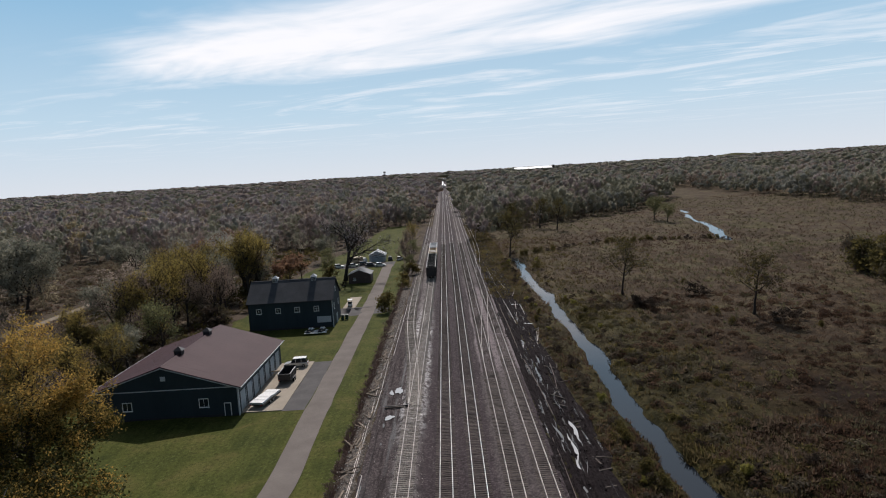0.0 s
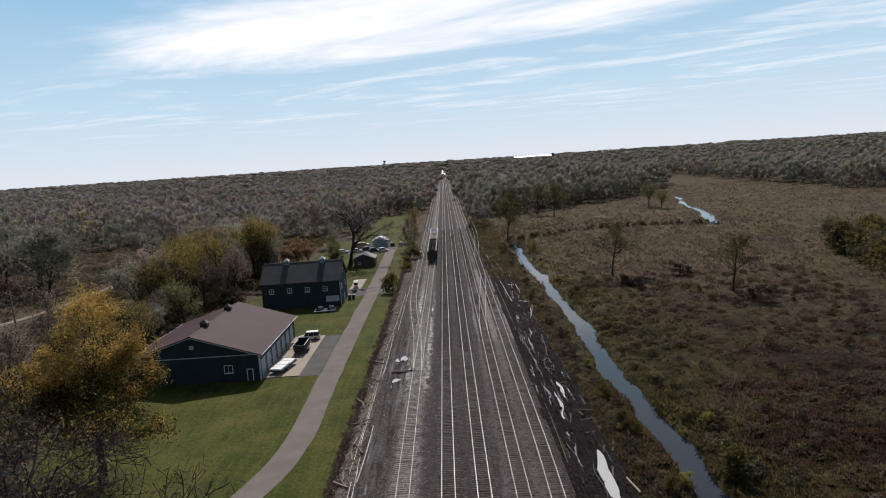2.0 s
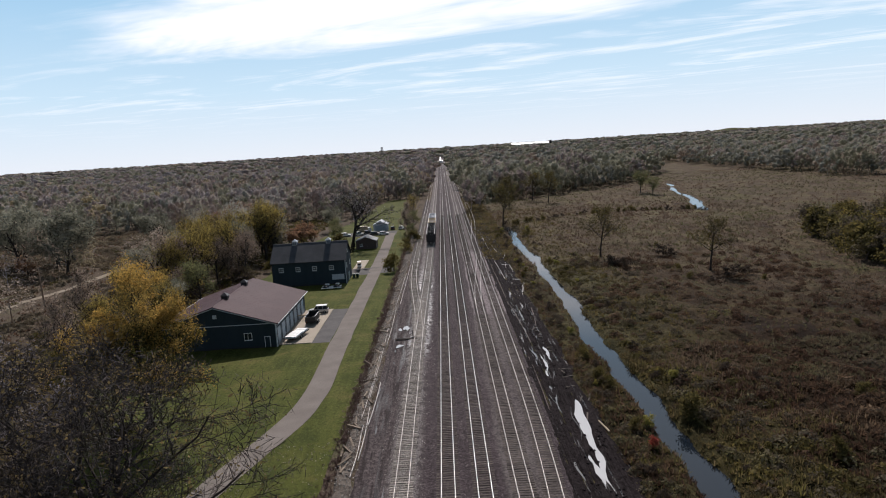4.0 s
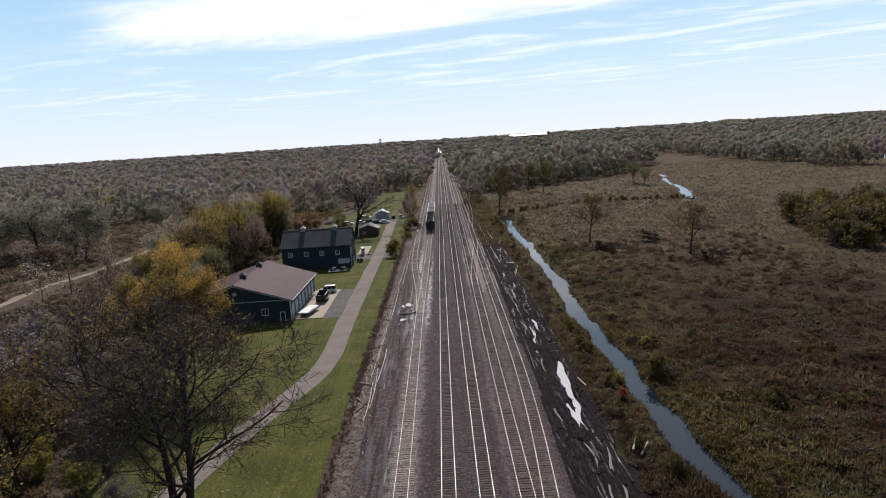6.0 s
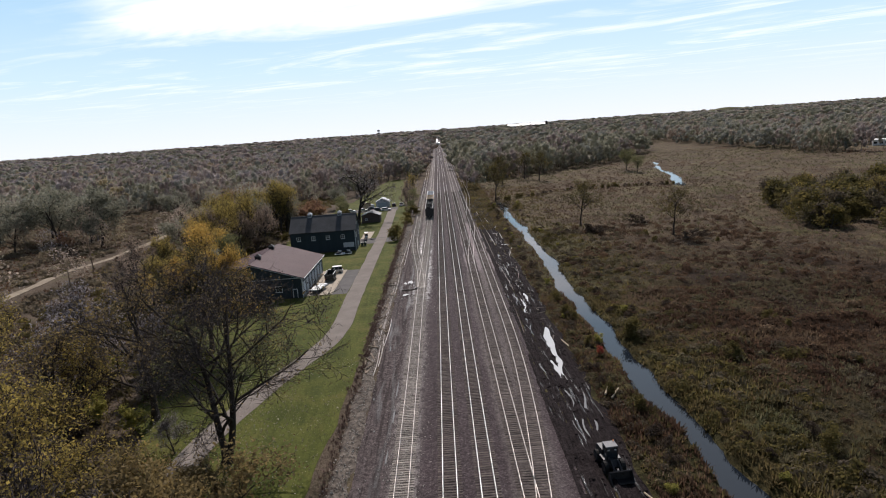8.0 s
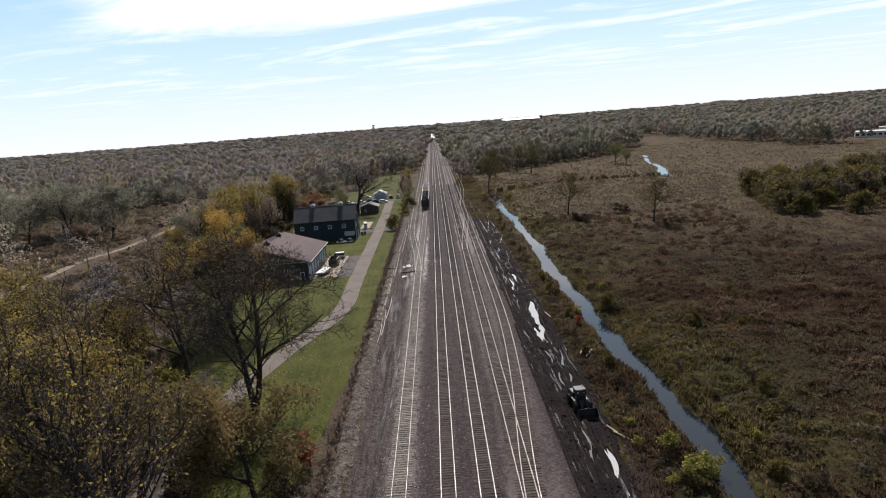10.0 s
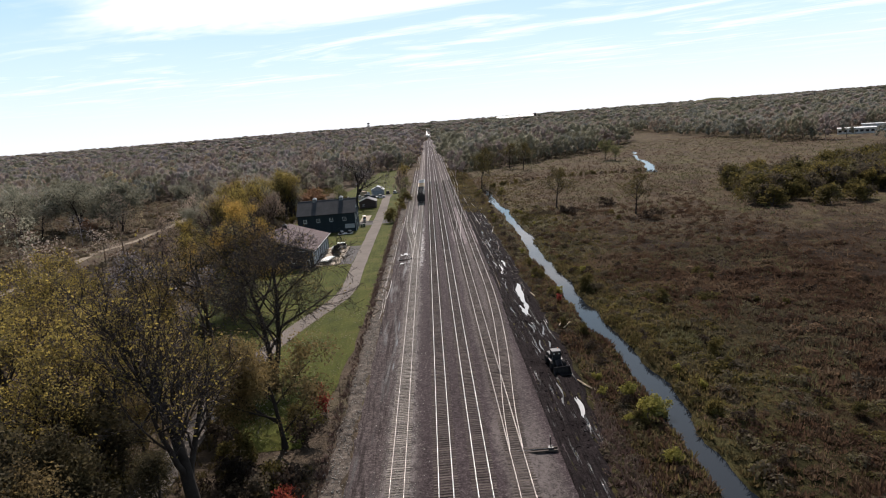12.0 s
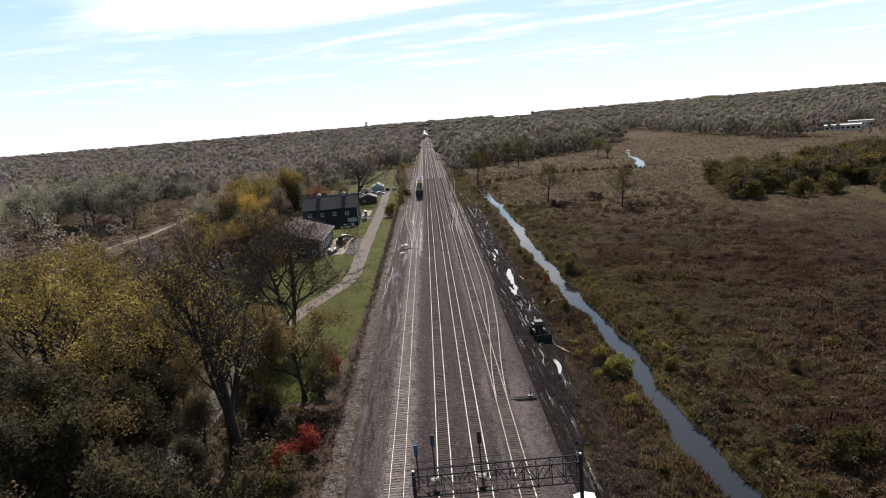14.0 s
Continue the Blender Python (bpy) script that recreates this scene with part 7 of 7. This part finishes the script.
for b, (y0, y1, xlim, gap, n_leaf, size, h, lobes_, core) in enumerate(BANDS):
    P = woods(y0, y1, xlim, gap, 100 + b)
    r = np.random.RandomState(200 + b)
    pick = np.clip(0.5 + 0.5 * rough2(P[:, 0], P[:, 1], 0.02, 30 + b) * 0.5 + r.normal(0, 0.3, len(P)), -1, 2)
    pick = np.where((P[:, 0] > 12) & (P[:, 1] < 900), np.where(P[:, 1] < 570, 0.0, 0.15) + 0.5 * r.uniform(size=len(P)), pick)
    rank = np.argsort(np.argsort(pick)) / max(1, len(P))
    sort = np.minimum(np.searchsorted(np.cumsum([q[1] for q in SPECIES]), rank, "right"), len(SPECIES) - 1)
    # right of the line the woods are greener, the grove by the marsh most of all
    grove = (P[:, 0] > 12) & (P[:, 0] < 215) & (P[:, 1] < 660)
    sort = np.where(P[:, 0] > 12, r.choice((1, 2, 3, 3, 2, 4), len(P)), sort)
    sort = np.where(grove, r.choice((3, 1, 3, 2, 3), len(P)), sort)
    for q, (mat, share, tall) in enumerate(SPECIES):
        m = sort == q
        if m.sum() < 3:
            continue
        thin = b == 0 and "twig" in mat
        wide = (0.95, 1.0, 1.25, 2.1, 4.6)[b]
        T = [wood_template(300 + 10 * b + s + 40 * q, h * tall, wide, n_leaf, size * (1.2 if thin else 1.0), b < 2, 0.16 if thin else 0.7, lobes_, None if b == 0 else core, (0.62, 0.75, 0.8, 0.95, 1.0)[b], 0.8) for s in range(5)]
        S = r.uniform(0.72, 1.15, m.sum()) * np.where(grove[m], 1.22, 1.0)
        Z = np.where(P[m][:, 0] > 12, -1.15, -0.55)
        V, F = scatter(T, P[m], S, Z, 400 + 10 * b + q)
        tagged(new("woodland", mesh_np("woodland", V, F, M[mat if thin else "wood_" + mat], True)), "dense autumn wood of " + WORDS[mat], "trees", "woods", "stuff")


# clods and broken wood in the mud
def lumps(name, P, S, Z, flat, mat, label, seed):
    r = np.random.RandomState(seed)
    T = []
    for k in range(6):
        c = np.array([(x, y, z) for z in (-1, 1) for y in (-1, 1) for x in (-1, 1)], float)
        c[4:, :2] *= 0.62
        T.append((c * np.array((1, 1.2, flat)) * r.uniform(0.6, 1.3, (8, 3)), np.array([(0, 1, 5, 4), (1, 3, 7, 5), (3, 2, 6, 7), (2, 0, 4, 6), (4, 5, 7, 6), (1, 0, 2, 3)])))
    V, F = scatter(T, P, S, Z, seed)
    return tagged(new(name, mesh_np(name, V, F, mat)), label, "earth", kind="stuff")


rm = np.random.RandomState(91)
n = 2600
P = np.stack((11.9 + 6.8 * rm.uniform(size=n) ** 0.75, -50 + 260 * rm.uniform(size=n)), 1)
P = P[rough2(P[:, 0], P[:, 1], 0.2, 92) + 0.6 * rm.normal(size=n) > 0.2]
P = P[P[:, 0] < mud_edge(P[:, 1]) - 0.2]
lumps("mud_clods", P, rm.uniform(0.05, 0.17, len(P)), mud_z(P[:, 0], P[:, 1]) + 0.03, 0.55, M["mud"], "clods of wet black earth churned up beside the track", 93)


n = 4200
P = np.stack((-13.9 + 0.75 * rm.normal(size=n), rm.uniform(-70, 190, n)), 1)
lumps("rubble_stones", P, rm.uniform(0.03, 0.10, n) * rm.uniform(0.6, 1.0, n), height(P[:, 0], P[:, 1]) + 0.22, 0.7, M["stone"], "pale broken stones strewn along the service road", 94)
n = 6500
P = np.stack((-7.1 + 1.05 * rm.normal(size=n), -62 + 190 * rm.uniform(size=n) ** 1.2), 1)
P = P[np.abs(np.abs(P[:, 0] + 6.95) - 0.75) > 0.12]
lumps("ballast_stones", P, rm.uniform(0.03, 0.075, len(P)), bed_z(P[:, 0], P[:, 1]) + 0.03, 0.7, M["stone"], "pale ballast stones along the rusty siding", 95)


# grass and weeds
def tuft_template(seed, blades, h, wide, width):
    r = np.random.RandomState(seed)
    V = []
    for k in range(blades):
        a = r.uniform(0, 6.283)
        out = r.uniform(0.05, 1)
        q = np.array((math.cos(a), math.sin(a), 0)) * out * wide
        s = np.array((-math.sin(a), math.cos(a), 0)) * width
        hh = h * r.uniform(0.75, 1.15) * (1.1 - 0.55 * out * out)
        b0 = q * 0.35
        V += [b0 - s, b0 + s, b0 + q * 0.7 + s * 0.7 + np.array((0, 0, hh * 0.75)), q * 1.2 + np.array((0, 0, hh))]
    return np.array(V), np.arange(blades * 4).reshape(-1, 4)


def meadow(name, P, S, T, mat, label, seed):
    Z = height(P[:, 0], P[:, 1]) - 0.05
    V, F = scatter(T, P, S, Z, seed)
    return tagged(new(name, mesh_np(name, V, F, mat)), label, "grass", kind="stuff")


def dry(P):
    hc, hp = creek_half(P[:, 1]), pond_half(P[:, 1])
    c = (np.abs(P[:, 0] - creek_x(P[:, 1])) > hc + 0.35) | (hc < 0.05)
    p = (np.abs(P[:, 0] - pond_x(P[:, 1])) > hp + 0.8) | (hp < 0.05)
    return c & p


r = np.random.RandomState(8)
T1 = [tuft_template(s, 8, 0.62, 0.82, 0.085) for s in range(6)]
n = 54000
P = np.stack((19.3 + 125 * r.uniform(size=n) ** 1.5, -75 + 410 * r.uniform(size=n) ** 1.4), 1)
P[:26000] = np.stack((19.4 + 68 * r.uniform(size=26000), -62 + 150 * r.uniform(size=26000)), 1)
P = P[dry(P)]
drift = rough2(P[:, 0], P[:, 1], 0.035, 41) + 0.45 * rough2(P[:, 0], P[:, 1], 0.12, 42) + 0.35 * r.normal(size=len(P))
band = (P[:, 0] - np.interp(P[:, 1], (-60, 120), (35, 50))) / 12 + drift
rusty = (band > 0.1) | ((P[:, 0] < creek_x(P[:, 1])) & (r.uniform(size=len(P)) < 0.65))
pale = (drift < -0.5) & (P[:, 0] > 34)
S = r.uniform(0.45, 1.15, len(P)) * (1.0 + 0.4 * rough2(P[:, 0], P[:, 1], 0.16, 45))
meadow("marsh_grass", P[~rusty & ~pale], S[~rusty & ~pale], T1, M["marsh_grass"], "tussocks of olive marsh grass along the creek", 1)
beyond = P[:, 1] + 0.35 * P[:, 0] + 40 * drift > 125
sear = rusty & ~pale
meadow("marsh_grass", P[sear & ~beyond], S[sear & ~beyond], T1, M["rust_grass"], "rust-brown tussocks of dry marsh grass", 2)
meadow("marsh_grass", P[sear & beyond], S[sear & beyond], T1, M["russet_grass"], "russet tussocks of dry grass in the open marsh", 13)
meadow("marsh_grass", P[pale], S[pale], T1, M["straw_grass"], "scattered tussocks of straw-yellow grass", 12)


def clumps(kind, P, S, label, seed):
    """Many small weedy bushes of one kind in one mesh."""
    Vs, Fs, off = [], [], 0
    for child in kind.children:
        me = child.data
        if not child.name.startswith("crown"):
            continue
        v = np.empty(len(me.vertices) * 3, np.float32)
        me.vertices.foreach_get("co", v)
        f = np.empty(len(me.loops), np.int32)
        me.loops.foreach_get("vertex_index", f)
        Vs.append(v.reshape(-1, 3))
        Fs.append(f.reshape(-1, 4) + off)
        off += len(me.vertices)
        mat = me.materials[0]
    V, F = scatter([(np.concatenate(Vs), np.concatenate(Fs))], P, S, height(P[:, 0], P[:, 1]) - 0.1, seed)
    return tagged(new("scrub", mesh_np("scrub", V, F, mat)), label, "scrub", kind="stuff")


for kind, many, word in ((SHRUB, 24, "brown"), (OSHRUB, 26, "olive-green")):
    P = np.stack((r.uniform(-46, -17.5, many), r.uniform(-42, 6, many)), 1)
    P = P[(np.abs(P[:, 0] + 35.2) > 3.2) & ((P[:, 0] < -27) | (P[:, 1] < 3))]
    clumps(kind, P, r.uniform(0.6, 1.2, len(P)), "tangled %s undergrowth below the trees" % word, many + 3)
for kind, many, word in ((SHRUB, 44, "brown"), (OSHRUB, 18, "olive-green"), (YSHRUB, 10, "yellow")):
    ys = r.uniform(-45, 258, many)
    near = np.stack((r.uniform(19.8, 23.8, many), ys), 1)
    bank = np.stack((creek_x(ys[::-1]) + r.uniform(2.8, 6.5, many), ys[::-1]), 1)
    P = np.concatenate((near, bank[:many // 2 + 4]))
    clumps(kind, P, r.uniform(0.28, 0.58, len(P)), "small %s weedy bushes on the creek banks" % word, many)
    if kind is not YSHRUB:
        P = np.stack((31 + 64 * r.uniform(size=many) ** 2 + 4 * r.uniform(size=many), r.uniform(-45, 190, many)), 1)
        clumps(kind, P, r.uniform(0.28, 0.6, many), "low %s weedy clumps among marsh tussocks" % word, many + 1)
def hummock_template(seed, n, size, wide, tall):
    """A rounded clump of small leaves, as broad weeds grow."""
    q = np.random.RandomState(seed)
    d = q.normal(size=(n, 3))
    d[:, 2] = np.abs(d[:, 2])
    d /= np.linalg.norm(d, axis=1)[:, None]
    c = d * q.uniform(0.6, 1.08, (n, 1)) * np.array((wide, wide * q.uniform(0.7, 1.2), tall))
    nn = d + 0.55 * q.normal(size=(n, 3))
    u = np.cross(nn, q.normal(size=(n, 3)))
    u /= np.linalg.norm(u, axis=1)[:, None]
    w = np.cross(nn / np.linalg.norm(nn, axis=1)[:, None], u)
    k = size * q.uniform(0.6, 1.4, (n, 1))
    return np.stack((c - u * k, c + w * k * 0.6, c + u * k, c - w * k * 0.6), 1).reshape(-1, 3), np.arange(n * 4).reshape(-1, 4)


TH = [hummock_template(60 + s, 120, 0.15, 1.0, 0.75) for s in range(5)]
n = 2100
P = np.stack((30.8 + 70 * r.uniform(size=n) ** 1.3, -75 + 250 * r.uniform(size=n) ** 1.15), 1)
P = P[dry(P)]
lush = rough2(P[:, 0], P[:, 1], 0.045, 64) + 0.5 * r.normal(size=len(P)) - (P[:, 0] - 42) / 22
S = r.uniform(0.45, 1.5, len(P)) * (1 + 0.35 * rough2(P[:, 0], P[:, 1], 0.06, 65))
for m, mat, word in ((lush > 0.55, "olive_weed", "olive-green"), ((lush <= 0.55) & (lush > -0.3), "thicket_leaf", "dull brown-green"), (lush <= -0.3, "rust_grass", "rusty brown")):
    meadow("marsh_weeds", P[m], S[m], TH, M[mat], "rounded clumps of %s marsh weeds" % word, 66)
n = 1500
P = np.stack((13.6 + 9.6 * r.uniform(size=n), -75 + 330 * r.uniform(size=n) ** 1.2), 1)
P = P[(P[:, 0] > mud_edge(P[:, 1]) + 0.6) & (P[:, 0] < creek_x(P[:, 1]) - creek_half(P[:, 1]) - 1.2)]
meadow("bank_weeds", P, r.uniform(0.35, 0.95, len(P)), TH, M["thicket_leaf"], "rank brown weeds on the bank between mud and creek", 67)
n = 2600
P = np.stack((13.6 + 6.4 * r.uniform(size=n), r.uniform(-75, 8, n)), 1)
P = P[P[:, 0] > mud_edge(P[:, 1]) + 0.4]
meadow("bank_grass", P, r.uniform(0.5, 1.1, len(P)), T1, M["weeds"], "dry tangled grass on the bank beside the tracks", 68)
T2 = [tuft_template(20 + s, 7, 0.6, 1.6, 0.14) for s in range(4)]
n = 12000
P = np.stack((18 + 290 * r.uniform(size=n) ** 1.1, 20 + 540 * r.uniform(size=n)), 1)
P = P[dry(P) & (P[:, 0] < 0.8 * (P[:, 1] + 60)) & (P[:, 1] + 0.7 * P[:, 0] + 60 * r.normal(size=n) > 210)]
rusty = rough2(P[:, 0], P[:, 1], 0.02, 43) > 0.1
S = r.uniform(0.6, 1.5, len(P))
meadow("far_marsh_grass", P[~rusty], S[~rusty], T2, M["straw_grass"], "distant clumps of straw-coloured marsh grass", 3)
meadow("far_marsh_grass", P[rusty], S[rusty], T2, M["russet_grass"], "distant clumps of russet-brown grass", 4)
n = 3800
P = np.stack((-15.5 + 0.45 * r.normal(size=n), r.uniform(-45, 260, n)), 1)
P = P[(P[:, 1] > 55) | (r.uniform(size=n) < 0.35)]
meadow("weeds", P, r.uniform(0.3, 0.9, len(P)), T1, M["weeds"], "strip of dry reddish weeds beside the service road", 5)
n = 6000
P = np.stack((r.uniform(-70, -16.5, n), r.uniform(-50, 60, n)), 1)
P = P[(P[:, 0] < lawn_left(P[:, 1])) | (P[:, 1] < -8)]
P = P[np.abs(P[:, 0] + 35.4) > 2.6]
meadow("undergrowth", P, r.uniform(0.5, 1.2, len(P)), T1, M["marsh_grass"], "rank grass and leaf litter under the trees", 6)
n = 7000
P = np.stack((r.uniform(-215, -62, n), r.uniform(60, 335, n)), 1)
P = P[P[:, 0] < lawn_left(P[:, 1]) - 2]
P = P[np.abs(P[:, 0] + 121) > 4.5]
meadow("undergrowth", P, r.uniform(0.6, 1.4, len(P)), T2, M["rust_grass"], "brown brush on the open woodland floor", 7)
TB = [hummock_template(80 + s, 70, 0.26, 1.2, 0.9) for s in range(5)]
n = 3600
P = np.stack((-60 - 160 * r.uniform(size=n) ** 1.1, r.uniform(70, 335, n)), 1)
P = P[(P[:, 0] < lawn_left(P[:, 1]) - 2) & (np.abs(P[:, 0] + 118) > 6.5)]
green = rough2(P[:, 0], P[:, 1], 0.03, 71) + 0.4 * r.normal(size=len(P)) + (P[:, 0] + 95) / 60
for m, mat, word in ((green > 0.2, "olive_weed", "olive-green"), (green <= 0.2, "brush", "grey-brown")):
    meadow("woodland_brush", P[m], r.uniform(0.5, 1.7, int(m.sum())), TB, M[mat], "low %s brush on the open woodland floor" % word, 72)
n = 9000
P = np.stack((r.uniform(-36, -15.8, n), -6 + 62 * r.uniform(size=n) ** 1.3), 1)
P = P[(P[:, 0] > lawn_left(P[:, 1]) + 1) & (P[:, 0] < lawn_right(P[:, 1]) - 0.5)]
P = P[rough2(P[:, 0], P[:, 1], 0.13, 61) + 0.5 * r.normal(size=len(P)) > 0.0]
V, F = leaves(np.column_stack((P, height(P[:, 0], P[:, 1]) + 0.12)), len(P), 0.10, 0.02, 62, 0.0)
tagged(new("leaf_litter", mesh_np("leaf_litter", V, F, M["litter"])), "pale fallen leaves scattered over the lawn", "leaves", kind="stuff")
n = 3000
P = np.stack((11.5 + 12 * r.uniform(size=n), r.uniform(180, 420, n)), 1)
meadow("weeds", P, r.uniform(0.5, 1.3, n), T2, M["marsh_grass"], "weeds crowding the far trackside", 9)


# far buildings
def long_hall(name, at, rz, L, W, H, wall, roof, label, category="building", bays=8, rise=0.05):
    b = thing(name, label, category, at, rz)
    part("wall", cbox(-L / 2, L / 2, -W / 2, W / 2, 0, H), wall, b)
    part("roof", prism(nb(), [(-W / 2 - 0.5, H), (W / 2 + 0.5, H), (W / 2 + 0.5, H + 0.4), (0, H + 0.4 + W * rise), (-W / 2 - 0.5, H + 0.4)], "x", -L / 2 - 0.5, L / 2 + 0.5), roof, b)
    for k in range(bays):
        x = -L / 2 + L * (k + 0.5) / bays
        part("window", cbox(x - L / bays * 0.3, x + L / bays * 0.3, -W / 2 - 0.06, -W / 2, H * 0.35, H * 0.75), M["glass"], b)
    return b


long_hall("warehouse", (415, 3000, -1), 0, 172, 60, 14.5, M["white"], M["white"], "distant warehouse with a long white roof above woods", "warehouse", 14, 0.14)
long_hall("factory", (346, 446, -1.15), -32, 26, 12, 4.2, M["white"], M["white"], "low white building at the edge of the marsh", "building", 7)
long_hall("factory", (372, 462, -1.15), -32, 18, 10, 5.5, M["grey_white"], M["grey_roof"], "grey flat-roofed building among trees", "building", 5)
rh = random.Random(77)
for k in range(34):
    y = rh.uniform(560, 1500)
    x = rh.uniform(0.42, 0.66) * y + 60
    long_hall("house", (x, y, -1.15), rh.uniform(-60, 60), rh.uniform(9, 16), rh.uniform(8, 10), rh.uniform(5, 9), M[rh.choice(("white", "grey_white", "tan", "white"))], M[rh.choice(("dark_roof", "grey_roof", "dark_roof"))], "distant suburban house among trees", "house", 3)


def water_tower(x, y):
    t = thing("water_tower", "distant grey water tower above the woods", "water tower", (x, y, -1))
    bm = nb()
    bmesh.ops.create_uvsphere(bm, u_segments=20, v_segments=10, radius=9)
    for v in bm.verts:
        v.co = Vector((v.co.x, v.co.y, v.co.z * 0.5 + 39))
    part("tank", bm, M["dark_steel"], t, smooth=True)
    for k in range(6):
        a = k * math.pi / 3
        part("leg", bar(nb(), (7.5 * math.cos(a), 7.5 * math.sin(a), 0), (6.8 * math.cos(a), 6.8 * math.sin(a), 38), 0.6, 6), M["dark_steel"], t)
    part("riser", bar(nb(), (0, 0, 0), (0, 0, 36), 1.0, 8), M["dark_steel"], t)


water_tower(-395, 4400)


def far_hill():
    xs, ys = np.linspace(-260, 260, 40), np.linspace(-90, 90, 16)
    return sheet("hill", xs, ys, lambda x, y: 28 * np.exp(-(x / 120) ** 2 - (y / 50) ** 2) + 12 * np.exp(-((x - 150) / 90) ** 2 - (y / 50) ** 2) - 1.5 + 1.2 * rough2(x, y, 0.05, 50), M["olive_leaf"])


hill = tagged(new("hill", far_hill()), "low wooded hill on the horizon", "hill", kind="structure")
hill.location = (1560, 3500, 0)
long_hall("mast_hall", (520, 3050, -1), 0, 8, 8, 26, M["dark_steel"], M["dark_steel"], "slim dark tower beside the far warehouse", "tower", 2)


# sleepers one by one where the camera passes nearest, the rest of each track as one mesh
kinds = {}
for base, ys, xs, near, far, mat in TIES:
    if mat.name not in kinds:
        kinds[mat.name] = [tie_mesh("sleeper", mat, s) for s in range(3)]
    r = random.Random(len(kinds) + int(xs[0] * 10))
    y0, y1 = max(near[0], ys[0]), near[1]
    every = 0.508
    count = 0
    for k in range(int((y1 - y0) / every)):
        y = y0 + k * every + r.uniform(-0.03, 0.03)
        x = float(np.interp(y, ys, xs))
        ob = new("sleeper", kinds[mat.name][k % 3])
        ob.matrix_basis = pose(x + r.gauss(0, 0.03), y, r.uniform(-0.012, 0.012), 0, 0, r.gauss(0, 0.8))
        ob.parent = base
    rest = np.array([y for y in np.arange(max(-130, ys[0]), far, every) if not y0 <= y <= y1])
    if len(rest):
        c = np.array([(-1.3, -0.115), (1.3, -0.115), (1.3, 0.115), (-1.3, 0.115)])
        xr = np.interp(rest, ys, xs)
        top = np.concatenate((c[None] + np.stack((xr, rest), 1)[:, None, :], np.zeros((len(rest), 4, 1))), -1)
        low = top.copy()
        low[..., 2] = -0.2
        V = np.concatenate((top, low), 1).reshape(-1, 3)
        f = np.array([(0, 1, 2, 3), (0, 4, 5, 1), (1, 5, 6, 2), (2, 6, 7, 3), (3, 7, 4, 0)])
        F = (np.arange(len(rest))[:, None, None] * 8 + f[None]).reshape(-1, 4)
        tagged(under(new("far_sleeper_run", mesh_np("far_sleeper_run", V, F, mat)), base), kind="stuff")
